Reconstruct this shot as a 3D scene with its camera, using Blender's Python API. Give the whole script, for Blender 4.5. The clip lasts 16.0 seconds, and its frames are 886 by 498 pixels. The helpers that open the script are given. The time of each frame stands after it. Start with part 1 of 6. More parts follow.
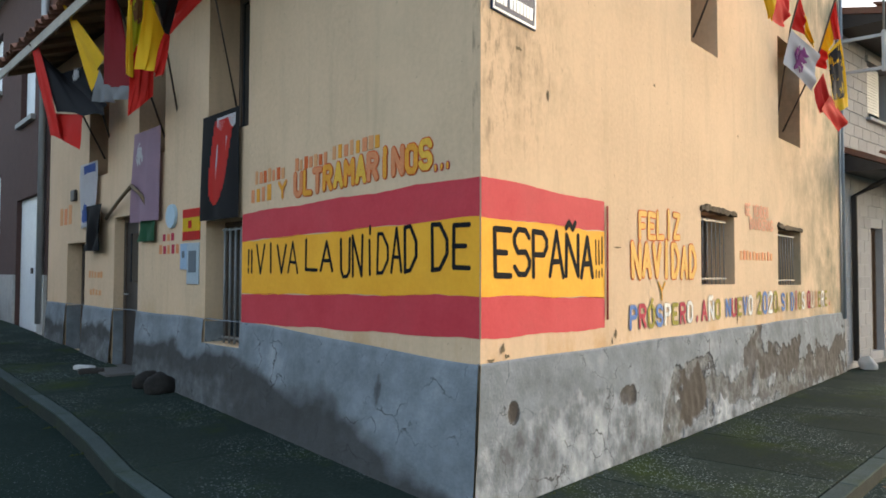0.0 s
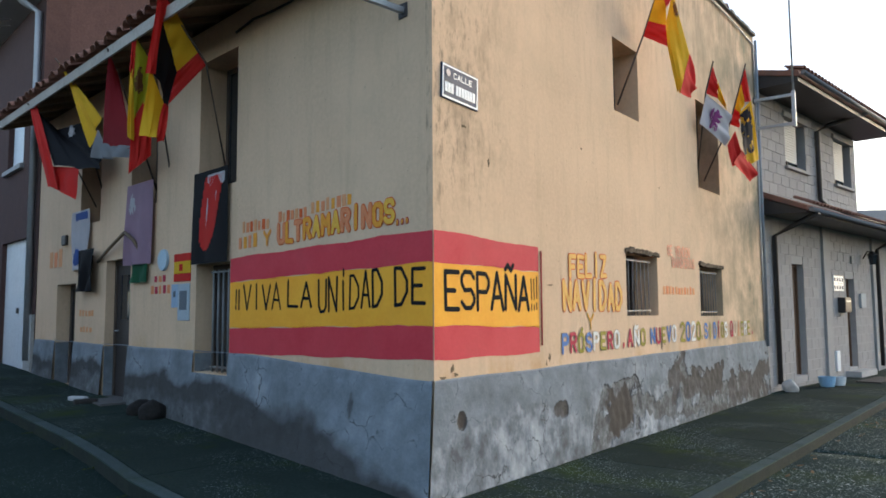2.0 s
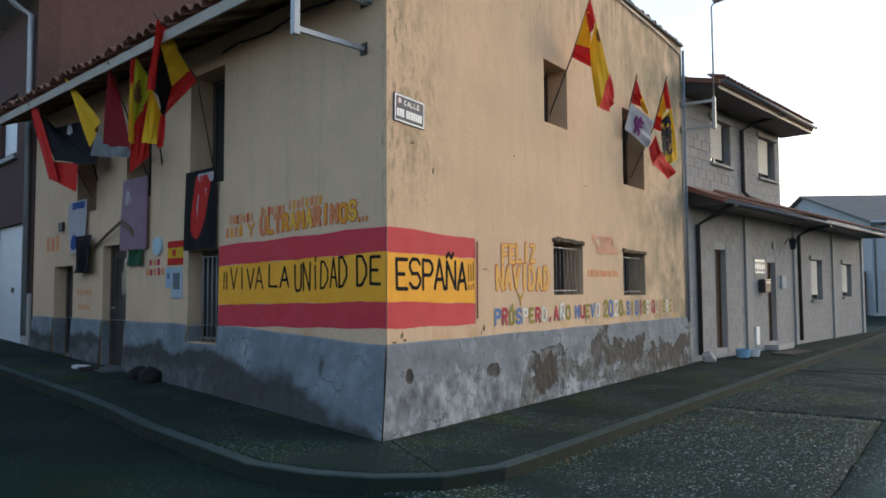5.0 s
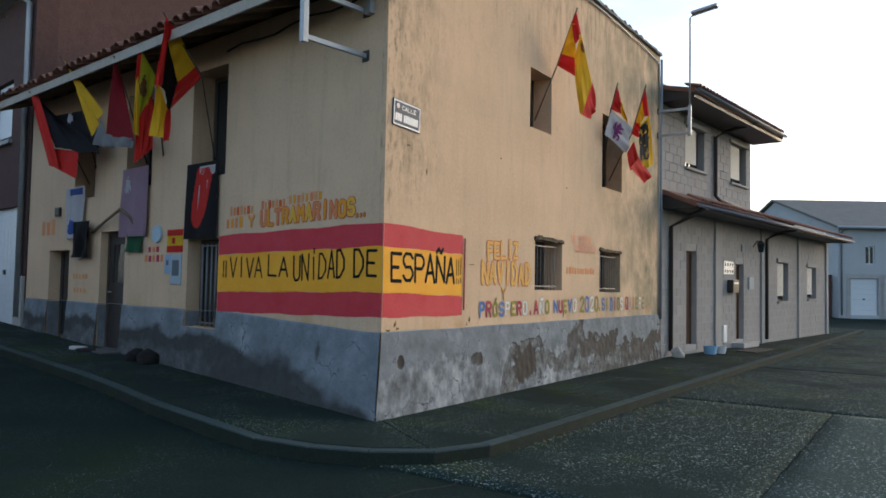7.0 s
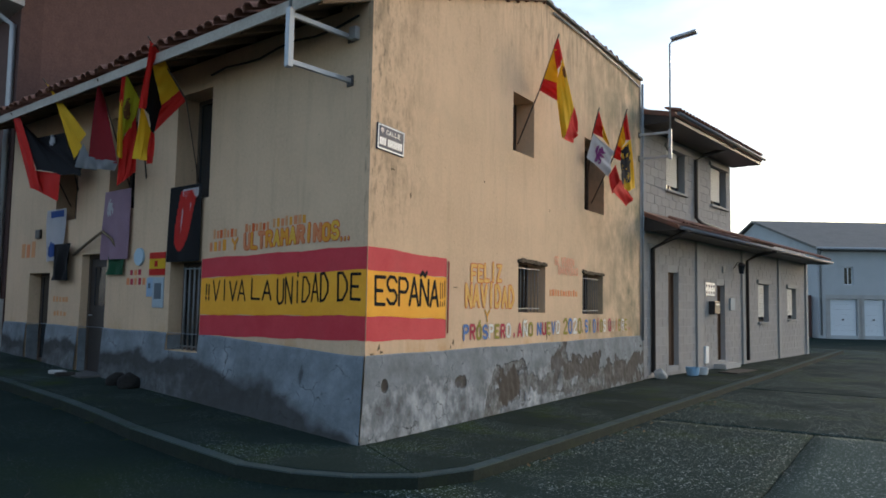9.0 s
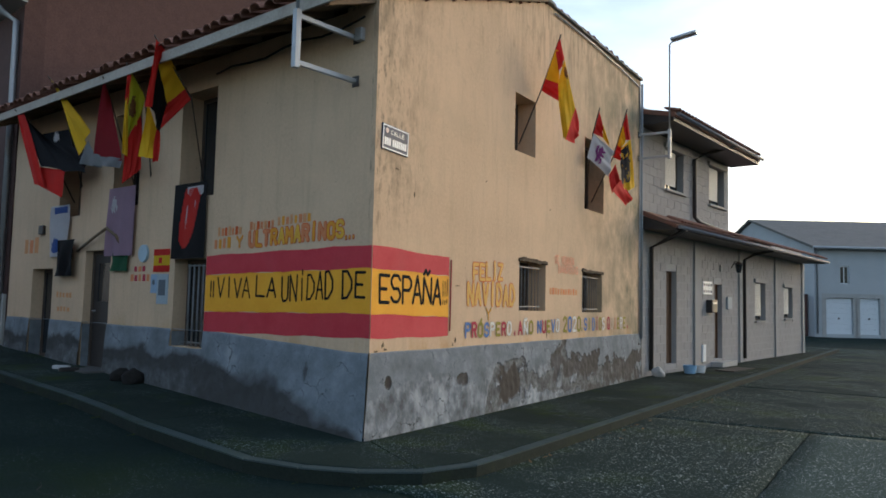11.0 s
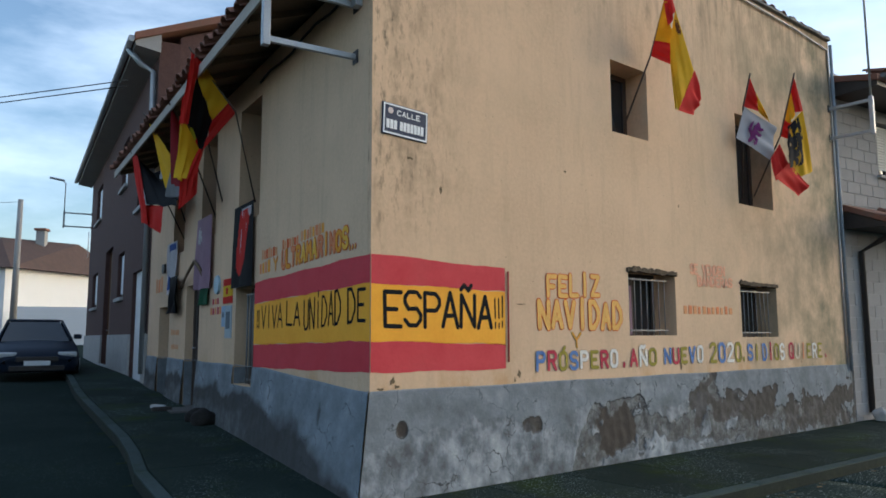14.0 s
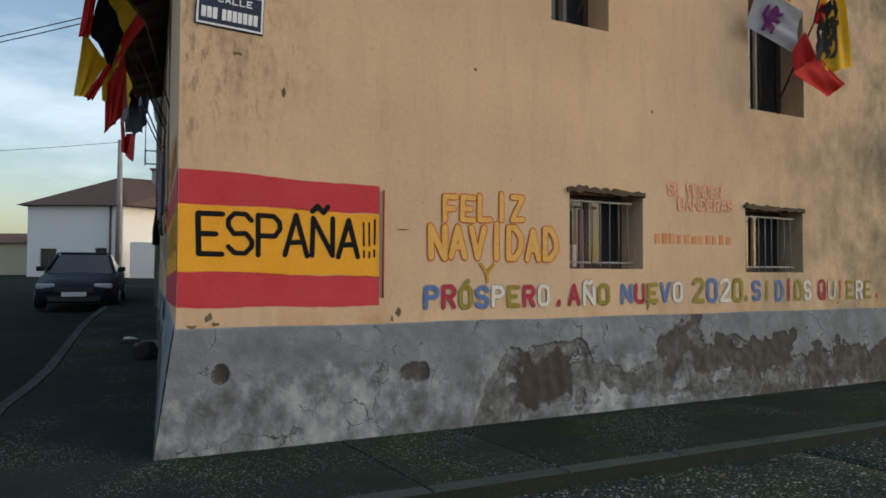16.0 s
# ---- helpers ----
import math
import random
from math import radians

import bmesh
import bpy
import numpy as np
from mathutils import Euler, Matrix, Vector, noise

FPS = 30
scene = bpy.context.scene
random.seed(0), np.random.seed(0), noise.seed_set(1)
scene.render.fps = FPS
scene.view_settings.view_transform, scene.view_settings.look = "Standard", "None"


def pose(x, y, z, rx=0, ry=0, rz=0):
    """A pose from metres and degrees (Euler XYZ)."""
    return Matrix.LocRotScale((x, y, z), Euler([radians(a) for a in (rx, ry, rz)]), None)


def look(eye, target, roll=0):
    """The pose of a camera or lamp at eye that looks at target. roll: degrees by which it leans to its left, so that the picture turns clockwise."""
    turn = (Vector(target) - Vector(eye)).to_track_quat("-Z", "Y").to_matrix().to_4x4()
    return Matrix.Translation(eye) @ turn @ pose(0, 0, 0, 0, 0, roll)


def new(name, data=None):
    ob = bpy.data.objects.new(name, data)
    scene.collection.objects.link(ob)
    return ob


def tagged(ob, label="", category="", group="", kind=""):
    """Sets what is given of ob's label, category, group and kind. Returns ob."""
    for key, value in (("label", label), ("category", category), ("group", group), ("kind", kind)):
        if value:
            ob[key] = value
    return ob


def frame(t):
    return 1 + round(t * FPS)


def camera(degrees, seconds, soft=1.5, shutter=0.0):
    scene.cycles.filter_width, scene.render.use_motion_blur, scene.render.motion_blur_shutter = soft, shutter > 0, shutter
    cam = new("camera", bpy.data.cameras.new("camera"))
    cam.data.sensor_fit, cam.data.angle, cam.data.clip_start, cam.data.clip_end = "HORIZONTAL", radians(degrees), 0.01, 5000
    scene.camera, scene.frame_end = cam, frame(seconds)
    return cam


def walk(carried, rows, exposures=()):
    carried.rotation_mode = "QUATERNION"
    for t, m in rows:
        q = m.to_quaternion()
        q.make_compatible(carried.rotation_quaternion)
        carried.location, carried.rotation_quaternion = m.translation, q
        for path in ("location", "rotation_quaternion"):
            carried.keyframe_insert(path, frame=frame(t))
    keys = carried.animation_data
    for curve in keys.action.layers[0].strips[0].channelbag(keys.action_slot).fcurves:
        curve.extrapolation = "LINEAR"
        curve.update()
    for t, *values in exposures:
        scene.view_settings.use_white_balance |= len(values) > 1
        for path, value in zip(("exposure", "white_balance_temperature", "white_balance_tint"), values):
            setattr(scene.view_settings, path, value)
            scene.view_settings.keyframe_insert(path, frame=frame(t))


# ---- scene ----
cam = camera(61.8, 16.0, soft=1.7)
METRES, EYE, TILT, LEAN, TURN = 8.0, 1.5, 0.0, 0.0, -42.2
PATH = [
    (0, (-3.522, -2.679, 1.403), (-1.994, -1.39, 1.473), 0.2),
    (0.5, (-3.86, -2.843, 1.412), (-2.3, -1.593, 1.471), 0.3),
    (1, (-4.014, -2.997, 1.408), (-2.442, -1.769, 1.552), 0.0),
    (1.5, (-4.093, -3.145, 1.414), (-2.517, -1.918, 1.508), -0.6),
    (2, (-4.34, -3.425, 1.383), (-2.759, -2.211, 1.551), -0.4),
    (2.5, (-4.512, -3.728, 1.359), (-2.937, -2.502, 1.494), 0.2),
    (3, (-4.635, -4.107, 1.384), (-3.148, -2.772, 1.471), 1.8),
    (3.5, (-4.765, -4.232, 1.375), (-3.177, -3.021, 1.479), 1.6),
    (4, (-5.012, -4.331, 1.36), (-3.412, -3.136, 1.464), -0.2),
    (6.5, (-5.878, -4.642, 1.389), (-4.205, -3.553, 1.512), 0.6),
    (7, (-5.993, -4.684, 1.375), (-4.325, -3.585, 1.47), 1.1),
    (7.5, (-6.049, -4.698, 1.385), (-4.367, -3.622, 1.494), 1.7),
    (8, (-6.136, -4.742, 1.365), (-4.453, -3.671, 1.5), 1.0),
    (8.5, (-6.008, -4.702, 1.388), (-4.321, -3.638, 1.538), 0.9),
    (11, (-6.151, -4.698, 1.421), (-4.458, -3.644, 1.563), 1.3),
    (11.5, (-6.047, -4.619, 1.494), (-4.346, -3.572, 1.582), 2.2),
    (12, (-5.849, -4.726, 1.441), (-4.142, -3.684, 1.457), 0.3),
    (12.5, (-5.231, -4.606, 1.397), (-3.511, -3.586, 1.455), -2.1),
    (13, (-4.757, -4.933, 1.381), (-3.334, -3.529, 1.433), -1.5),
    (13.5, (-4.124, -4.971, 1.31), (-2.759, -3.519, 1.481), 1.4),
    (14, (-3.438, -5.053, 1.316), (-2.165, -3.527, 1.55), -0.2),
    (14.5, (-2.825, -5.133, 1.294), (-1.681, -3.506, 1.501), 2.3),
    (15, (-2.186, -5.184, 1.307), (-0.989, -3.588, 1.449), 1.0),
    (15.5, (-1.563, -5.356, 1.303), (-0.539, -3.64, 1.388), -2.9),
    (16, (-0.945, -5.393, 1.269), (0.046, -3.657, 1.334), 0.2),
]
EXPOSURES = [(0.0, 1.65, 6500, 10), (0.8, 1.62, 6300, 10), (1.5, 1.45, 5950, 10), (2.5, 1.12, 5600, 9), (3.0, 1.0, 5600, 9), (4.0, 0.92, 5700, 10), (7.0, 0.83, 5800, 10), (11.0, 0.73, 5900, 10), (12.5, 0.72, 5800, 9), (13.3, 0.67, 5450, 8), (14.0, 0.74, 5600, 8), (14.5, 0.70, 5450, 8), (15.0, 0.66, 5800, 8), (15.4, 0.62, 5950, 9), (16.0, 0.52, 6350, 10)]
walk(cam, [(t, look(eye, target, roll)) for t, eye, target, roll in PATH], EXPOSURES)

# ---- light ----
SUN_AZ, SUN_EL = radians(-24), radians(13)         # low veiled sun far down the right-hand street
world = bpy.data.worlds.new("world")
scene.world = world
world.use_nodes = True
wn = world.node_tree.nodes
sky = wn.new("ShaderNodeTexSky")
sky.sky_type = "NISHITA"
sky.sun_disc = False
sky.sun_elevation = SUN_EL
sky.sun_rotation = radians(90) - SUN_AZ
sky.air_density, sky.dust_density, sky.ozone_density = 1.0, 2.0, 1.0
wn["Background"].inputs["Strength"].default_value = 0.15
wl = world.node_tree.links
veil = wn.new("ShaderNodeTexNoise")                # thin high cloud all over the sky
veil.inputs["Scale"].default_value, veil.inputs["Detail"].default_value, veil.inputs["Roughness"].default_value = 2.6, 7.0, 0.55
stretch = wn.new("ShaderNodeMapping")
stretch.inputs["Scale"].default_value = (1.0, 1.0, 3.2)
wl.new(wn.new("ShaderNodeTexCoord").outputs["Generated"], stretch.inputs["Vector"])
wl.new(stretch.outputs["Vector"], veil.inputs["Vector"])
cover = wn.new("ShaderNodeMapRange")
cover.inputs["From Min"].default_value, cover.inputs["From Max"].default_value, cover.inputs["To Max"].default_value = 0.44, 0.70, 0.5
wl.new(veil.outputs["Fac"], cover.inputs["Value"])
cloud = wn.new("ShaderNodeMix")
cloud.data_type = "RGBA"
cloud.inputs[7].default_value = (6.4, 6.8, 7.2, 1)
wl.new(cover.outputs["Result"], cloud.inputs[0])
wl.new(sky.outputs["Color"], cloud.inputs[6])
wl.new(cloud.outputs[2], wn["Background"].inputs["Color"])
sun = new("sun", bpy.data.lights.new("sun", "SUN"))
sun.data.energy, sun.data.angle, sun.data.color = 0.2, radians(28), (1.0, 0.91, 0.80)
to_sun = Vector((math.cos(SUN_AZ) * math.cos(SUN_EL), math.sin(SUN_AZ) * math.cos(SUN_EL), math.sin(SUN_EL)))
sun.matrix_world = look(to_sun * 60, (0, 0, 0))


# ---- materials ----
def rgb(c):
    return (*c, 1.0)


def surface(name, a, b, scale=3.0, rough=0.85, bump=0.15, grain=60.0, metal=0.0, stain=None, stain_scale=0.6, stain_amount=0.5, vary=0.0, detail=6.0, fine=0.5):
    """Two base colours mixed by a coarse noise, with fine grain, stains with their own outline and a bump of two scales."""
    m = bpy.data.materials.new(name)
    m.use_nodes = True
    n, l = m.node_tree.nodes, m.node_tree.links
    bsdf = n["Principled BSDF"]
    bsdf.inputs["Roughness"].default_value, bsdf.inputs["Metallic"].default_value = rough, metal
    bsdf.inputs["Specular IOR Level"].default_value = 0.3
    co = n.new("ShaderNodeTexCoord").outputs["Object"]

    def noise_of(s, d=detail, r=0.6):
        t = n.new("ShaderNodeTexNoise")
        t.inputs["Scale"].default_value, t.inputs["Detail"].default_value, t.inputs["Roughness"].default_value = s, d, r
        l.new(co, t.inputs["Vector"])
        return t.outputs["Fac"]

    def ramp(fac, lo, hi):
        r = n.new("ShaderNodeMapRange")
        r.inputs["From Min"].default_value, r.inputs["From Max"].default_value = lo, hi
        l.new(fac, r.inputs["Value"])
        return r.outputs["Result"]

    def mix(fac, x, y, kind="MIX"):
        k = n.new("ShaderNodeMix")
        k.data_type, k.blend_type = "RGBA", kind
        for s, v in ((0, fac), (6, x), (7, y)):
            if isinstance(v, (int, float)):
                k.inputs[s].default_value = v
            elif isinstance(v, tuple):
                k.inputs[s].default_value = rgb(v)
            else:
                l.new(v, k.inputs[s])
        return k.outputs[2]

    coarse, small = noise_of(scale), noise_of(grain, 3.0)
    col = mix(ramp(coarse, 0.3, 0.7), a, b)
    col = mix(fine, col, mix(ramp(small, 0.25, 0.75), tuple(v * 0.78 for v in a), tuple(min(1, v * 1.15) for v in b)))
    if stain:
        col = mix(ramp(noise_of(stain_scale, 9.0, 0.68), 0.52, 0.72), col, mix(stain_amount, col, stain))
    if vary:
        info = n.new("ShaderNodeObjectInfo")
        h = n.new("ShaderNodeHueSaturation")
        r = n.new("ShaderNodeMapRange")
        r.inputs["To Min"].default_value, r.inputs["To Max"].default_value = 1 - vary, 1 + vary
        l.new(info.outputs["Random"], r.inputs["Value"])
        l.new(r.outputs["Result"], h.inputs["Value"])
        l.new(col, h.inputs["Color"])
        col = h.outputs["Color"]
    l.new(col, bsdf.inputs["Base Color"])
    if bump:
        k = n.new("ShaderNodeBump")
        k.inputs["Strength"].default_value, k.inputs["Distance"].default_value = bump, 0.02
        add = n.new("ShaderNodeMath")
        add.operation = "MULTIPLY_ADD"
        l.new(small, add.inputs[0])
        add.inputs[1].default_value = 0.35
        l.new(coarse, add.inputs[2])
        l.new(add.outputs[0], k.inputs["Height"])
        l.new(k.outputs["Normal"], bsdf.inputs["Normal"])
    return m


def glass(name, tint=(0.02, 0.025, 0.03), rough=0.08):
    m = bpy.data.materials.new(name)
    m.use_nodes = True
    b = m.node_tree.nodes["Principled BSDF"]
    b.inputs["Base Color"].default_value = rgb(tint)
    b.inputs["Roughness"].default_value = rough
    b.inputs["IOR"].default_value = 1.5
    return m


def speckled(m, scale, colour, amount, patch):
    """Exposed pale aggregate: small chips showing through in irregular areas."""
    n, l = m.node_tree.nodes, m.node_tree.links
    bsdf = n["Principled BSDF"]
    old = bsdf.inputs["Base Color"].links[0].from_socket
    co = n.new("ShaderNodeTexCoord").outputs["Object"]
    v = n.new("ShaderNodeTexVoronoi")
    v.inputs["Scale"].default_value = scale
    t = n.new("ShaderNodeTexNoise")
    t.inputs["Scale"].default_value, t.inputs["Detail"].default_value = 0.8, 6.0
    l.new(co, v.inputs["Vector"]), l.new(co, t.inputs["Vector"])
    sep = n.new("ShaderNodeSeparateColor")
    l.new(v.outputs["Color"], sep.inputs["Color"])
    a = n.new("ShaderNodeMapRange")
    a.inputs["From Min"].default_value, a.inputs["From Max"].default_value = 1 - amount * 2.2, 1.0
    l.new(sep.outputs["Red"], a.inputs["Value"])
    b = n.new("ShaderNodeMapRange")
    b.inputs["From Min"].default_value, b.inputs["From Max"].default_value = patch - 0.07, patch + 0.09
    l.new(t.outputs["Fac"], b.inputs["Value"])
    d = n.new("ShaderNodeMapRange")
    d.inputs["From Min"].default_value, d.inputs["From Max"].default_value = 0.45, 0.25
    l.new(v.outputs["Distance"], d.inputs["Value"])
    p, q = n.new("ShaderNodeMath"), n.new("ShaderNodeMath")
    p.operation = q.operation = "MULTIPLY"
    l.new(a.outputs["Result"], p.inputs[0]), l.new(b.outputs["Result"], p.inputs[1])
    l.new(p.outputs[0], q.inputs[0]), l.new(d.outputs["Result"], q.inputs[1])
    k = n.new("ShaderNodeMix")
    k.data_type = "RGBA"
    l.new(q.outputs[0], k.inputs[0]), l.new(old, k.inputs[6])
    k.inputs[7].default_value = rgb(colour)
    l.new(k.outputs[2], bsdf.inputs["Base Color"])
    return m


def streaked(m):
    """Rain streaks, dark specks and a mildewed end on old plaster."""
    n, l = m.node_tree.nodes, m.node_tree.links
    bsdf = n["Principled BSDF"]
    col = bsdf.inputs["Base Color"].links[0].from_socket
    co = n.new("ShaderNodeTexCoord").outputs["Object"]

    def layer(col, scale, stretch, lo, hi, colour, amount, rough=0.65, gate=None):
        mp = n.new("ShaderNodeMapping")
        mp.inputs["Scale"].default_value = stretch
        l.new(co, mp.inputs["Vector"])
        t = n.new("ShaderNodeTexNoise")
        t.inputs["Scale"].default_value, t.inputs["Detail"].default_value, t.inputs["Roughness"].default_value = scale, 8.0, rough
        l.new(mp.outputs["Vector"], t.inputs["Vector"])
        r = n.new("ShaderNodeMapRange")
        r.inputs["From Min"].default_value, r.inputs["From Max"].default_value, r.inputs["To Max"].default_value = lo, hi, amount
        l.new(t.outputs["Fac"], r.inputs["Value"])
        fac = r.outputs["Result"]
        for axis, from_min, from_max in gate or ():
            s = n.new("ShaderNodeSeparateXYZ")
            l.new(co, s.inputs["Vector"])
            g = n.new("ShaderNodeMapRange")
            g.inputs["From Min"].default_value, g.inputs["From Max"].default_value = from_min, from_max
            l.new(s.outputs[axis], g.inputs["Value"])
            w = n.new("ShaderNodeMath")
            w.operation = "MULTIPLY"
            l.new(fac, w.inputs[0]), l.new(g.outputs["Result"], w.inputs[1])
            fac = w.outputs[0]
        k = n.new("ShaderNodeMix")
        k.data_type = "RGBA"
        l.new(fac, k.inputs[0]), l.new(col, k.inputs[6])
        k.inputs[7].default_value = rgb(colour)
        return k.outputs[2]

    col = layer(col, 0.8, (1, 1, 0.8), 0.42, 0.66, (0.70, 0.50, 0.33), 0.6)
    col = layer(col, 2.4, (2.2, 2.2, 0.28), 0.52, 0.74, (0.36, 0.27, 0.17), 0.34)
    col = layer(col, 9.0, (1, 1, 0.6), 0.63, 0.73, (0.22, 0.17, 0.11), 0.55, 0.75)
    col = layer(col, 26.0, (1, 1, 0.7), 0.66, 0.72, (0.16, 0.12, 0.08), 0.6, 0.6)
    # sooty blotches beside the corner, mildew at the far end, dark runs under the coping
    col = layer(col, 3.2, (1, 1, 0.6), 0.46, 0.68, (0.20, 0.155, 0.10), 0.75, 0.72, (("X", 1.5, 0.2), ("X", -0.02, 0.03), ("Z", 1.9, 2.6)))
    col = layer(col, 11.0, (1.6, 1.6, 0.5), 0.52, 0.66, (0.10, 0.08, 0.055), 0.8, 0.7, (("X", 1.2, 0.1), ("X", -0.02, 0.03), ("Z", 1.9, 2.7)))
    col = layer(col, 1.3, (1, 1, 0.8), 0.40, 0.62, (0.17, 0.165, 0.105), 0.9, 0.7, (("X", 4.6, 8.4),))
    col = layer(col, 4.0, (1.6, 1.6, 0.25), 0.46, 0.64, (0.15, 0.125, 0.085), 0.8, 0.72, (("Z", 4.3, 6.2), ("X", 1.5, 4.5)))
    col = layer(col, 6.0, (1, 1, 0.5), 0.52, 0.66, (0.20, 0.16, 0.10), 0.6, 0.75, (("Z", 3.6, 6.4),))
    col = layer(col, 2.2, (1, 1, 0.35), 0.50, 0.62, (0.45, 0.25, 0.09), 0.45, 0.7, (("Z", 1.15, 0.9),))
    l.new(col, bsdf.inputs["Base Color"])
    return m


M_OCHRE = surface("ochre_plaster", (0.55, 0.392, 0.256), (0.63, 0.457, 0.303), 0.9, 0.92, 0.22, 24, stain=(0.40, 0.32, 0.21), stain_scale=0.7, stain_amount=0.45, fine=0.3)
M_OCHRE = streaked(M_OCHRE)
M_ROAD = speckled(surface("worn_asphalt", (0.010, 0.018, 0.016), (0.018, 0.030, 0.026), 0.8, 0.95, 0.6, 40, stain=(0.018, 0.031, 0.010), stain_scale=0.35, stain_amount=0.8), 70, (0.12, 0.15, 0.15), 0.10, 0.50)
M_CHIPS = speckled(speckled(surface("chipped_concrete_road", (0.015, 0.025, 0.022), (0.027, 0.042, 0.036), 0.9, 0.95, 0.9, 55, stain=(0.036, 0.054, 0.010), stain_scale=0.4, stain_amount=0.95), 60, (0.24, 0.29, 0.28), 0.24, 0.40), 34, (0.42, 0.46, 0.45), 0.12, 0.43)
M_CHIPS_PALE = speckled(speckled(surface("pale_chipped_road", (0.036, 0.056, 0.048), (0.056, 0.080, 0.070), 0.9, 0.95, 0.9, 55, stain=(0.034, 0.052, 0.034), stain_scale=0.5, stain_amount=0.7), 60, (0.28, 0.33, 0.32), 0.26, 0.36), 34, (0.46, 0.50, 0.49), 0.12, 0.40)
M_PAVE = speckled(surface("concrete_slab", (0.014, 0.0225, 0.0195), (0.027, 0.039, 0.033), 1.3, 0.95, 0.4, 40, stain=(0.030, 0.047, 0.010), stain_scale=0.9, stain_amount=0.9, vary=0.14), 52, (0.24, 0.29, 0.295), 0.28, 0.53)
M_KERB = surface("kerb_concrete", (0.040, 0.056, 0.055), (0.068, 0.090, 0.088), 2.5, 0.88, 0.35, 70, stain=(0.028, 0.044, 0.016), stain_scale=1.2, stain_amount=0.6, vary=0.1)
for ground in (M_ROAD, M_CHIPS, M_CHIPS_PALE, M_PAVE, M_KERB):  # porous, dusty surfaces with next to no gloss
    ground.node_tree.nodes["Principled BSDF"].inputs["Specular IOR Level"].default_value = 0.04
M_BLOCK = surface("grey_block", (0.28, 0.268, 0.26), (0.35, 0.335, 0.325), 1.6, 0.92, 0.4, 80, stain=(0.22, 0.21, 0.20), stain_scale=0.9, stain_amount=0.5, vary=0.06)
M_MORTAR = surface("pale_mortar", (0.33, 0.318, 0.31), (0.39, 0.375, 0.365), 4.0, 0.95, 0.2, 60)
M_RENDER = surface("grey_render", (0.29, 0.28, 0.27), (0.36, 0.35, 0.335), 2.0, 0.9, 0.2, 60)
M_TILE = surface("clay_roof_tile", (0.175, 0.08, 0.055), (0.26, 0.13, 0.09), 3.0, 0.85, 0.4, 40, stain=(0.09, 0.08, 0.065), stain_scale=1.5, stain_amount=0.7, vary=0.2)
M_BRICK = surface("red_brick", (0.078, 0.043, 0.037), (0.115, 0.064, 0.055), 5.0, 0.9, 0.3, 25, vary=0.15)
M_WOOD = surface("brown_wood", (0.10, 0.055, 0.03), (0.17, 0.095, 0.055), 4.0, 0.7, 0.25, 50)
M_OLDWOOD = surface("old_soffit_wood", (0.14, 0.095, 0.06), (0.22, 0.155, 0.10), 3.0, 0.85, 0.3, 50, vary=0.15)
M_WHITE = surface("white_wash", (0.72, 0.72, 0.71), (0.80, 0.80, 0.79), 1.0, 0.9, 0.1, 40, stain=(0.5, 0.48, 0.45), stain_scale=0.5, stain_amount=0.3)
M_STEEL = surface("galvanised_steel", (0.36, 0.37, 0.385), (0.46, 0.47, 0.48), 8.0, 0.55, 0.05, 90, metal=0.6)
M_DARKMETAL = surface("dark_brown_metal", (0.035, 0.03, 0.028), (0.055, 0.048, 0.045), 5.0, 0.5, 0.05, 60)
M_GLASS = glass("window_glass")
M_GREYSTONE = surface("stone_plinth", (0.34, 0.33, 0.31), (0.45, 0.44, 0.42), 2.5, 0.9, 0.3, 30, stain=(0.22, 0.21, 0.2), stain_scale=2.0, stain_amount=0.5)
M_PALEBLUE = surface("white_painted_steel", (0.66, 0.69, 0.71), (0.72, 0.75, 0.77), 2.0, 0.45, 0.03, 30)
M_DARKIN = surface("dark_interior", (0.03, 0.028, 0.026), (0.05, 0.045, 0.04), 2.0, 0.9, 0.0, 20)


# ---- mesh helpers ----
def box(bm, x0, x1, y0, y1, z0, z1):
    vs = [bm.verts.new((x, y, z)) for z in (z0, z1) for y in (y0, y1) for x in (x0, x1)]
    for f in ((0, 2, 3, 1), (4, 5, 7, 6), (0, 1, 5, 4), (2, 6, 7, 3), (0, 4, 6, 2), (1, 3, 7, 5)):
        bm.faces.new([vs[i] for i in f])
    return vs


def bevelled(bm, x0, x1, y0, y1, z0, z1, r=0.01):
    tmp = bmesh.new()
    box(tmp, x0, x1, y0, y1, z0, z1)
    bmesh.ops.bevel(tmp, geom=tmp.edges[:], offset=r, segments=2, affect="EDGES", profile=0.6)
    merge(bm, tmp)


def merge(bm, tmp, m=None):
    me = bpy.data.meshes.new("tmp")
    if m is not None:
        bmesh.ops.transform(tmp, matrix=m, verts=tmp.verts[:])
    tmp.to_mesh(me)
    tmp.free()
    bm.from_mesh(me)
    bpy.data.meshes.remove(me)


def prism(bm, outline, axis, lo, hi):
    """An outline of (a, b) pairs pushed along an axis: 'x' (a, b = y, z), 'y' (x, z) or 'z' (x, y)."""
    def at(p, h):
        return {"x": (h, p[0], p[1]), "y": (p[0], h, p[1]), "z": (p[0], p[1], h)}[axis]
    low, high = [bm.verts.new(at(p, lo)) for p in outline], [bm.verts.new(at(p, hi)) for p in outline]
    k = len(outline)
    bm.faces.new(low[::-1]), bm.faces.new(high)
    for i in range(k):
        bm.faces.new((low[i], low[(i + 1) % k], high[(i + 1) % k], high[i]))


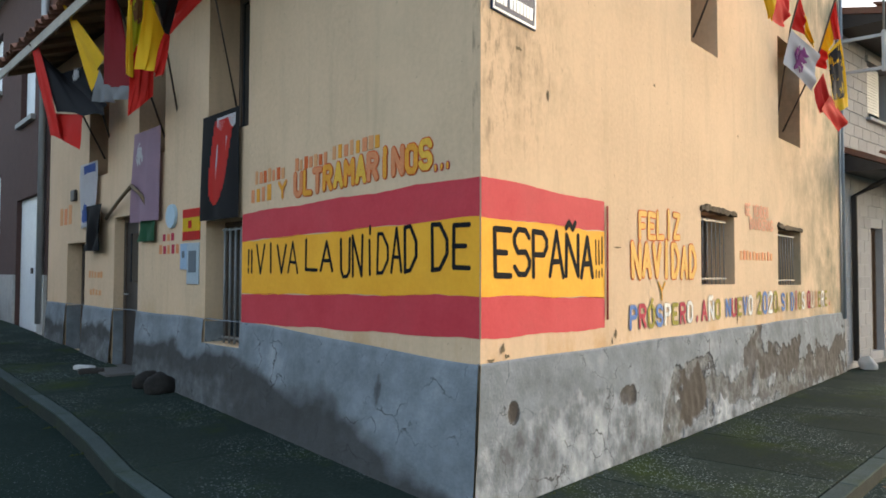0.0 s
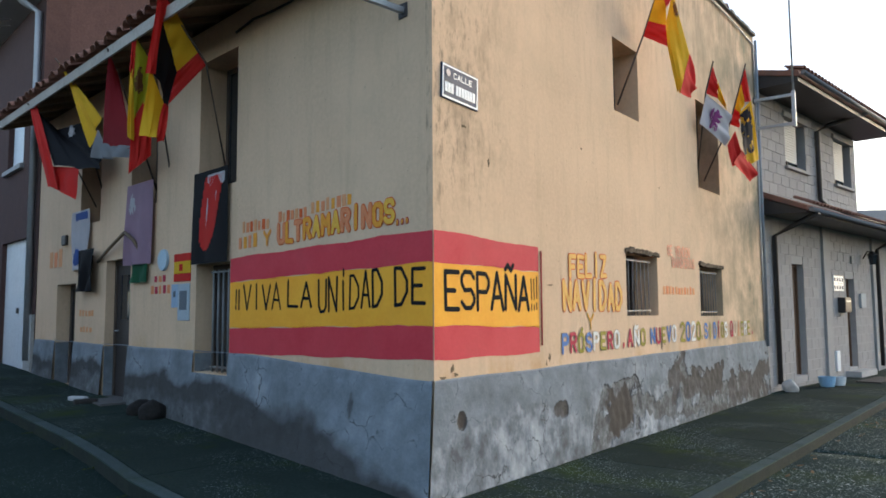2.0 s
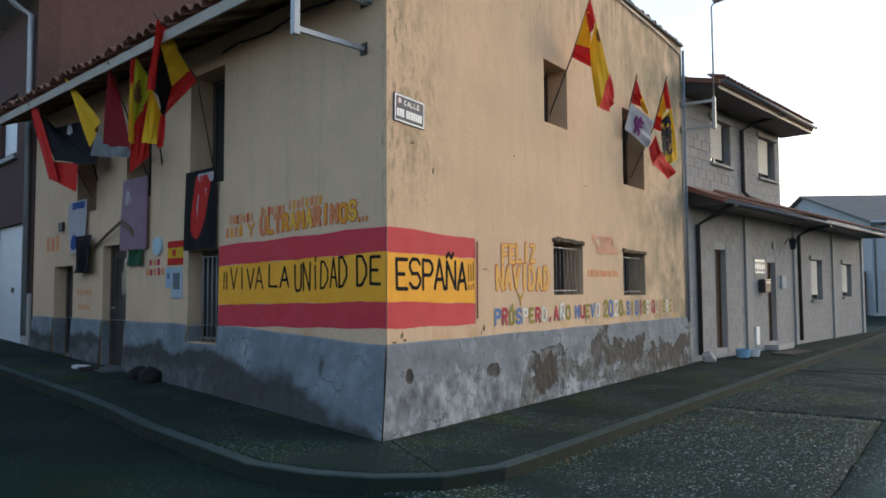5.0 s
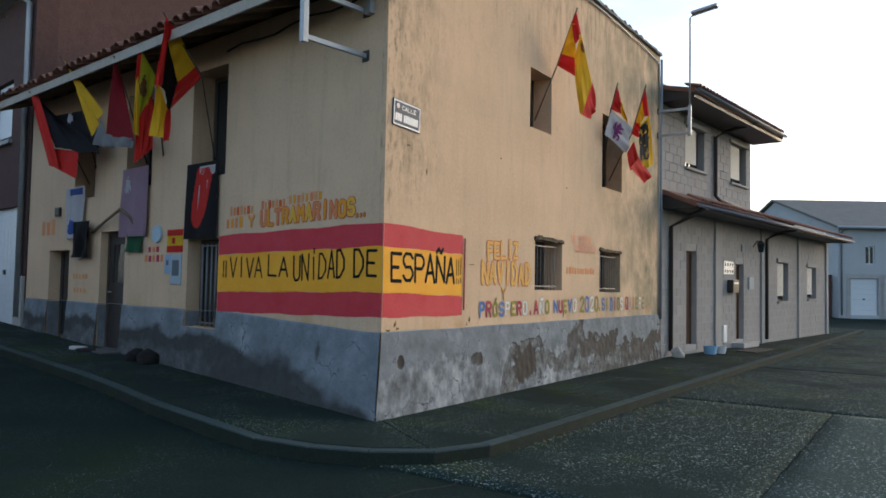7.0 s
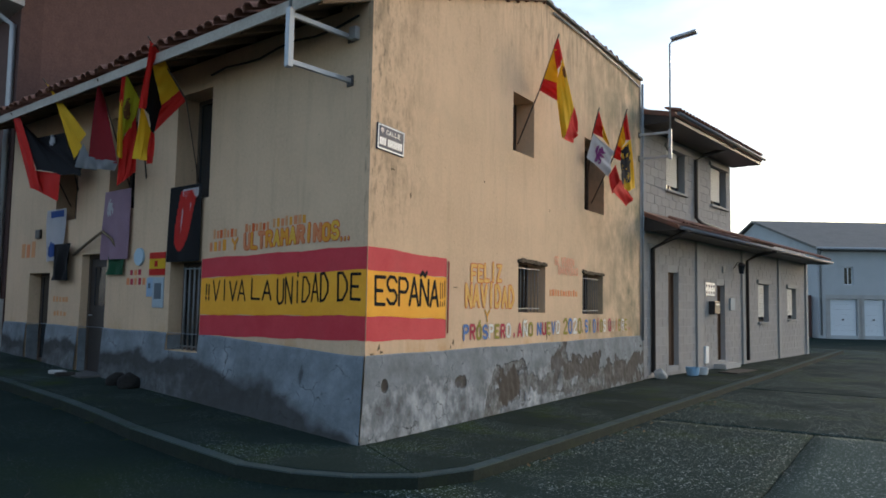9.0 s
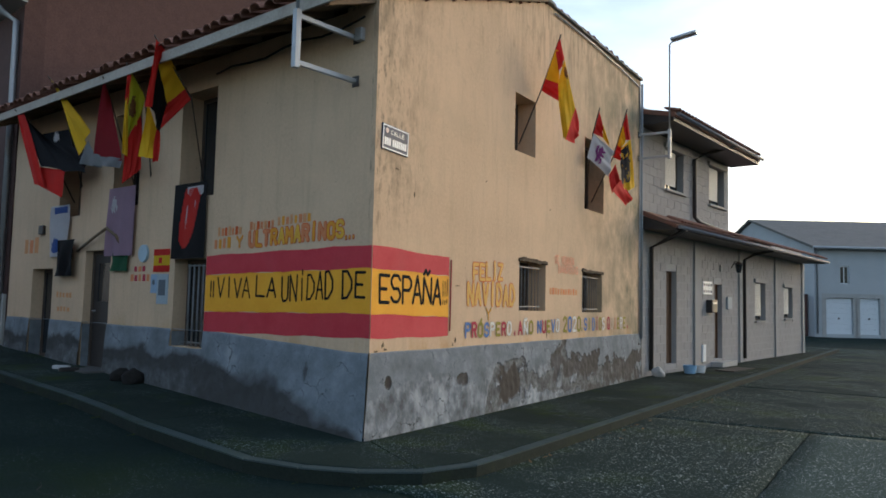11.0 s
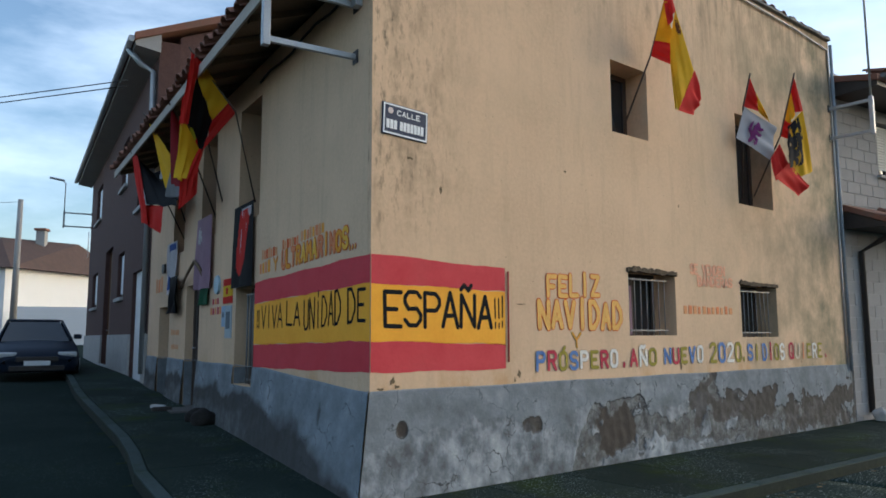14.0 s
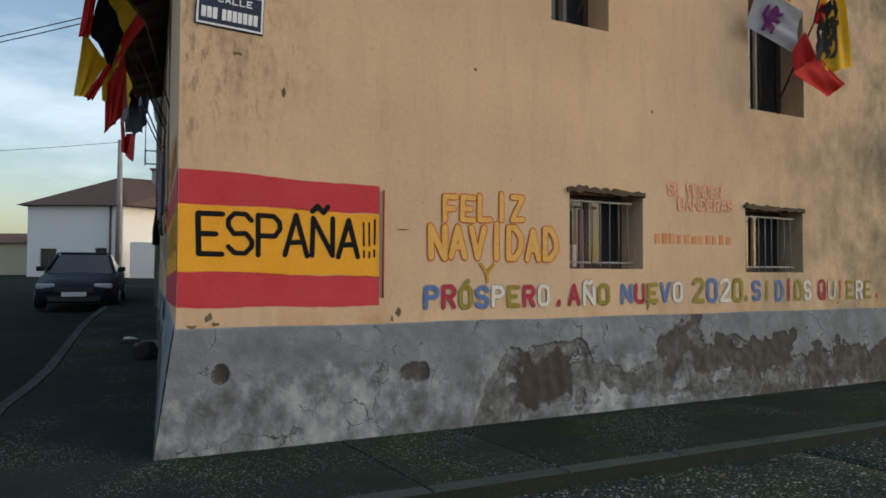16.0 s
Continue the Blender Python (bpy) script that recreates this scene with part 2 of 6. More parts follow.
def tube(bm, points, r, sides=10, r_end=None):
    """A round bar along a line of points."""
    pts = [Vector(p) for p in points]
    rings = []
    for i, p in enumerate(pts):
        way = (pts[min(i + 1, len(pts) - 1)] - pts[max(i - 1, 0)]).normalized()
        side = way.cross(Vector((0, 0, 1)) if abs(way.z) < 0.9 else Vector((1, 0, 0))).normalized()
        up = side.cross(way)
        rr = r if r_end is None else r + (r_end - r) * i / max(1, len(pts) - 1)
        rings.append([bm.verts.new(p + rr * (math.cos(a) * side + math.sin(a) * up)) for a in (2 * math.pi * j / sides for j in range(sides))])
    for a, b in zip(rings, rings[1:]):
        for j in range(sides):
            bm.faces.new((a[j], a[(j + 1) % sides], b[(j + 1) % sides], b[j])).smooth = True
    bm.faces.new(rings[0][::-1]), bm.faces.new(rings[-1])


def finish(bm, name, material):
    bmesh.ops.recalc_face_normals(bm, faces=bm.faces[:])
    me = bpy.data.meshes.new(name)
    bm.to_mesh(me)
    bm.free()
    me.materials.append(material)
    return me


def part(name, bm, material, parent, label=""):
    ob = new(name, finish(bm, name, material))
    ob.parent = parent
    if label:
        ob["label"] = label
    return ob


def thing(name, place, label, category, group="", kind=""):
    ob = new(name)
    ob.empty_display_size = 0.2
    ob.matrix_world = place
    return tagged(ob, label, category, group, kind)


def solid(name, bm, material, place, label, category, group="", kind=""):
    ob = new(name, finish(bm, name, material))
    ob.matrix_world = place
    return tagged(ob, label, category, group, kind)


def holed(bm, x0, x1, z0, z1, y0, y1, holes, top=None, cuts=()):
    """One wall slab with real openings (xa, xb, za, zb) right through it; top(x) gives a sloping upper edge."""
    xs = sorted({x0, x1, *cuts, *(min(max(v, x0), x1) for h in holes for v in h[:2])})
    zs = sorted({z0, z1, *(min(max(v, z0), z1) for h in holes for v in h[2:])})
    made = {}

    def at(i, k, side):
        if (i, k, side) not in made:
            z = top(xs[i]) if top and k == len(zs) - 1 else zs[k]
            made[i, k, side] = bm.verts.new((xs[i], (y0, y1)[side], z))
        return made[i, k, side]

    def full(i, k):
        if not (0 <= i < len(xs) - 1 and 0 <= k < len(zs) - 1):
            return False
        x, z = (xs[i] + xs[i + 1]) / 2, (zs[k] + zs[k + 1]) / 2
        return not any(a < x < b and c < z < d for a, b, c, d in holes)

    for i in range(len(xs) - 1):
        for k in range(len(zs) - 1):
            if not full(i, k):
                continue
            for side in (0, 1):
                bm.faces.new([at(i, k, side), at(i + 1, k, side), at(i + 1, k + 1, side), at(i, k + 1, side)])
            for (ni, nk), (p, q) in (((i - 1, k), ((i, k), (i, k + 1))), ((i + 1, k), ((i + 1, k), (i + 1, k + 1))), ((i, k - 1), ((i, k), (i + 1, k))), ((i, k + 1), ((i, k + 1), (i + 1, k + 1)))):
                if not full(ni, nk):
                    bm.faces.new([at(*p, 0), at(*q, 0), at(*q, 1), at(*p, 1)])


# ---- frames of the four fronts: x along the front to the right, y into the wall, z up ----
def front(origin, angle):
    return Matrix.Translation(origin) @ Matrix.Rotation(radians(angle), 4, "Z")


F_RIGHT = Matrix.Identity(4)                       # painted house, front to the right-hand street
F_LEFT = front((0, 0, 0), -98.13 + 0)              # painted house, front to the left-hand street (x runs from -9.65 to 0)
F_BLOCK = front((9.8, 0, 0), -7.3)                 # grey block house
F_BRICK = front((1.42, 9.72, 0), -100.02)          # brick house (x runs from -15 to 0)


# ---- ground ----
def smooth(a, b, v):
    k = min(1.0, max(0.0, (v - a) / (b - a)))
    return k * k * (3 - 2 * k)


def road_z(x, y):
    rise = 0.043 * max(0.0, y) if y < 12 else 0.516 + 0.016 * (min(y, 60) - 12)
    ease = smooth(-1.5, 2.5, y)
    return -0.135 + rise * ease - 0.006 * min(12, max(0.0, x)) * (1 - ease)


def sheet(name, xs, ys, height, material):
    bm = bmesh.new()
    grid = [[bm.verts.new((x, y, height(x, y))) for x in xs] for y in ys]
    for a, b in zip(grid, grid[1:]):
        for i in range(len(xs) - 1):
            bm.faces.new((a[i], a[i + 1], b[i + 1], b[i])).smooth = True
    return finish(bm, name, material)


def steps(*runs):
    out = []
    for a, b, k in runs:
        out += [a + (b - a) * i / k for i in range(k)]
    return out + [runs[-1][1]]


xs = steps((-400, -60, 8), (-60, -12, 12), (-12, 14, 52), (14, 60, 23), (60, 400, 8))
ys = steps((-400, -60, 8), (-60, -12, 12), (-12, 16, 56), (16, 60, 22), (60, 400, 8))
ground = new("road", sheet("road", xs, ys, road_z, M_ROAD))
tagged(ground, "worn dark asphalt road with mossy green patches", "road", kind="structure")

L_DIR = Vector((math.sin(radians(8.13)), math.cos(radians(8.13)), 0))
L_OUT = Vector((-L_DIR.y, L_DIR.x, 0))
B_DIR = Vector((math.cos(radians(7.3)), -math.sin(radians(7.3)), 0))


def edge_line():
    """The pavement's outer edge, from the far left street round the corner to the far right street, with the wall's foot beside it."""
    rows = []
    for i in range(26):
        u = 27.0 - i
        w = 1.48 - 0.2 * smooth(1.0, 4.0, u) - 0.2 * smooth(8.0, 14.0, u)
        rows.append((L_DIR * u + L_OUT * w, L_DIR * u))
    for x, y in ((-1.40, 0.3), (-1.34, -0.3), (-1.17, -0.8), (-0.84, -1.24), (-0.32, -1.47)):
        rows.append((Vector((x, y, 0)), Vector((0, 0, 0))))
    for i in range(10):
        x = 0.2 + i * 1.0
        rows.append((Vector((x, -1.50 - 0.025 * x, 0)), Vector((x, 0, 0))))
    for i in range(18):
        p = Vector((9.8, 0, 0)) + B_DIR * (0.4 + i)
        rows.append((Vector((p.x, -1.755 - 0.045 * (p.x - 10.2), 0)), p))
    return rows


EDGE = edge_line()
pavement = thing("pavement", Matrix.Identity(4), "raised grey concrete pavement with moss along its joints", "pavement", kind="structure")
bm = bmesh.new()
ring = []
for o, i in EDGE:
    z = road_z(o.x, o.y)
    ring.append((bm.verts.new((o.x, o.y, z + 0.10)), bm.verts.new((i.x, i.y, z + 0.115))))
for a, b in zip(ring, ring[1:]):
    bm.faces.new((a[0], b[0], b[1]) if (a[1].co - b[1].co).length < 1e-6 else (a[0], b[0], b[1], a[1]))
part("bedding", bm, M_PAVE, pavement, "mossy dark joints between slabs")

# ---- painted corner house: walls ----
house = thing("corner_house", Matrix.Identity(4), "two-storey ochre plastered corner house with grey cement base", "house")
R_HOLES = [(3.28, 3.98, 3.62, 4.47), (6.03, 7.0, 3.10, 4.37), (3.49, 4.42, 1.315, 2.05), (5.95, 6.95, 1.29, 2.0)]
L_HOLES = [(-3.83, -2.98, 2.75, 4.21), (-5.75, -4.95, 2.75, 4.2), (-7.65, -6.85, 2.7, 4.2),
           (-3.85, -3.08, 0.74, 1.92), (-6.55, -5.7, 0.2, 2.11), (-8.6, -7.75, 0.3, 1.84)]


def gable(x):
    return 4.66 + min(x, 4.3) / 4.3 * 1.5 + max(0, x - 4.3) * 0.012


bm = bmesh.new()
holed(bm, 0.0, 9.25, -0.3, 6.2, 0.0, 0.5, R_HOLES, top=gable, cuts=(2.0, 4.3, 8.0))
for v in bm.verts:                                         # mitred where the two fronts meet
    if v.co.x < 0.01 and v.co.y > 0.1:
        v.co.x = 0.085
part("wall", bm, M_OCHRE, house)
bm = bmesh.new()
holed(bm, -9.65, -0.075, -0.3, 4.6, 0.0, 0.5, L_HOLES)
part("wall", bm, M_OCHRE, house).matrix_local = F_LEFT
bm = bmesh.new()
box(bm, 8.8, 9.25, 0.5, 9.3, -0.3, 6.15)
part("wall", bm, M_OCHRE, house)
bm = bmesh.new()
box(bm, 1.9, 9.25, 9.3, 9.6, -0.3, 5.4)
part("wall", bm, M_OCHRE, house)
bm = bmesh.new()
box(bm, 2.1, 8.8, 0.6, 9.2, 2.3, 2.42)
part("floor_slab", bm, M_DARKIN, house)

# roof deck, rafters, fascia and clay tiles over the left-hand street
EAVE_D, EAVE_Z = 0.68, 4.44
bm = bmesh.new()
prism(bm, [(-EAVE_D, EAVE_Z), (-EAVE_D, EAVE_Z + 0.06), (4.6, 6.32), (4.6, 6.26)], "x", -9.75, 0.06)
for v in bm.verts:
    if v.co.x > 0:
        v.co.x -= 0.143 * (v.co.y + EAVE_D)
part("roof_deck", bm, M_OLDWOOD, house, "weathered boarded soffit").matrix_local = F_LEFT
bm = bmesh.new()
prism(bm, [(4.9, 6.15), (4.9, 6.25), (8.9, 6.05), (8.9, 5.95)], "y", 0.4, 9.5)
part("roof_deck", bm, M_TILE, house)
for i in range(15):
    bm = bmesh.new()
    x = -9.5 + i * 0.67
    prism(bm, [(-EAVE_D + 0.03, EAVE_Z - 0.07), (-EAVE_D + 0.03, EAVE_Z - 0.004), (0.0, EAVE_Z + 0.235), (0.0, EAVE_Z + 0.165)], "x", x, x + 0.07)
    part("rafter", bm, M_OLDWOOD, house).matrix_local = F_LEFT
bm = bmesh.new()
bevelled(bm, -9.8, 0.09, -EAVE_D - 0.03, -EAVE_D - 0.003, EAVE_Z - 0.07, EAVE_Z + 0.06, 0.006)
part("fascia", bm, surface("pale_fascia", (0.36, 0.32, 0.27), (0.46, 0.42, 0.36), 3, 0.8, 0.2, 40, stain=(0.2, 0.16, 0.12), stain_scale=2, stain_amount=0.5), house, "weathered pale fascia board").matrix_local = F_LEFT


def tile_mesh(length=0.42, r0=0.095, r1=0.075, name="tile"):
    """A curved clay tile, half round and tapering, along y."""
    bm = bmesh.new()
    rows = []
    for y, r in ((0, r0), (length, r1)):
        for rr in (r, r - 0.014):
            rows.append([bm.verts.new((rr * math.cos(a), y, rr * 0.8 * math.sin(a))) for a in (math.pi * k / 6 for k in range(7))])
    for a, b in ((0, 2), (3, 1), (1, 0), (2, 3)):
        for k in range(6):
            bm.faces.new((rows[a][k], rows[a][k + 1], rows[b][k + 1], rows[b][k]))
    return finish(bm, name, M_TILE)


TILE = tile_mesh()
rng = random.Random(4)
slope = math.degrees(math.atan2(1.88, 4.6 + EAVE_D))
for row in range(2):
    for i in range(49):
        ob = new("tile", TILE)
        ob.parent = house
        k = row * 0.36
        ob.matrix_local = F_LEFT @ pose(-9.7 + i * 0.2 + rng.uniform(-0.012, 0.012), -EAVE_D - 0.09 + k * math.cos(radians(slope)) + rng.uniform(-0.03, 0.03), EAVE_Z + 0.085 + 0.02 * row + k * math.sin(radians(slope)) + rng.uniform(-0.01, 0.012), slope + rng.uniform(-3, 3), 0, rng.uniform(-4, 4))
# coping tiles on the gable and along the wall's top on the right-hand street
for i in range(30):
    x = 0.15 + i * 0.31
    ob = new("tile", TILE)
    ob.parent = house
    ob.matrix_local = pose(x, 0.36, gable(x) - 0.02 + rng.uniform(-0.012, 0.02), 4, 0, 180 + rng.uniform(-6, 6))
M_COPING = surface("mossy_coping", (0.17, 0.165, 0.15), (0.27, 0.26, 0.24), 4, 0.95, 0.6, 30, stain=(0.08, 0.08, 0.06), stain_scale=2.5, stain_amount=0.7, vary=0.1)
for i in range(24):
    bm = bmesh.new()
    x = 4.3 + i * 0.205
    z = gable(x)
    bevelled(bm, x, x + 0.2, -0.05 - 0.02 * rng.random(), 0.3, z + 0.0, z + 0.03 + 0.03 * rng.random(), 0.006)
    part("coping_stone", bm, M_COPING, house, "rough grey cement coping stone")
bm = bmesh.new()
prism(bm, [(0.0, gable(0.0) + 0.0), (0.0, gable(0.0) + 0.08), (4.3, gable(4.3) + 0.08), (4.3, gable(4.3))], "y", -0.06, 0.02)
part("verge", bm, M_OLDWOOD, house, "weathered verge board")


# ---- cement base of the corner house, with its broken plaster ----
def dado_material():
    m = surface("cement_base", (0.165, 0.19, 0.215), (0.225, 0.25, 0.275), 1.7, 0.92, 0.55, 45, stain=(0.10, 0.105, 0.105), stain_scale=1.3, stain_amount=0.65)
    n, l = m.node_tree.nodes, m.node_tree.links
    bsdf = n["Principled BSDF"]
    old = bsdf.inputs["Base Color"].links[0].from_socket
    at = n.new("ShaderNodeAttribute")
    at.attribute_name = "worn"
    co = n.new("ShaderNodeTexCoord")
    t = n.new("ShaderNodeTexNoise")
    t.inputs["Scale"].default_value, t.inputs["Detail"].default_value, t.inputs["Roughness"].default_value = 5.5, 8.0, 0.7
    l.new(co.outputs["Object"], t.inputs["Vector"])
    r = n.new("ShaderNodeValToRGB")
    for p, c in ((0.30, (0.045, 0.045, 0.042)), (0.45, (0.095, 0.098, 0.096)), (0.56, (0.155, 0.163, 0.168)), (0.70, (0.32, 0.34, 0.35))):
        e = r.color_ramp.elements.new(p)
        e.color = rgb(c)
    l.new(t.outputs["Fac"], r.inputs["Fac"])
    # pale and dark clouds over the sound plaster
    t2 = n.new("ShaderNodeTexNoise")
    t2.inputs["Scale"].default_value, t2.inputs["Detail"].default_value, t2.inputs["Roughness"].default_value = 2.3, 9.0, 0.66
    l.new(co.outputs["Object"], t2.inputs["Vector"])
    r2 = n.new("ShaderNodeValToRGB")
    for p, c in ((0.33, (0.075, 0.085, 0.092)), (0.46, (0.145, 0.165, 0.182)), (0.56, (0.20, 0.225, 0.25)), (0.68, (0.31, 0.335, 0.36))):
        e = r2.color_ramp.elements.new(p)
        e.color = rgb(c)
    l.new(t2.outputs["Fac"], r2.inputs["Fac"])
    k0 = n.new("ShaderNodeMix")
    k0.data_type = "RGBA"
    k0.inputs[0].default_value = 0.6
    l.new(old, k0.inputs[6])
    l.new(r2.outputs["Color"], k0.inputs[7])
    k = n.new("ShaderNodeMix")
    k.data_type = "RGBA"
    l.new(at.outputs["Fac"], k.inputs[0])
    l.new(k0.outputs[2], k.inputs[6])
    l.new(r.outputs["Color"], k.inputs[7])
    # painted shadow line along the broken plaster edge; also darkens the left base's foot
    ra = n.new("ShaderNodeValToRGB")
    ra.color_ramp.elements[0].color = ra.color_ramp.elements[1].color = (0, 0, 0, 1)
    for p, v in ((0.08, 0.0), (0.3, 0.85), (0.65, 0.8), (0.95, 0.0)):
        ra.color_ramp.elements.new(p).color = (v, v, v, 1)
    l.new(at.outputs["Fac"], ra.inputs["Fac"])
    k2 = n.new("ShaderNodeMix")
    k2.data_type = "RGBA"
    l.new(ra.outputs["Color"], k2.inputs[0])
    l.new(k.outputs[2], k2.inputs[6])
    k2.inputs[7].default_value = (0.035, 0.033, 0.03, 1)
    dark = n.new("ShaderNodeAttribute")
    dark.attribute_name = "bare"
    k3 = n.new("ShaderNodeMix")
    k3.data_type = "RGBA"
    l.new(dark.outputs["Fac"], k3.inputs[0])
    l.new(k2.outputs[2], k3.inputs[6])
    k3.inputs[7].default_value = (0.058, 0.050, 0.043, 1)
    # limewash showing pale through the thin lower coat, then hairline cracks
    pale = n.new("ShaderNodeAttribute")
    pale.attribute_name = "pale"
    t3 = n.new("ShaderNodeTexNoise")
    t3.inputs["Scale"].default_value, t3.inputs["Detail"].default_value, t3.inputs["Roughness"].default_value = 3.6, 8.0, 0.62
    mp = n.new("ShaderNodeMapping")
    mp.inputs["Scale"].default_value, mp.inputs["Location"].default_value = (1.3, 1.3, 1.05), (3.1, 0.0, 1.4)
    l.new(co.outputs["Object"], mp.inputs["Vector"])
    l.new(mp.outputs["Vector"], t3.inputs["Vector"])
    r3 = n.new("ShaderNodeValToRGB")
    for p, c in ((0.36, (0.07, 0.075, 0.08)), (0.47, (0.15, 0.165, 0.18)), (0.55, (0.25, 0.275, 0.30)), (0.66, (0.38, 0.405, 0.43))):
        r3.color_ramp.elements.new(p).color = rgb(c)
    l.new(t3.outputs["Fac"], r3.inputs["Fac"])
    k4 = n.new("ShaderNodeMix")
    k4.data_type = "RGBA"
    l.new(pale.outputs["Fac"], k4.inputs[0])
    l.new(k3.outputs[2], k4.inputs[6])
    l.new(r3.outputs["Color"], k4.inputs[7])
    warp = n.new("ShaderNodeTexNoise")
    warp.inputs["Scale"].default_value, warp.inputs["Detail"].default_value = 4.0, 6.0
    l.new(co.outputs["Object"], warp.inputs["Vector"])
    off = n.new("ShaderNodeVectorMath")
    off.operation = "MULTIPLY_ADD"
    off.inputs[1].default_value = (0.5, 0.5, 0.5)
    l.new(warp.outputs["Color"], off.inputs[0]), l.new(co.outputs["Object"], off.inputs[2])
    vo = n.new("ShaderNodeTexVoronoi")
    vo.feature = "DISTANCE_TO_EDGE"
    vo.inputs["Scale"].default_value = 2.7
    l.new(off.outputs[0], vo.inputs["Vector"])
    line = n.new("ShaderNodeMapRange")
    line.inputs["From Min"].default_value, line.inputs["From Max"].default_value = 0.020, 0.006
    l.new(vo.outputs["Distance"], line.inputs["Value"])
    some = n.new("ShaderNodeMapRange")
    some.inputs["From Min"].default_value, some.inputs["From Max"].default_value, some.inputs["To Max"].default_value = 0.49, 0.58, 0.9
    l.new(t2.outputs["Fac"], some.inputs["Value"])
    both = n.new("ShaderNodeMath")
    both.operation = "MULTIPLY"
    l.new(line.outputs["Result"], both.inputs[0]), l.new(some.outputs["Result"], both.inputs[1])
    k5 = n.new("ShaderNodeMix")
    k5.data_type = "RGBA"
    l.new(both.outputs[0], k5.inputs[0])
    l.new(k4.outputs[2], k5.inputs[6])
    k5.inputs[7].default_value = (0.035, 0.035, 0.035, 1)
    l.new(k5.outputs[2], bsdf.inputs["Base Color"])
    return m


M_BASE = dado_material()


def between(x, *pairs):
    for (a, p), (b, q) in zip(pairs, pairs[1:]):
        if x <= b:
            return p + (q - p) * max(0.0, (x - a) / (b - a))
    return pairs[-1][1]


def worn_right(x, z):
    """1 where the plaster has come off on the right-hand street."""
    top = between(x, (0, -0.2), (1.6, -0.15), (2.3, -0.1), (2.6, 0.35), (2.8, 0.60), (3.6, 0.59), (3.75, 0.5), (4.15, 0.34), (4.6, 0.48), (4.9, 0.74), (5.12, 0.84), (5.22, 0.6), (5.45, 0.62), (5.9, 0.56), (6.4, 0.36), (7.0, 0.34), (7.15, 0.42), (8.2, 0.38), (9.3, 0.30))
    low = between(x, (0, -1), (2.6, -1), (2.9, 0.06), (3.6, 0.08), (4.2, 0.1), (5.3, 0.02), (7, -0.1), (9, -0.2))
    e = noise.fractal(Vector((x * 2.6, z * 2.6, 1.7)), 0.9, 2.1, 5) * 0.11
    k = smooth(0.0, 0.02, top + e - z) * smooth(0.0, 0.03, z - low - e)
    island = noise.fractal(Vector((x * 3.1 + 7, z * 3.3, 4.2)), 0.9, 2.0, 4)
    k *= smooth(-0.20, -0.12, island + (0.25 if 2.6 < x < 3.7 else 0.0))
    hole = smooth(0.0, 0.012, 0.065 + e * 0.3 - math.hypot((x - 0.30), (z - 0.55) * 0.8))
    chip = smooth(0.0, 0.012, 0.06 + e * 0.7 - math.hypot((x - 1.78) * 0.7, z - 0.47)) * smooth(-0.05, 0.02, island)
    return max(k, hole, chip * 0.9)


def pale_right(x, z):
    """How far the limewash shows through: below a wandering line, fading out towards the far end."""
    line = between(x, (0, 0.44), (0.45, 0.50), (0.6, 0.54), (0.85, 0.56), (1.1, 0.62), (1.35, 0.56), (1.6, 0.52), (1.9, 0.40), (2.3, 0.44), (2.55, 0.62), (2.8, 0.55), (4.3, 0.5), (4.9, 0.8), (5.2, 0.6), (6.0, 0.3), (9.3, 0.1))
    e = noise.fractal(Vector((x * 2.9, z * 2.9, 11.7)), 0.9, 2.1, 5) * 0.10
    return 0.75 * smooth(0.0, 0.025, line + e - z) * (1 - 0.5 * smooth(5.0, 7.0, x))


def bare_right(x, z):
    """1 where the dark core of the wall lies open; c and d darken broad areas further along."""
    e = noise.fractal(Vector((x * 3.3, z * 3.3, 7.7)), 0.9, 2.1, 5) * 0.16
    a = smooth(0.0, 0.02, 0.17 + e - max(abs(x - 3.18) * 0.55, abs(z - 0.36) * 0.8))
    b = smooth(0.0, 0.02, 0.10 + e - max(abs(x - 4.85) * 0.45, abs(z - 0.62) * 0.55))
    c = smooth(0.0, 0.02, 0.15 + e - max(abs(x - 5.75) * 0.16, abs(z - 0.42) * 0.8))
    d = smooth(0.0, 0.02, 0.15 + e - max(abs(x - 7.9) * 0.10, abs(z - 0.20) * 0.6))
    h = smooth(0.0, 0.012, 0.06 + e * 0.2 - math.hypot((x - 0.30), (z - 0.55) * 0.8))
    f = smooth(0.0, 0.02, 0.012 + e - max(abs(x - 1.85) * 0.6, abs(z - 0.47) * 0.9))
    return max(a, 0.8 * b, 0.8 * c, 0.7 * d, h, 0.8 * f)


def dark_left(x, z):
    """Darker tone rising from the pavement, stronger away from the corner, with one drip."""
    e = noise.fractal(Vector((x * 1.6, z * 2.0, 9.7)), 0.9, 2.1, 5) * 0.16
    top = between(-x, (0, 0.02), (0.7, 0.16), (1.1, 0.34), (1.5, 0.50), (3.0, 0.62), (9.7, 0.75))
    k = smooth(-0.12, 0.26, top + e - z)
    spot = smooth(0.0, 0.03, 0.05 + e * 0.4 - math.hypot((x + 0.95) * 1.1, (z - 0.62) * 0.38))
    return max((0.42 + 0.4 * smooth(1.8, 4.0, -x)) * k, 0.25 * spot)


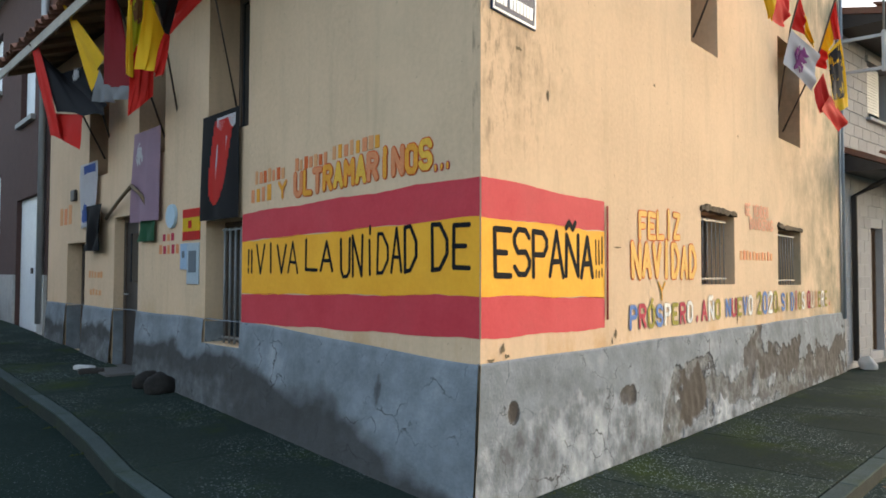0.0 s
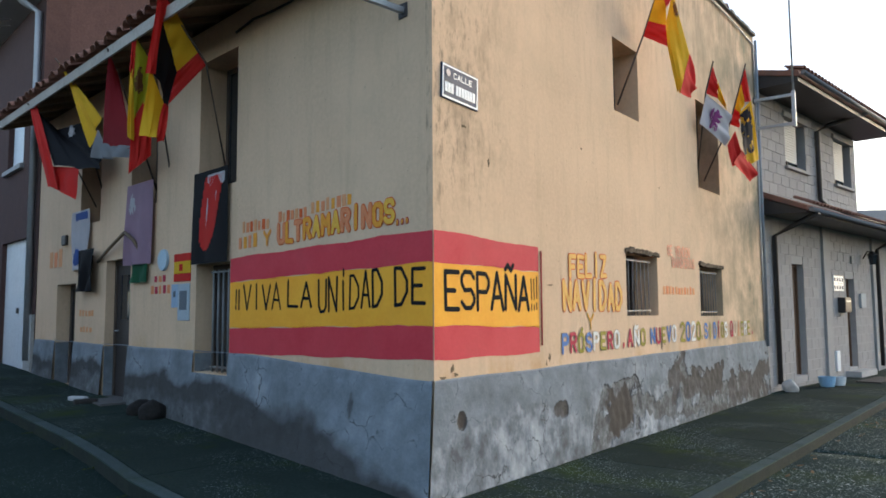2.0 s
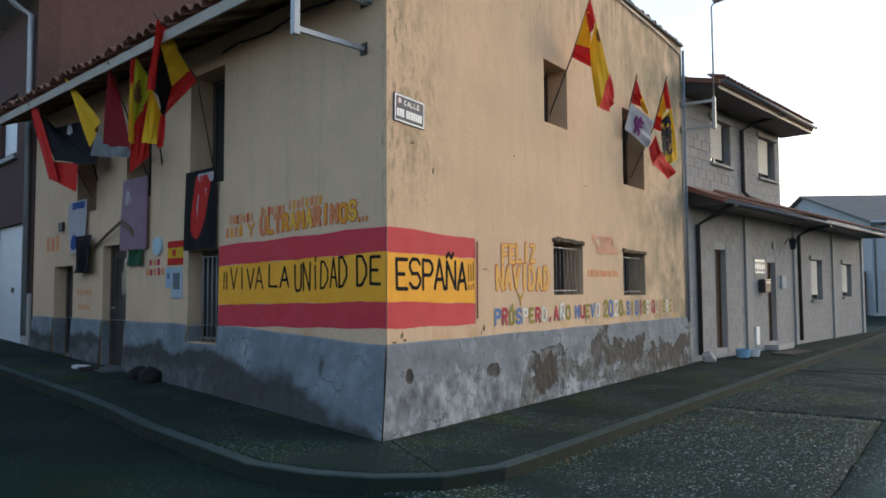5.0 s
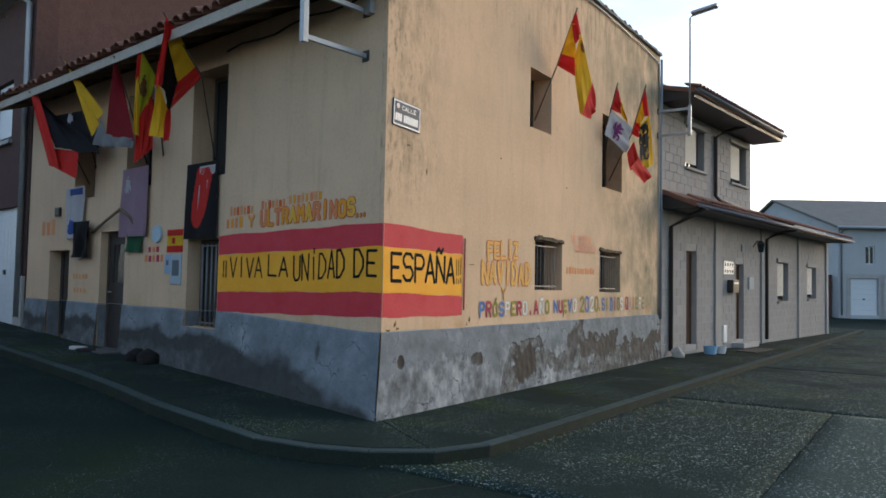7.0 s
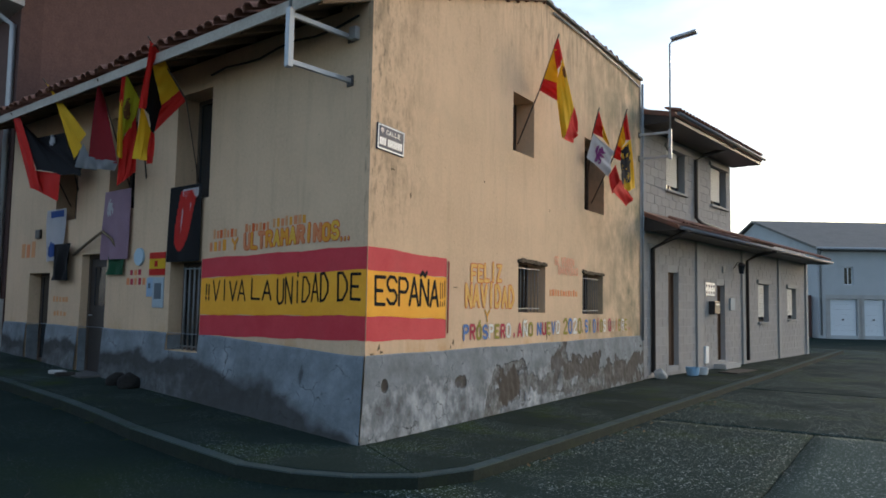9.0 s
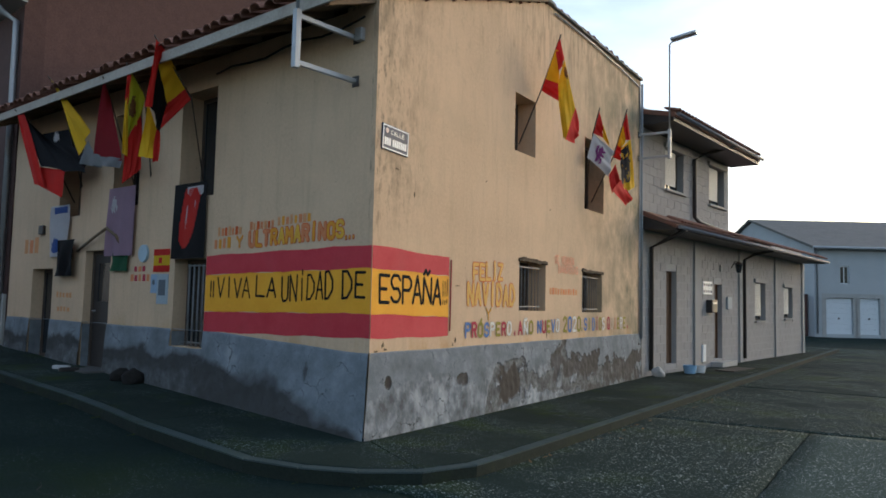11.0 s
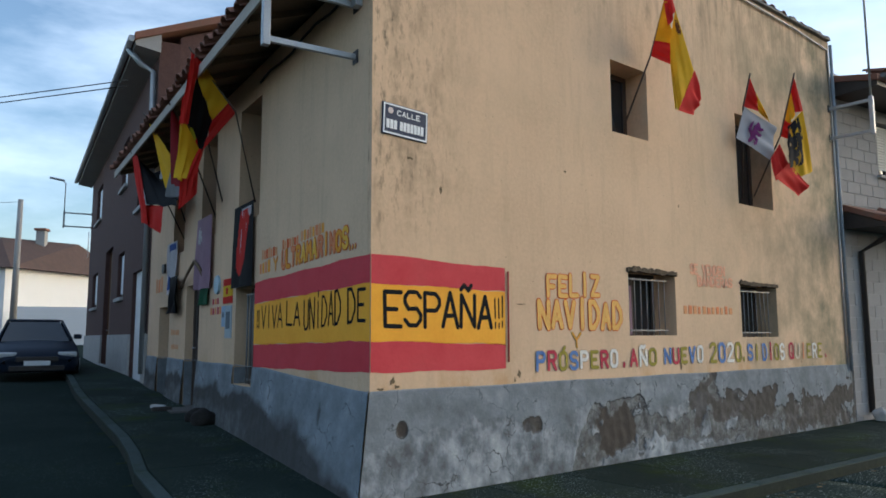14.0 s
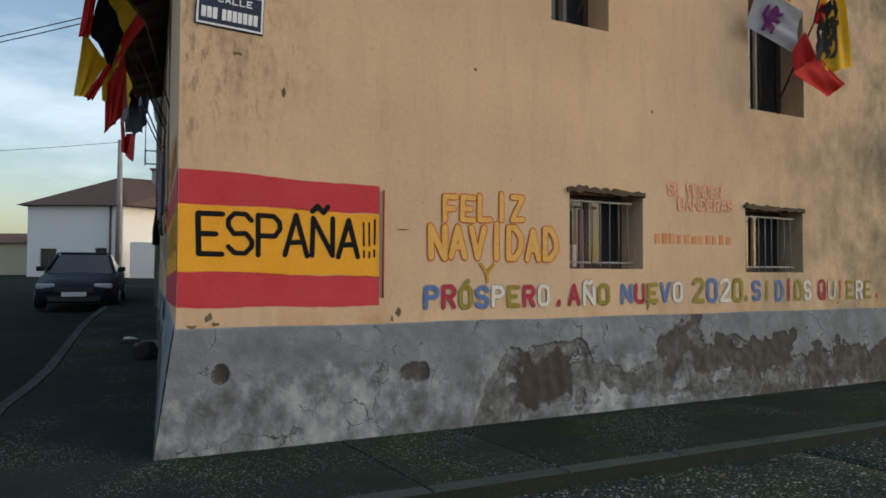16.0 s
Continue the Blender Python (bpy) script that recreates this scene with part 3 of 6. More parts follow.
def base_sheet(name, n_x, n_z, place, worn, holes, place_matrix, bare=None, pale=None):
    verts, faces, wear, core, wash = [], [], [], [], []
    keep = {}
    for k in range(n_z + 1):
        for i in range(n_x + 1):
            x, y, z = place(i / n_x, k / n_z)
            q = bare(x, z) if bare else 0.0
            w = max(worn(x, z), q)
            core.append(q)
            wash.append(pale(x, z) * (1 - w) if pale else 0.0)
            bump = 0.006 * noise.fractal(Vector((x * 1.7, z * 2.1, 3.3)), 1.0, 2.0, 4) + 0.003 * noise.noise(Vector((x * 14, z * 14, 0)))
            keep[i, k] = len(verts)
            verts.append((x, y + bump + 0.013 * w * (0.8 + 0.9 * noise.noise(Vector((x * 9, z * 9, 5)))), z))
            wear.append(w)
    for k in range(n_z):
        for i in range(n_x):
            c = [verts[keep[p]] for p in ((i, k), (i + 1, k), (i + 1, k + 1), (i, k + 1))]
            x, z = sum(v[0] for v in c) / 4, sum(v[2] for v in c) / 4
            if any(a < x < b and lo < z < hi for a, b, lo, hi in holes):
                continue
            faces.append((keep[i, k], keep[i + 1, k], keep[i + 1, k + 1], keep[i, k + 1]))
    # a ledge back to the wall along the upper edge
    for i in range(n_x):
        a, b = keep[i, n_z], keep[i + 1, n_z]
        verts += [(verts[a][0], 0.02, verts[a][2] + 0.006), (verts[b][0], 0.02, verts[b][2] + 0.006)]
        wear += [0, 0]
        core += [0, 0]
        wash += [0, 0]
        faces.append((a, b, len(verts) - 1, len(verts) - 2))
    me = bpy.data.meshes.new(name)
    me.from_pydata(verts, [], faces)
    me.attributes.new("worn", "FLOAT", "POINT").data.foreach_set("value", wear)
    me.attributes.new("bare", "FLOAT", "POINT").data.foreach_set("value", core)
    me.attributes.new("pale", "FLOAT", "POINT").data.foreach_set("value", wash)
    me.materials.append(M_BASE)
    for p in me.polygons:
        p.use_smooth = True
    ob = new(name, me)
    ob.parent = house
    ob.matrix_local = place_matrix
    return ob


def place_right(s, k):
    z = -0.22 + k * (0.868 - 0.018 * s + 0.22 + 0.004 * math.sin(s * 31))
    q = 1 - max(0.0, z) / 0.87
    x0 = -0.012 - 0.13 * q
    return x0 + s * (9.25 - x0), -0.006 - 0.05 * q - 0.012, z


def place_left(s, k):
    x = -9.65 * (1 - s)
    z = -0.22 + k * (0.868 + 0.1 * smooth(0, 3, -x) + 0.22 + 0.004 * math.sin(s * 37))
    q = 1 - max(0.0, z) / 0.87
    x += s ** 6 * 0.075 * q
    return x, -0.01 - 0.12 * q * (0.55 + 0.45 * s ** 3) - 0.008, z


tagged(base_sheet("base", 760, 84, place_right, worn_right, [], F_RIGHT, bare_right, pale_right), "grey cement base with plaster broken off in patches")
tagged(base_sheet("base", 330, 36, place_left, dark_left, L_HOLES, F_LEFT), "grey cement base darkening towards the pavement")


# ---- windows and doors of the corner house ----
M_FRAME = surface("window_wood", (0.06, 0.045, 0.035), (0.10, 0.075, 0.06), 6, 0.6, 0.1, 60)
M_BAR = surface("painted_bars", (0.15, 0.155, 0.16), (0.21, 0.215, 0.22), 7, 0.55, 0.1, 60, stain=(0.28, 0.2, 0.15), stain_scale=6, stain_amount=0.5)


def window(frame_m, hole, parent, depth=0.30, leaves=2, dark=M_DARKIN, frame_mat=M_FRAME, name="window"):
    """A glazed window set back in its opening: frame, mullion and panes, with a dark room behind."""
    x0, x1, z0, z1 = hole
    w = new(name)
    w.parent = parent
    w.matrix_local = frame_m
    bm = bmesh.new()
    t = 0.055
    holes, k = [], (x1 - x0 - t) / leaves
    for i in range(leaves):
        holes.append((x0 + t + i * k, x0 + (i + 1) * k, z0 + t, z1 - t))
    holed(bm, x0, x1, z0, z1, depth, depth + 0.05, holes)
    part("frame", bm, frame_mat, w)
    for a, b, c, d in holes:
        bm = bmesh.new()
        box(bm, a, b, depth + 0.02, depth + 0.028, c, d)
        part("pane", bm, M_GLASS, w, "dark reflecting glass pane")
    return w


def bars(frame_m, hole, parent, count, y=0.09, r=0.0065):
    x0, x1, z0, z1 = hole
    g = new("grille")
    g.parent = parent
    g.matrix_local = frame_m
    g["label"] = "light grey iron window bars"
    for i in range(count):
        x = x0 + (x1 - x0) * (i + 0.5) / count
        bm = bmesh.new()
        tube(bm, [(x, y, z0 + 0.005), (x, y, z1 - 0.07)], r, 8)
        part("bar", bm, M_BAR, g)
    for z in (z0 + 0.06, z1 - 0.09):
        bm = bmesh.new()
        box(bm, x0, x1, y - 0.004, y + 0.004, z - 0.009, z + 0.009)
        part("rail", bm, M_BAR, g)


for h, n_bars in zip(R_HOLES, (0, 0, 7, 8)):
    window(F_RIGHT, h, house)
    if n_bars:
        bars(F_RIGHT, (h[0] + 0.02, h[1] - 0.09, h[2], h[3]), house, n_bars, y=0.06, r=0.0055)
        bm = bmesh.new()                                   # broken plaster edge over the opening
        k = 22
        low = [(h[0] - 0.03 + i * (h[1] - h[0] + 0.04) / k, h[3] - 0.004 - 0.03 * rng.random()) for i in range(k + 1)]
        high = [(x, h[3] + 0.012 + 0.05 * rng.random() * (1 - 0.6 * i / k)) for i, (x, z) in enumerate(low)]
        rows = [[bm.verts.new((x, y, z)) for y in (-0.02 - 0.01 * rng.random(), 0.06) for x, z in (a, b)] for a, b in zip(low, high)]
        for a, b in zip(rows, rows[1:]):
            for p, q in ((0, 1), (1, 3), (3, 2), (2, 0)):
                bm.faces.new((a[p], b[p], b[q], a[q]))
        bm.faces.new([rows[0][p] for p in (0, 1, 3, 2)]), bm.faces.new([rows[-1][p] for p in (0, 2, 3, 1)])
        part("lintel", bm, surface("broken_lintel", (0.05, 0.038, 0.028), (0.13, 0.095, 0.06), 9, 0.95, 0.6, 40), house, "broken plaster edge along the lintel")
for i, h in enumerate(L_HOLES):
    if i != 4:
        window(F_LEFT, h, house, depth=0.32 if i < 3 else 0.2)
bars(F_LEFT, (L_HOLES[3][0] + 0.2, L_HOLES[3][1], L_HOLES[3][2], L_HOLES[3][3]), house, 5, y=0.08, r=0.012)
bm = bmesh.new()                                           # lace curtain behind the upper glass
box(bm, 3.3, 3.62, 0.36, 0.37, 3.66, 4.42)
part("curtain", bm, surface("dim_curtain", (0.16, 0.14, 0.12), (0.22, 0.2, 0.17), 20, 0.9, 0.0, 60), house)

for x0, x1, z0, z1 in L_HOLES[3:]:                         # grey base colour carried into the lower openings, standing in for their shade
    for x in (x0, x1 - 0.006):
        bm = bmesh.new()
        box(bm, x, x + 0.006, 0.0, 0.195, z0, 0.94)
        part("reveal", bm, M_BASE, house, "grey cement reveal added to darken the opening").matrix_local = F_LEFT

# entrance door in the left front, standing open and dark, on a worn step
d = new("door")
d.parent, d.matrix_local = house, F_LEFT
d["label"] = "dark brown wooden entrance door"
x0, x1, z0, z1 = L_HOLES[4]
bm = bmesh.new()
holed(bm, x0, x1, z0, z1, 0.12, 0.18, [(x0 + 0.06, x1 - 0.06, z0, z1 - 0.06)])
part("frame", bm, M_FRAME, d)
bm = bmesh.new()
holed(bm, x0 + 0.06, x1 - 0.06, z0 + 0.02, z1 - 0.06, 0.14, 0.17, [(x0 + 0.18, x1 - 0.18, z0 + 1.1, z1 - 0.2)])
leaf = part("leaf", bm, M_DARKMETAL, d)
bm = bmesh.new()
box(bm, x0 + 0.18, x1 - 0.18, 0.15, 0.157, z0 + 1.1, z1 - 0.2)
part("pane", bm, M_GLASS, leaf)
bm = bmesh.new()
tube(bm, [(x0 + 0.13, 0.14, z0 + 0.95), (x0 + 0.13, 0.09, z0 + 0.95), (x0 + 0.24, 0.09, z0 + 0.95)], 0.01, 8)
part("handle", bm, M_STEEL, leaf, "metal handle")


# ---- painted flag and hand lettering on the walls ----
M_RED = surface("red_wall_paint", (0.47, 0.030, 0.045), (0.55, 0.055, 0.07), 2.5, 0.75, 0.22, 30, stain=(0.36, 0.045, 0.05), stain_scale=1.2, stain_amount=0.5, fine=0.15)
M_YELLOW = surface("yellow_wall_paint", (0.76, 0.34, 0.015), (0.84, 0.42, 0.03), 2.5, 0.75, 0.22, 30, stain=(0.66, 0.30, 0.03), stain_scale=1.5, stain_amount=0.4, fine=0.15)
M_BLACK = surface("black_paint", (0.008, 0.008, 0.010), (0.018, 0.018, 0.02), 8, 0.9, 0.15, 60)
M_BLACK.node_tree.nodes["Principled BSDF"].inputs["Specular IOR Level"].default_value = 0.1


def stripe(parent, frame_m, x0, x1, low, high, material, label):
    """A painted band with an uneven brushed edge, a few millimetres proud; low and high are heights at both ends."""
    bm = bmesh.new()
    k = 46
    rows = []
    for i in range(k + 1):
        s = i / k
        x = x0 + (x1 - x0) * s
        w = 0.006 * math.sin(x * 7.3 + low[0] * 9) + 0.007 * noise.noise(Vector((x * 9, low[0] * 5, 0)))
        w2 = 0.006 * math.sin(x * 6.1 + high[0] * 9) + 0.007 * noise.noise(Vector((x * 9, high[0] * 5, 0)))
        a, b = low[0] + (low[1] - low[0]) * s + w, high[0] + (high[1] - high[0]) * s + w2
        rows.append([bm.verts.new((x, y, z)) for y, z in ((-0.003, a), (-0.003, b), (0.002, b), (0.002, a))])
    for a, b in zip(rows, rows[1:]):
        for j in range(4):
            bm.faces.new((a[j], b[j], b[(j + 1) % 4], a[(j + 1) % 4]))
    ob = part("stripe", bm, material, parent, label)
    ob.matrix_local = frame_m
    return ob


flag_paint = thing("painted_flag", Matrix.Identity(4), "red and yellow flag painted round the house corner", "wall painting")
for fm, xa, xb, a, b, c, e in ((F_RIGHT, 0.004, 1.545, (1.02, 1.005), (1.28, 1.235), (1.755, 1.735), (2.0, 1.955)), (F_LEFT, -3.07, -0.004, (0.965, 1.02), (1.225, 1.28), (1.70, 1.755), (1.95, 2.0))):
    stripe(flag_paint, fm, xa, xb, a, b, M_RED, "dark red painted stripe")
    stripe(flag_paint, fm, xa, xb, b, c, M_YELLOW, "golden yellow painted stripe")
    stripe(flag_paint, fm, xa, xb, c, e, M_RED, "dark red painted stripe")
bm = bmesh.new()                                           # a thin rod fixed along the flag's end
tube(bm, [(1.575, -0.012, 1.07), (1.58, -0.012, 1.93)], 0.008, 8)
part("rod", bm, surface("red_rod", (0.3, 0.03, 0.03), (0.4, 0.05, 0.04), 5, 0.7, 0.1, 50), flag_paint, "thin red rod along the painted edge")

STROKES = {"A": "00 26 40,12 32", "B": "00 06 36 45 44 33 03,33 42 41 30 00", "C": "45 36 16 05 01 10 30 41", "D": "00 06 26 44 42 20 00", "E": "46 06 00 40,03 33", "F": "46 06 00,03 33",
           "I": "20 26", "L": "06 00 40", "M": "00 06 23 46 40", "N": "00 06 40 46", "O": "16 05 01 10 30 41 45 36 16", "P": "00 06 36 45 44 33 03", "Q": "16 05 01 10 30 41 45 36 16,22 40",
           "R": "00 06 36 45 44 33 03,23 40", "S": "45 36 16 05 04 13 33 42 41 30 10 01", "T": "06 46,26 20", "U": "06 01 10 30 41 46", "V": "06 20 46", "Y": "06 23 46,23 20", "Z": "06 46 00 40",
           "2": "05 16 36 45 44 00 40", "0": "16 05 01 10 30 41 45 36 16", "!": "26 22,20 21", ".": "20 21", "i": "20 25,26 27"}
MARKS = {"Ó": ("O", "27 38"), "Ñ": ("N", "07 18 27 38"), "Í": ("I", "27 38"), "İ": ("i", "")}


def strokes_of(ch):
    base, extra = MARKS.get(ch, (ch, ""))
    text = STROKES[base] + ("," + extra if extra else "")
    return [[(int(p[0]) / 4, int(p[1]) / 6) for p in s.split()] for s in text.split(",")]


def letter(parent, ch, x, z, w, h, thick, material, lift, name="letter", jitter=None, label=""):
    """One brushed letter: flat strokes with round ends, each laid a little over the last."""
    bm = bmesh.new()
    y = -lift
    for line in strokes_of(ch):
        pts = [Vector((x + a * w, z + b * h)) for a, b in line]
        if jitter:
            pts = [p + Vector((jitter.uniform(-1, 1), jitter.uniform(-1, 1))) * 0.018 * h for p in pts]
        for p, q in zip(pts, pts[1:]):
            y -= 0.00012
            way = (q - p).normalized() if (q - p).length > 1e-6 else Vector((1, 0))
            side = Vector((-way.y, way.x)) * thick / 2
            ring = []
            for c, a0 in ((p, 1), (q, -1)):
                for k in range(5):
                    a = math.pi * k / 4
                    ring.append(c + a0 * (side * math.cos(a) - way * (thick / 2) * math.sin(a)))
            bm.faces.new([bm.verts.new((v.x, y, v.y)) for v in ring])
    ob = new(name, finish_flat(bm, name, material))
    ob.parent = parent
    if label:
        ob["label"] = label
    return ob


def finish_flat(bm, name, material):
    for f in bm.faces:
        f.normal_update()
        if f.normal.y > 0:
            f.normal_flip()
    me = bpy.data.meshes.new(name)
    bm.to_mesh(me)
    bm.free()
    me.materials.append(material)
    return me


def lettering(text, frame_m, x0, x1, z0, z1, h, thick, materials, label, outline=None, lift=0.0045, seed=1, width=0.72, edge=0.014):
    """A line of hand-painted capitals from x0 to x1; z0 and z1 are the foot line's heights at both ends."""
    t = thing("lettering", frame_m, label, "painted lettering")
    rnd = random.Random(seed)
    step = (x1 - x0) / len(text)
    for i, ch in enumerate(text):
        if ch == " ":
            continue
        x = x0 + (i + (1 - width) / 2) * step
        z = z0 + (z1 - z0) * i / max(1, len(text) - 1) + rnd.uniform(-0.02, 0.02) * h
        j = random.Random(seed * 100 + i)
        hh = h * (1 + rnd.uniform(-0.05, 0.05))
        if outline:
            ob = letter(t, ch, x, z, step * width, hh, thick + edge, outline, lift, jitter=j)
            letter(ob, ch, x, z, step * width, hh, thick, materials[i % len(materials)], lift + 0.003, name="fill", jitter=random.Random(seed * 100 + i))
        else:
            letter(t, ch, x, z, step * width, hh, thick * (0.9 + 0.2 * rnd.random()), materials[i % len(materials)], lift, jitter=j)
    return t


def paint(name, c):
    return surface(name, tuple(v * 0.88 for v in c), c, 9, 0.8, 0.2, 60)


P_ORANGE, P_RED, P_BLUE, P_OLIVE, P_WHITE, P_BROWN = paint("orange_paint", (0.72, 0.31, 0.03)), paint("crimson_paint", (0.42, 0.03, 0.06)), paint("blue_paint", (0.10, 0.19, 0.44)), paint("olive_paint", (0.30, 0.25, 0.03)), paint("white_paint", (0.72, 0.70, 0.66)), paint("rust_paint", (0.50, 0.10, 0.02))
P_RUST = paint("brick_red_paint", (0.60, 0.11, 0.02))
P_DULL, P_SALMON, P_YELLOW = paint("dull_outline_paint", (0.36, 0.28, 0.20)), paint("salmon_paint", (0.80, 0.42, 0.28)), paint("yellow_letter_paint", (0.74, 0.42, 0.05))
P_PALE, P_PINK, P_FADED = paint("pale_paint", (0.66, 0.55, 0.42)), paint("pinkish_orange_paint", (0.66, 0.24, 0.10)), paint("faded_orange_paint", (0.64, 0.30, 0.13))
BLACK_LABEL = "black hand-painted capitals on the yellow stripe"
lettering("ESPAÑA", F_RIGHT, 0.12, 1.385, 1.405, 1.395, 0.285, 0.040, [M_BLACK], BLACK_LABEL, seed=3, width=0.78)
lettering("!!!", F_RIGHT, 1.385, 1.525, 1.395, 1.395, 0.285, 0.017, [M_BLACK], "three black painted exclamation marks", seed=4, width=0.3)
lettering("VIVA", F_LEFT, -2.81, -2.08, 1.415, 1.42, 0.235, 0.026, [M_BLACK], BLACK_LABEL, seed=5, width=0.78)
lettering("LA", F_LEFT, -2.0, -1.56, 1.435, 1.435, 0.235, 0.028, [M_BLACK], BLACK_LABEL, seed=6)
lettering("UNiDAD", F_LEFT, -1.49, -0.58, 1.39, 1.43, 0.29, 0.027, [M_BLACK], BLACK_LABEL, seed=7, width=0.76)
lettering("DE", F_LEFT, -0.46, -0.06, 1.44, 1.445, 0.275, 0.033, [M_BLACK], BLACK_LABEL, seed=8)
lettering("!!", F_LEFT, -2.97, -2.85, 1.42, 1.42, 0.20, 0.03, [M_BLACK], "black painted exclamation marks", seed=9, width=0.3)
P_AMBER = paint("amber_paint", (0.74, 0.43, 0.11))
lettering("FELİZ", F_RIGHT, 2.12, 2.98, 1.715, 1.745, 0.20, 0.044, [P_AMBER], "orange painted capitals with rust outlines", P_RUST, seed=10, width=0.66, edge=0.02)
lettering("NAVİDAD", F_RIGHT, 1.98, 3.36, 1.40, 1.405, 0.255, 0.054, [P_AMBER], "orange painted capitals with rust outlines", P_RUST, seed=11, width=0.66, edge=0.02)
lettering("Y", F_RIGHT, 2.48, 2.66, 1.20, 1.20, 0.14, 0.018, [P_ORANGE], "small orange letter painted on the wall", P_OLIVE, seed=12)
MIX = [P_BLUE, P_RED, P_OLIVE, P_BLUE, P_WHITE, P_OLIVE, P_RED, P_WHITE]
HAND_LABEL = "multicoloured hand-painted capitals on ochre plaster"
lettering("PRÓSPERO", F_RIGHT, 1.94, 3.27, 0.985, 0.985, 0.165, 0.036, MIX, HAND_LABEL, P_DULL, seed=13, width=0.62, edge=0.012)
lettering(".AÑO", F_RIGHT, 3.27, 3.99, 0.985, 0.985, 0.165, 0.037, [P_RED, P_RED, P_WHITE, P_OLIVE], HAND_LABEL, P_DULL, seed=14, width=0.64, edge=0.012)
lettering("NUEVO", F_RIGHT, 4.11, 4.98, 0.99, 0.995, 0.17, 0.037, [P_BLUE, P_RED, P_OLIVE, P_BLUE, P_WHITE], HAND_LABEL, P_DULL, seed=15, width=0.62, edge=0.012)
lettering("2020", F_RIGHT, 5.10, 5.91, 0.99, 0.99, 0.215, 0.042, [P_OLIVE, P_BLUE, P_WHITE, P_OLIVE], "multicoloured year figures painted on plaster", P_DULL, seed=16, width=0.64, edge=0.012)
lettering(".SI", F_RIGHT, 5.86, 6.38, 0.99, 0.99, 0.19, 0.038, [P_OLIVE, P_BLUE, P_OLIVE], HAND_LABEL, P_DULL, seed=17, width=0.62, edge=0.01)
lettering("DİOS", F_RIGHT, 6.43, 7.10, 0.985, 0.985, 0.20, 0.036, [P_BLUE, P_RED, P_OLIVE, P_WHITE], HAND_LABEL, P_DULL, seed=18, width=0.62, edge=0.01)
lettering("QUIERE.", F_RIGHT, 7.20, 8.50, 0.985, 0.99, 0.20, 0.034, [P_RED, P_PALE, P_PINK, P_OLIVE, P_WHITE, P_OLIVE], HAND_LABEL, P_DULL, seed=19, width=0.6, edge=0.01)
lettering("SE VENDEN", F_RIGHT, 4.75, 5.57, 2.075, 2.085, 0.11, 0.02, [P_SALMON], "small faded orange painted capitals", P_PINK, seed=20, edge=0.008)
lettering("BANDERAS", F_RIGHT, 4.90, 5.75, 1.935, 1.94, 0.11, 0.02, [P_SALMON], "small faded orange painted capitals", P_PINK, seed=21, edge=0.008)
lettering("ULTRAMARİNOS", F_LEFT, -2.17, -0.43, 2.05, 2.10, 0.165, 0.042, [P_PINK, P_ORANGE, P_PINK, P_ORANGE, P_YELLOW, P_ORANGE, P_YELLOW], "orange painted capitals with red outlines", P_RUST, seed=22, width=0.66, edge=0.018)
lettering("...", F_LEFT, -0.43, -0.26, 2.075, 2.085, 0.12, 0.024, [P_ORANGE], "orange painted dots with red outlines", P_RED, seed=24)
lettering("Y", F_LEFT, -2.43, -2.27, 2.045, 2.045, 0.12, 0.028, [P_ORANGE], "orange painted letter with red outline", P_PINK, seed=23)


def smudges(frame_m, x0, x1, z0, z1, h, count, materials, label, seed):
    """Writing too faint to read: a row of plain short bars of its size and colour."""
    t = thing("lettering", frame_m, label, "painted lettering")
    rnd = random.Random(seed)
    for i in range(count):
        x = x0 + (x1 - x0) * i / count
        z = z0 + (z1 - z0) * i / count
        bm = bmesh.new()
        w = (x1 - x0) / count * rnd.uniform(0.5, 0.75)
        bevelled(bm, x, x + w, -0.005, 0.0, z, z + h * rnd.uniform(0.8, 1.05), 0.002)
        part("bar", bm, materials[i % len(materials)], t)


smudges(F_LEFT, -2.83, -2.30, 2.195, 2.205, 0.115, 7, [P_FADED, P_PINK, P_RUST], "faint orange and red painted word", 1)
smudges(F_LEFT, -2.15, -1.65, 2.245, 2.26, 0.10, 7, [P_PINK, P_FADED, P_RUST], "faint orange and red painted word", 2)
smudges(F_LEFT, -1.60, -0.98, 2.275, 2.30, 0.11, 8, [P_FADED, P_ORANGE, P_PINK], "faint orange and red painted word", 3)
smudges(F_LEFT, -2.90, -2.52, 2.035, 2.04, 0.14, 4, [P_PINK, P_ORANGE], "faint orange and red painted word", 4)
smudges(F_RIGHT, 4.58, 5.74, 1.575, 1.585, 0.10, 11, [P_FADED, P_PINK], "faint faded orange painted word", 5)
smudges(F_LEFT, -5.05, -4.47, 1.62, 1.62, 0.10, 5, [P_PINK, P_RED], "small red word painted on the wall", 6)
smudges(F_LEFT, -4.95, -4.6, 1.76, 1.76, 0.09, 3, [P_RED, P_PINK], "small red word painted on the wall", 7)
smudges(F_LEFT, -7.55, -6.95, 1.35, 1.35, 0.09, 5, [P_FADED], "faint faded orange painted word", 8)
smudges(F_LEFT, -7.5, -7.0, 1.12, 1.12, 0.08, 4, [P_FADED], "faint faded orange painted word", 9)
smudges(F_LEFT, -9.0, -8.35, 2.12, 2.12, 0.28, 3, [P_FADED, P_PINK], "faint faded orange painted word", 10)


# ---- chipped spots in the ochre plaster ----
M_CHIP = surface("bare_plaster", (0.10, 0.075, 0.045), (0.20, 0.145, 0.085), 12, 0.95, 0.5, 50)


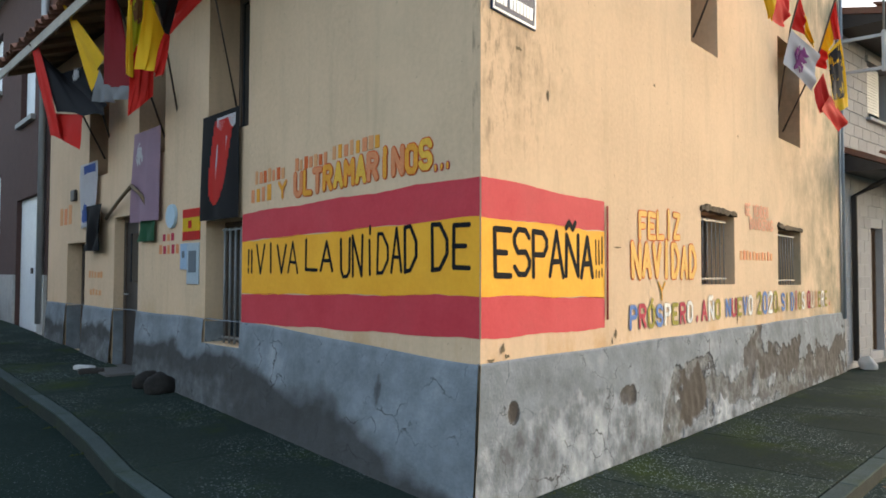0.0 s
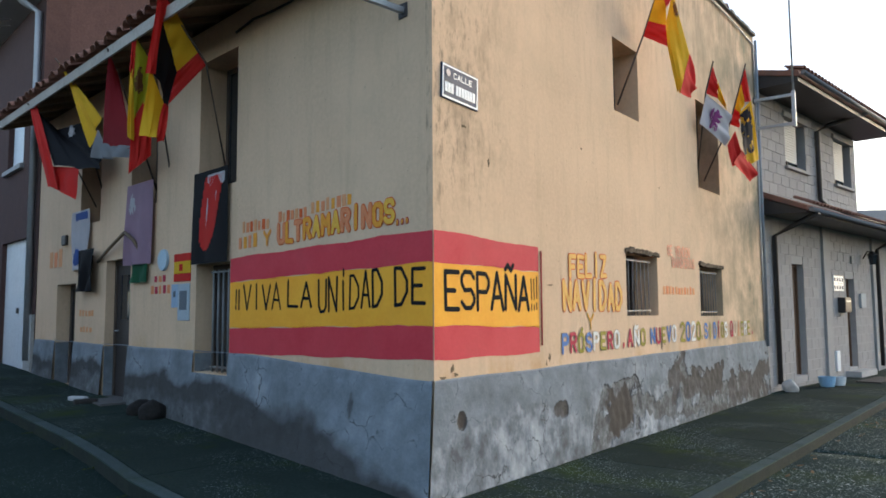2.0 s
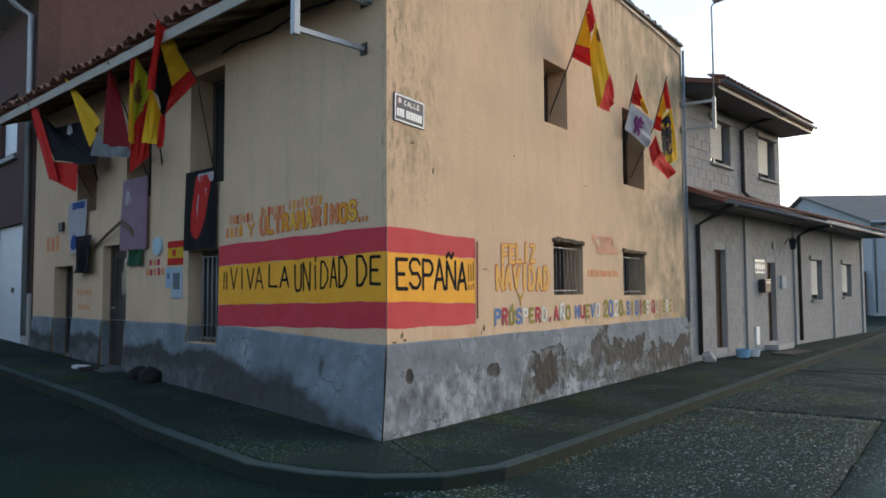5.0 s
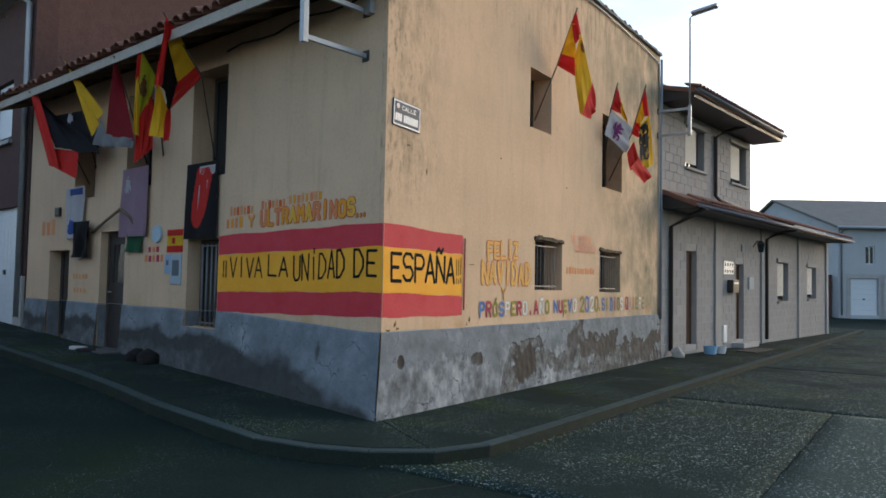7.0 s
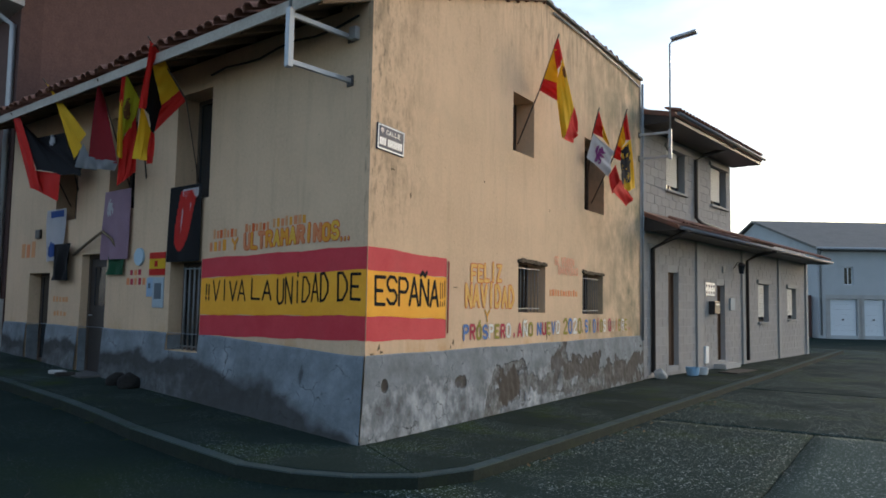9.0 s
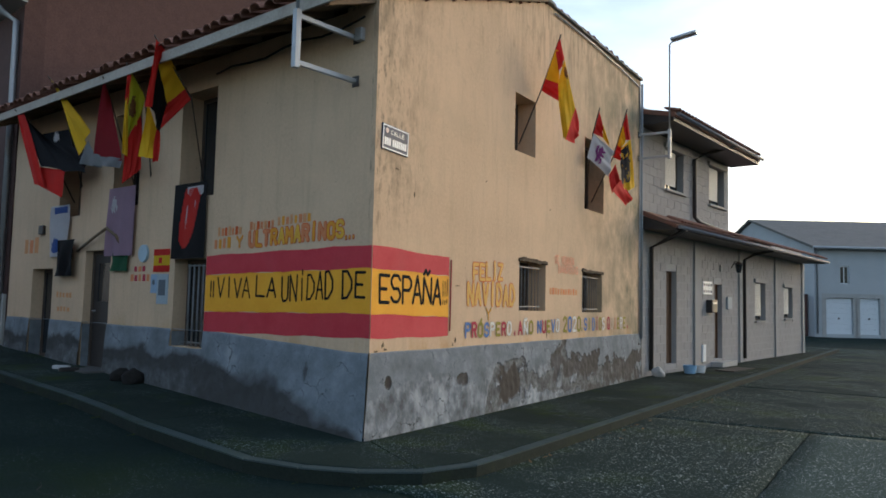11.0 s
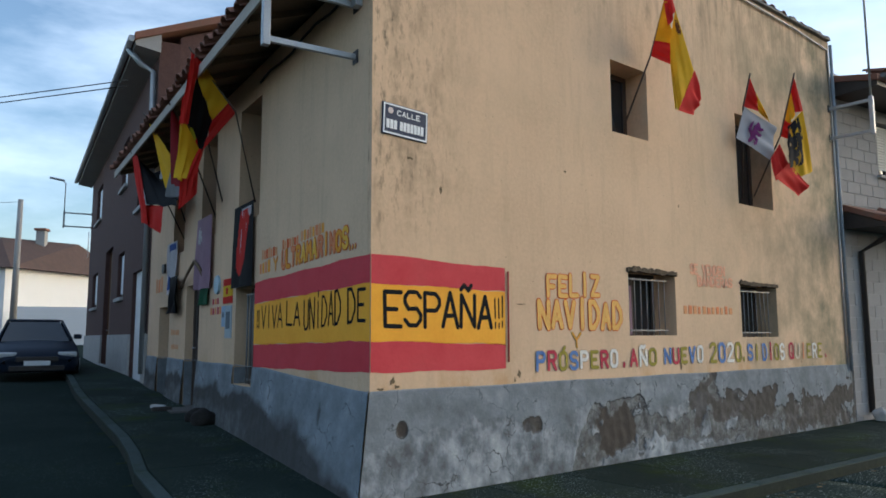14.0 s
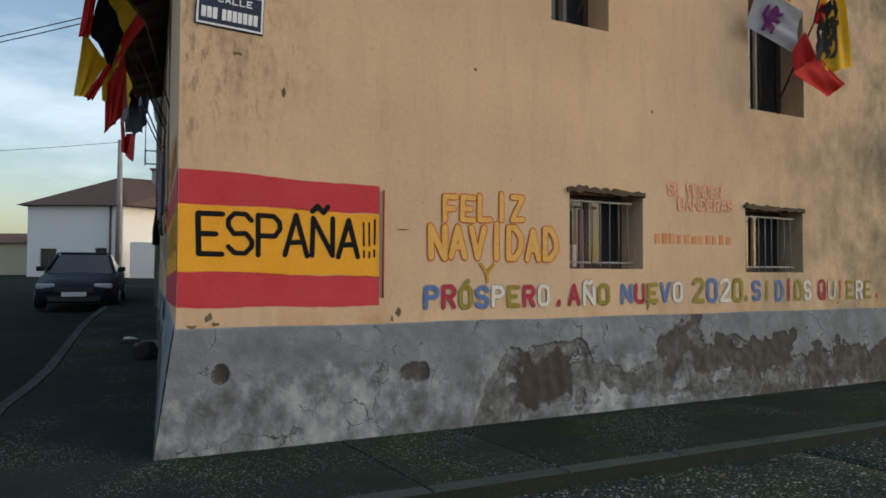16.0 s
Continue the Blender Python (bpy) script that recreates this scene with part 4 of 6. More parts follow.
def chip(frame_m, x, z, w, h, seed):
    bm = bmesh.new()
    ring = []
    for i in range(14):
        a = 2 * math.pi * i / 14
        k = 0.65 + 0.6 * noise.noise(Vector((math.cos(a) * 1.4, math.sin(a) * 1.4, seed * 3.7)))
        ring.append(bm.verts.new((x + w * k * math.cos(a), -0.0045, z + h * k * math.sin(a))))
    bm.faces.new(ring)
    ob = new("chip", finish_flat(bm, "chip", M_CHIP))
    ob.parent = house
    ob.matrix_local = frame_m


for i, (x, z, w, h) in enumerate(((0.22, 0.945, 0.035, 0.05), (0.27, 0.90, 0.04, 0.025), (0.10, 0.885, 0.05, 0.02), (1.72, 0.955, 0.03, 0.04), (1.66, 0.90, 0.02, 0.03), (4.47, 0.955, 0.035, 0.07), (4.56, 0.975, 0.035, 0.035), (4.42, 1.0, 0.05, 0.02), (2.45, 3.03, 0.025, 0.02), (4.55, 2.9, 0.02, 0.03), (1.75, 1.62, 0.09, 0.008), (7.6, 0.93, 0.03, 0.02), (0.4, 2.86, 0.06, 0.02), (0.75, 2.62, 0.02, 0.05))):
    chip(F_RIGHT, x, z, w, h, i + 1)


# ---- street sign, lamps and cables on the corner house ----
sign = thing("street_sign", pose(0.345, -0.012, 3.17, 0, 2.0, 0), "dark blue enamelled street sign with white border", "street sign")
M_NAVY = surface("navy_enamel", (0.012, 0.022, 0.055), (0.018, 0.03, 0.07), 4, 0.55, 0.02, 30)
M_ENAMEL = surface("white_enamel", (0.72, 0.74, 0.76), (0.78, 0.8, 0.82), 4, 0.35, 0.02, 30)
bm = bmesh.new()
bevelled(bm, -0.245, 0.245, -0.003, 0.012, -0.14, 0.14, 0.003)
part("plate", bm, M_NAVY, sign)
bm = bmesh.new()
holed(bm, -0.238, 0.238, -0.133, 0.133, -0.0062, -0.002, [(-0.224, 0.224, -0.119, 0.119)])
part("border", bm, M_ENAMEL, sign, "white border line")
for i, ch in enumerate("CALLE"):
    letter(sign, ch, -0.09 + i * 0.052, 0.045, 0.034, 0.042, 0.009, M_ENAMEL, 0.0045)
for x0, x1 in [(-0.205 + 0.04 * i, -0.173 + 0.04 * i) for i in range(3)] + [(-0.06 + 0.038 * i, -0.03 + 0.038 * i) for i in range(7)]:
    bm = bmesh.new()
    bevelled(bm, x0, x1, -0.0065, -0.002, -0.085, -0.005, 0.001)
    part("bar", bm, M_ENAMEL, sign)
bm = bmesh.new()
bmesh.ops.create_cone(bm, cap_ends=True, segments=16, radius1=0.028, radius2=0.028, depth=0.003, matrix=pose(-0.165, -0.0065, 0.072, 90, 0, 0))
part("badge", bm, surface("pale_badge", (0.5, 0.4, 0.4), (0.7, 0.62, 0.6), 40, 0.5, 0, 90), sign, "small round pale badge")


def street_lamp(place, height, label, arm=0.70, gap=0.5):
    """A wall lamp: two square arms off the wall, an upright tube, and a flat lamp head. Local y points into the wall."""
    t = thing("street_lamp", place, label, "street lamp", group="wall street lamps")
    for z in (0.0, gap):
        bm = bmesh.new()
        bevelled(bm, -0.02, 0.02, -arm, 0.0, z - 0.025, z + 0.025, 0.004)
        part("arm", bm, M_STEEL, t)
        bm = bmesh.new()
        bevelled(bm, -0.05, 0.05, -0.012, 0.001, z - 0.06, z + 0.06, 0.004)
        part("wall_plate", bm, M_DARKMETAL, t, "dark wall plate")
    bm = bmesh.new()
    bevelled(bm, -0.032, 0.032, -arm - 0.06, -arm + 0.004, -0.06, gap + 0.06, 0.006)
    part("post", bm, M_STEEL, t)
    bm = bmesh.new()
    tube(bm, [(0, -arm - 0.028, gap + 0.05), (0, -arm - 0.028, height), (0, -arm - 0.10, height + 0.07)], 0.018, 10)
    part("tube", bm, M_STEEL, t)
    bm = bmesh.new()
    bevelled(bm, -0.09, 0.09, -arm - 0.58, -arm - 0.06, height + 0.06, height + 0.12, 0.02)
    bmesh.ops.rotate(bm, cent=(0, -arm - 0.06, height + 0.09), matrix=Matrix.Rotation(radians(-9), 3, "X"), verts=bm.verts[:])
    part("lamp_head", bm, M_STEEL, t, "flat grey lamp head")


street_lamp(F_LEFT @ pose(-0.33, 0, 3.79), 2.4, "galvanised steel street lamp on a wall bracket", 0.80, 0.48)
street_lamp(pose(9.12, 0, 4.53), 2.35, "galvanised steel street lamp on a wall bracket", 0.62, 0.5)
street_lamp(F_BRICK @ pose(-15.0, 0, 5.4, 0, 0, 0), 1.6, "galvanised steel street lamp on a brick wall", 0.9, 0.5)

M_CABLE = surface("black_cable", (0.015, 0.015, 0.016), (0.03, 0.03, 0.03), 5, 0.6, 0.0, 30)


def cable(name, points, r, label, place=Matrix.Identity(4), material=None, category="cable"):
    bm = bmesh.new()
    tube(bm, points, r, 8)
    return solid(name, bm, material or M_CABLE, place, label, category)


cable("cable", [(-3.0 + i * 0.35, -0.02, 4.36 + 0.03 * math.sin(i * 1.7) + 0.012 * i) for i in range(9)], 0.012, "black cable clipped under the eave", F_LEFT)
bm = bmesh.new()
bevelled(bm, -0.30, -0.2, -0.07, 0.0, 4.22, 4.36, 0.01)
solid("junction_box", bm, M_STEEL, F_LEFT, "small grey electrical box on the wall", "electrical box")
cable("cable", [(9.16, -0.02, 0.5), (9.15, -0.02, 2.4), (9.17, -0.02, 4.3), (9.15, -0.02, 6.05), (8.0, -0.03, 6.1), (6.0, -0.03, 6.12), (4.6, -0.03, 6.08)], 0.014, "pale cable run up the wall's end and along the coping", material=M_STEEL)
bm = bmesh.new()
tube(bm, [(9.235, -0.04, 0.75), (9.235, -0.04, 6.15)], 0.026, 12)
solid("downpipe", bm, surface("pale_blue_pipe", (0.20, 0.22, 0.24), (0.28, 0.31, 0.34), 4, 0.5, 0.05, 40, stain=(0.2, 0.2, 0.2), stain_scale=2, stain_amount=0.5), Matrix.Identity(4), "pale grey-blue downpipe at the wall's end", "downpipe")


# ---- flags ----
def cloth(name, bm_mat, parent, a, b, d, c, s0, s1, f0, f1, wave, lift=0.0, label="", seed=0, blob=None, n=14, m=26):
    """Part of a hanging cloth between hoist a-b and fly c-d: from s0 to s1 along the hoist and f0 to f1 along the fly."""
    a, b, c, d = Vector(a), Vector(b), Vector(c), Vector(d)
    nrm = ((b - a).cross(c - a)).normalized()
    bm = bmesh.new()

    def at(s, f, off):
        p = (a.lerp(b, s)).lerp(c.lerp(d, s), f)
        ph = seed * 1.3
        fold = wave * (f ** 0.7) * (math.sin(s * 9.5 + f * 2.2 + ph) + 0.5 * math.sin(s * 17 - f * 3.1 + ph * 2))
        return p + nrm * (fold + off)
    inside = blob or (lambda s, f: True)
    for off in (lift + 0.0015, -lift - 0.0015):
        grid = {}
        for i in range(n + 1):
            for j in range(m + 1):
                grid[i, j] = bm.verts.new(at(s0 + (s1 - s0) * i / n, f0 + (f1 - f0) * j / m, off))
        for i in range(n):
            for j in range(m):
                if inside((i + 0.5) / n, (j + 0.5) / m):
                    bm.faces.new((grid[i, j], grid[i + 1, j], grid[i + 1, j + 1], grid[i, j + 1])).smooth = True
    for v in [v for v in bm.verts if not v.link_faces]:
        bm.verts.remove(v)
    me = bpy.data.meshes.new(name)
    bm.to_mesh(me)
    bm.free()
    me.materials.append(bm_mat)
    ob = new(name, me)
    ob.parent = parent
    if label:
        ob["label"] = label
    return ob


def fabric(name, c):
    m = surface(name, tuple(v * 0.85 for v in c), c, 4, 0.75, 0.06, 120, fine=0.25)
    n, l = m.node_tree.nodes, m.node_tree.links
    out, bsdf = n["Material Output"], n["Principled BSDF"]
    tr, mx = n.new("ShaderNodeBsdfTranslucent"), n.new("ShaderNodeMixShader")
    l.new(bsdf.inputs["Base Color"].links[0].from_socket, tr.inputs["Color"])
    mx.inputs[0].default_value = 0.4
    l.new(bsdf.outputs[0], mx.inputs[1]), l.new(tr.outputs[0], mx.inputs[2]), l.new(mx.outputs[0], out.inputs["Surface"])
    return m


C_RED, C_YEL, C_BLK, C_WHT, C_PUR, C_DRED, C_GRN, C_LIME, C_PINK, C_BLUE, C_BRN, C_GRY = [fabric(k, v) for k, v in (("red_cloth", (0.72, 0.035, 0.025)), ("yellow_cloth", (0.88, 0.56, 0.02)), ("black_cloth", (0.012, 0.011, 0.013)), ("white_cloth", (0.66, 0.64, 0.66)), ("purple_cloth", (0.22, 0.03, 0.20)), ("dark_red_cloth", (0.30, 0.012, 0.02)), ("green_cloth", (0.03, 0.13, 0.06)), ("lime_yellow_cloth", (0.60, 0.58, 0.03)), ("mauve_cloth", (0.42, 0.28, 0.36)), ("blue_cloth", (0.06, 0.12, 0.38)), ("brown_print_cloth", (0.20, 0.09, 0.03)), ("grey_cloth", (0.30, 0.30, 0.31)))]


def beast(s, f):
    """A ragged dark figure in the middle of a flag."""
    r = math.hypot((s - 0.5) * 1.15, (f - 0.5) * 0.95)
    return r < 0.42 + 0.16 * noise.noise(Vector((s * 6, f * 6, 2.5)))


def eagle(s, f):
    """A spread dark bird, broken up by the lighter print inside it."""
    w = 0.46 * (1 - 0.35 * abs(f - 0.45)) + 0.10 * noise.noise(Vector((s * 5, f * 5, 6.1)))
    return abs(s - 0.5) < w and 0.05 < f < 0.95 and noise.noise(Vector((s * 7, f * 9, 1.4))) > -0.22


def small_beast(s, f):
    r = math.hypot(s - 0.5, f - 0.5)
    return r < 0.36 + 0.30 * noise.noise(Vector((s * 7, f * 7, 8.5)))


def lion(s, f):
    """An upright heraldic figure: body, head, raised paws, hind legs and a curled tail."""
    limbs = ((0.30, 0.52, 0.74, 0.45, 0.10), (0.20, 0.56, 0.24, 0.60, 0.10), (0.38, 0.55, 0.30, 0.84, 0.05), (0.52, 0.52, 0.55, 0.82, 0.05), (0.74, 0.47, 0.80, 0.68, 0.07), (0.80, 0.68, 0.95, 0.66, 0.05), (0.76, 0.42, 0.94, 0.34, 0.06), (0.68, 0.38, 0.52, 0.20, 0.04), (0.52, 0.20, 0.22, 0.26, 0.045))
    for a, b, c, d, r in limbs:
        k = min(1.0, max(0.0, ((s - a) * (c - a) + (f - b) * (d - b)) / ((c - a) ** 2 + (d - b) ** 2)))
        if math.hypot(s - a - k * (c - a), f - b - k * (d - b)) < r:
            return True
    return False


def flag(place, base, tip, low, label, seed, folds, emblems):
    """A flag on a slanting pole, its cloth fallen into a few broad folds. folds: (cloth, label, four corners in turn)."""
    t = thing("flag", place, label, "flag", group="flags hung from the windows")
    bm = bmesh.new()
    end = Vector(tip) + (Vector(tip) - Vector(low)).normalized() * 0.05
    tube(bm, [base, low, tip, end], 0.011, 8)
    part("pole", bm, M_FRAME, t, "thin dark flag pole")
    for k, (m, lab, a, b, d, c) in enumerate(folds):
        cloth("cloth", m, t, a, b, d, c, 0, 1, 0, 1, 0.022, label=lab, seed=seed + k)
    for m, lab, a, b, d, c, shape in emblems:
        cloth("emblem", m, t, a, b, d, c, 0, 1, 0, 1, 0.006, 0.012, lab, seed, shape, 34, 34)
    return t


flag(F_RIGHT, (3.72, 0.15, 3.80), (3.88, -0.42, 5.38), (3.94, -0.10, 4.64), "red and yellow flag on a pole from an upper window", 1, [
    (C_YEL, "yellow band", (3.86, -0.36, 5.20), (3.92, -0.18, 4.80), (4.00, -0.36, 4.73), (3.87, -0.42, 5.19)),
    (C_RED, "red band", (3.92, -0.18, 4.80), (3.94, -0.10, 4.64), (3.89, -0.42, 4.42), (4.00, -0.36, 4.73)),
    (C_RED, "red band", (3.88, -0.42, 5.38), (3.86, -0.36, 5.20), (3.81, -0.44, 4.84), (3.87, -0.50, 5.03)),
    (C_YEL, "yellow band", (3.87, -0.50, 5.05), (3.89, -0.40, 4.72), (3.66, -0.62, 3.78), (4.02, -0.62, 4.32)),
    (C_YEL, "yellow band", (3.93, -0.38, 4.75), (3.82, -0.44, 4.39), (3.62, -0.60, 3.81), (3.68, -0.62, 3.79)),
    (C_RED, "red band", (4.02, -0.62, 4.33), (3.66, -0.62, 3.79), (3.89, -0.66, 3.77), (4.05, -0.68, 3.99)),
], [(C_BRN, "dark coat of arms", (3.84, -0.54, 4.95), (3.86, -0.49, 4.90), (3.87, -0.52, 4.71), (3.88, -0.56, 4.73), small_beast)])
flag(F_RIGHT, (6.42, 0.15, 3.25), (5.96, -0.28, 4.79), (5.94, -0.18, 4.40), "quartered red and white flag with a purple lion", 2, [
    (C_RED, "red quarter", (5.96, -0.28, 4.79), (5.94, -0.18, 4.40), (6.16, -0.28, 4.34), (6.04, -0.32, 4.57)),
    (C_YEL, "yellow castle quarter", (6.04, -0.32, 4.57), (6.16, -0.28, 4.34), (6.33, -0.34, 4.22), (6.24, -0.36, 4.28)),
    (C_WHT, "white quarter", (5.97, -0.18, 4.40), (5.82, -0.12, 3.95), (6.37, -0.32, 3.70), (6.45, -0.36, 4.15)),
    (C_RED, "red quarter", (6.42, -0.42, 3.91), (6.31, -0.34, 3.70), (6.26, -0.42, 3.37), (6.64, -0.46, 3.53)),
], [(C_PUR, "purple heraldic figure", (6.02, -0.22, 4.29), (5.90, -0.18, 3.94), (6.17, -0.28, 3.84), (6.27, -0.32, 4.17), lion)])
flag(F_RIGHT, (6.75, 0.15, 3.3), (6.83, -0.48, 4.94), (6.88, -0.22, 4.14), "red and yellow flag with a dark figure", 3, [
    (C_RED, "red band", (6.83, -0.48, 4.94), (6.89, -0.40, 4.76), (6.90, -0.44, 4.44), (7.00, -0.50, 4.46)),
    (C_YEL, "yellow band", (6.89, -0.40, 4.76), (6.92, -0.28, 4.37), (6.87, -0.38, 4.28), (6.90, -0.45, 4.45)),
    (C_RED, "red band", (6.92, -0.28, 4.37), (6.88, -0.22, 4.14), (6.84, -0.36, 4.06), (6.90, -0.38, 4.31)),
    (C_YEL, "yellow band", (7.00, -0.50, 4.47), (6.84, -0.38, 4.27), (6.55, -0.52, 3.41), (7.02, -0.58, 3.58)),
    (C_RED, "red band", (6.58, -0.46, 3.66), (6.15, -0.46, 3.41), (6.62, -0.52, 3.18), (6.83, -0.62, 3.35)),
], [(C_BLK, "dark heraldic figure", (6.84, -0.53, 4.41), (6.66, -0.43, 4.23), (6.37, -0.53, 3.50), (6.77, -0.59, 3.60), eagle)])
flag(F_LEFT, (-3.31, 0.05, 2.95), (-3.16, -0.80, 4.65), (-3.19, -0.26, 4.01), "red and yellow flag with a black bull shape", 4, [
    (C_RED, "red band", (-3.16, -0.80, 4.65), (-3.21, -0.70, 4.50), (-3.19, -0.82, 3.77), (-3.13, -0.90, 3.75)),
    (C_YEL, "yellow band", (-3.12, -0.65, 4.47), (-3.23, -0.33, 4.13), (-3.42, -0.48, 3.92), (-3.27, -0.70, 4.39)),
    (C_RED, "red band", (-3.23, -0.33, 4.13), (-3.21, -0.25, 4.00), (-3.42, -0.58, 3.53), (-3.42, -0.48, 3.92)),
    (C_RED, "red band", (-3.16, -0.80, 4.65), (-3.12, -0.65, 4.47), (-3.27, -0.70, 4.36), (-3.24, -0.76, 4.34)),
    (C_BLK, "black bull shape", (-3.28, -0.70, 4.40), (-3.40, -0.48, 3.91), (-3.35, -0.60, 3.51), (-3.21, -0.82, 3.86)),
    (C_YEL, "yellow band", (-3.17, -0.87, 3.84), (-3.34, -0.64, 3.54), (-3.06, -0.85, 3.10), (-3.15, -0.93, 3.12)),
    (C_RED, "red band", (-3.34, -0.64, 3.54), (-3.36, -0.58, 3.53), (-3.05, -0.76, 3.06), (-3.08, -0.85, 3.10)),
], [])
flag(F_LEFT, (-4.75, 0.1, 2.95), (-4.06, -0.70, 4.49), (-4.04, -0.45, 4.12), "red and yellow flag hanging in folds", 5, [
    (C_RED, "red band", (-4.06, -0.70, 4.49), (-4.01, -0.66, 4.40), (-4.04, -0.68, 3.95), (-4.07, -0.72, 4.06)),
    (C_LIME, "yellow band", (-4.01, -0.67, 4.40), (-4.04, -0.45, 4.12), (-4.05, -0.50, 3.82), (-4.06, -0.70, 3.44)),
    (C_YEL, "orange-yellow band", (-4.07, -0.71, 4.10), (-4.03, -0.69, 4.03), (-3.99, -0.70, 3.26), (-4.06, -0.71, 3.30)),
    (C_RED, "red band", (-4.04, -0.50, 3.88), (-4.03, -0.47, 3.61), (-3.96, -0.50, 3.11), (-4.04, -0.70, 2.90)),
    (C_RED, "red band", (-4.05, -0.69, 3.46), (-4.03, -0.50, 3.87), (-4.00, -0.54, 3.06), (-4.04, -0.70, 2.90)),
], [(C_BRN, "dim coat of arms", (-3.98, -0.68, 4.13), (-4.00, -0.58, 4.05), (-4.00, -0.60, 3.73), (-4.01, -0.70, 3.79), small_beast)])
flag(F_LEFT, (-5.2, 0.1, 2.95), (-4.75, -0.70, 4.43), (-4.94, -0.50, 4.22), "dark red flag with a pale lower band", 6, [
    (C_DRED, "dark red cloth", (-4.75, -0.70, 4.43), (-4.90, -0.52, 4.21), (-4.57, -0.46, 3.29), (-5.26, -0.56, 3.44)),
    (C_GRY, "pale grey band", (-5.54, -0.52, 3.69), (-5.23, -0.55, 3.45), (-5.14, -0.50, 3.25), (-5.74, -0.52, 3.36)),
    (C_GRY, "pale grey band", (-5.26, -0.56, 3.47), (-4.57, -0.46, 3.32), (-4.63, -0.46, 3.20), (-5.21, -0.55, 3.28)),
], [])
flag(F_LEFT, (-6.9, 0.1, 2.95), (-6.45, -0.75, 4.74), (-6.39, -0.60, 4.54), "plain yellow flag hanging in folds", 7, [
    (C_YEL, "plain yellow cloth", (-6.45, -0.75, 4.74), (-6.36, -0.68, 4.59), (-5.80, -0.50, 3.51), (-5.66, -0.45, 3.86)),
], [])
flag(F_LEFT, (-7.3, 0.1, 2.95), (-7.82, -0.70, 4.43), (-7.56, -0.40, 4.07), "red and black flag with a white mark", 9, [
    (C_RED, "red band", (-7.82, -0.70, 4.43), (-7.66, -0.65, 4.40), (-6.83, -0.55, 3.09), (-7.20, -0.62, 3.17)),
    (C_BLK, "black cloth", (-7.66, -0.64, 4.33), (-7.56, -0.40, 4.07), (-6.04, -0.30, 3.28), (-7.07, -0.56, 3.45)),
    (C_BLK, "black cloth", (-7.56, -0.40, 4.07), (-6.89, -0.20, 4.11), (-6.29, -0.24, 3.66), (-6.04, -0.30, 3.29)),
    (C_RED, "red band", (-7.40, -0.56, 3.49), (-6.55, -0.40, 3.36), (-6.53, -0.46, 2.93), (-7.11, -0.60, 3.16)),
], [(C_WHT, "white figure", (-7.18, -0.36, 4.07), (-7.03, -0.32, 4.06), (-7.00, -0.34, 3.85), (-7.11, -0.37, 3.86), small_beast)])



def hanging(name, place, x0, x1, z0, z1, y, material, label, category, wave=0.02, shapes=(), n=10, seed=0):
    """A cloth hung flat on the wall from its upper edge."""
    t = thing(name, place, label, category)
    cloth("cloth", material, t, (x0, y, z1), (x1, y, z1), (x1, y - 0.015, z0), (x0, y - 0.015, z0), 0, 1, 0, 1, wave, seed=seed, n=n)
    for s0, s1, f0, f1, m, lab, shape in shapes:
        cloth("print", m, t, (x0, y, z1), (x1, y, z1), (x1, y - 0.015, z0), (x0, y - 0.015, z0), s0, s1, f0, f1, wave, 0.004, lab, seed, shape, 26, 36)
    return t


def tongue(s, f):
    """A long leaning rounded lobe."""
    c = 0.62 - 0.34 * f
    w = 0.30 * math.sqrt(max(0.0, 1 - (max(0, f - 0.45) / 0.55) ** 2)) + 0.04
    return abs(s - c) < w and f > 0.02


hanging("banner", F_LEFT, -3.86, -3.08, 1.92, 2.94, -0.04, C_BLK, "black cloth banner with a red shape", "banner", 0.012, ((0.16, 0.92, 0.05, 0.86, C_RED, "red rounded shape", tongue), (0.42, 0.92, 0.05, 0.18, C_WHT, "white edge", lambda s, f: f < 0.55 + 0.4 * math.sin(s * 9)), (0.36, 0.48, 0.30, 0.62, C_WHT, "white gleam", lambda s, f: abs(s - 0.75 + 0.5 * f) < 0.16), (0.60, 0.72, 0.24, 0.50, C_WHT, "white gleam", lambda s, f: abs(s - 0.75 + 0.5 * f) < 0.16)), seed=2)
hanging("shirt", F_LEFT, -5.75, -4.95, 2.0, 3.04, -0.05, C_PINK, "mauve football shirt hung below a window", "shirt", 0.03, ((0.1, 0.35, 0.12, 0.4, C_WHT, "pale print", small_beast),), seed=3)
hanging("banner", F_LEFT, -7.85, -7.12, 2.03, 2.9, -0.05, C_WHT, "white and blue cloth banner hung below a window", "banner", 0.03, ((0.1, 0.7, 0.62, 0.95, C_BLUE, "blue print", beast), (0.2, 0.9, 0.03, 0.16, C_BLUE, "blue print", lambda s, f: True)), seed=4)
hanging("cloth_bag", F_LEFT, -7.42, -6.78, 1.70, 2.30, -0.09, C_BLK, "black cloth hung on the wall", "cloth", 0.05, seed=5)
hanging("banner", F_LEFT, -5.6, -5.1, 1.77, 2.04, -0.03, C_GRN, "small green cloth hung on the wall", "cloth", 0.02, seed=6)
t = thing("paper_flag", F_LEFT, "small red and yellow flag fixed to the wall", "flag")
for z0, z1, m in ((1.75, 1.84, C_RED), (1.84, 1.98, C_YEL), (1.98, 2.07, C_RED)):
    bm = bmesh.new()
    bevelled(bm, -4.40, -3.98, -0.012, 0.0, z0, z1, 0.002)
    part("band", bm, m, t)
bm = bmesh.new()
bevelled(bm, -4.25, -4.17, -0.016, -0.012, 1.87, 1.95, 0.001)
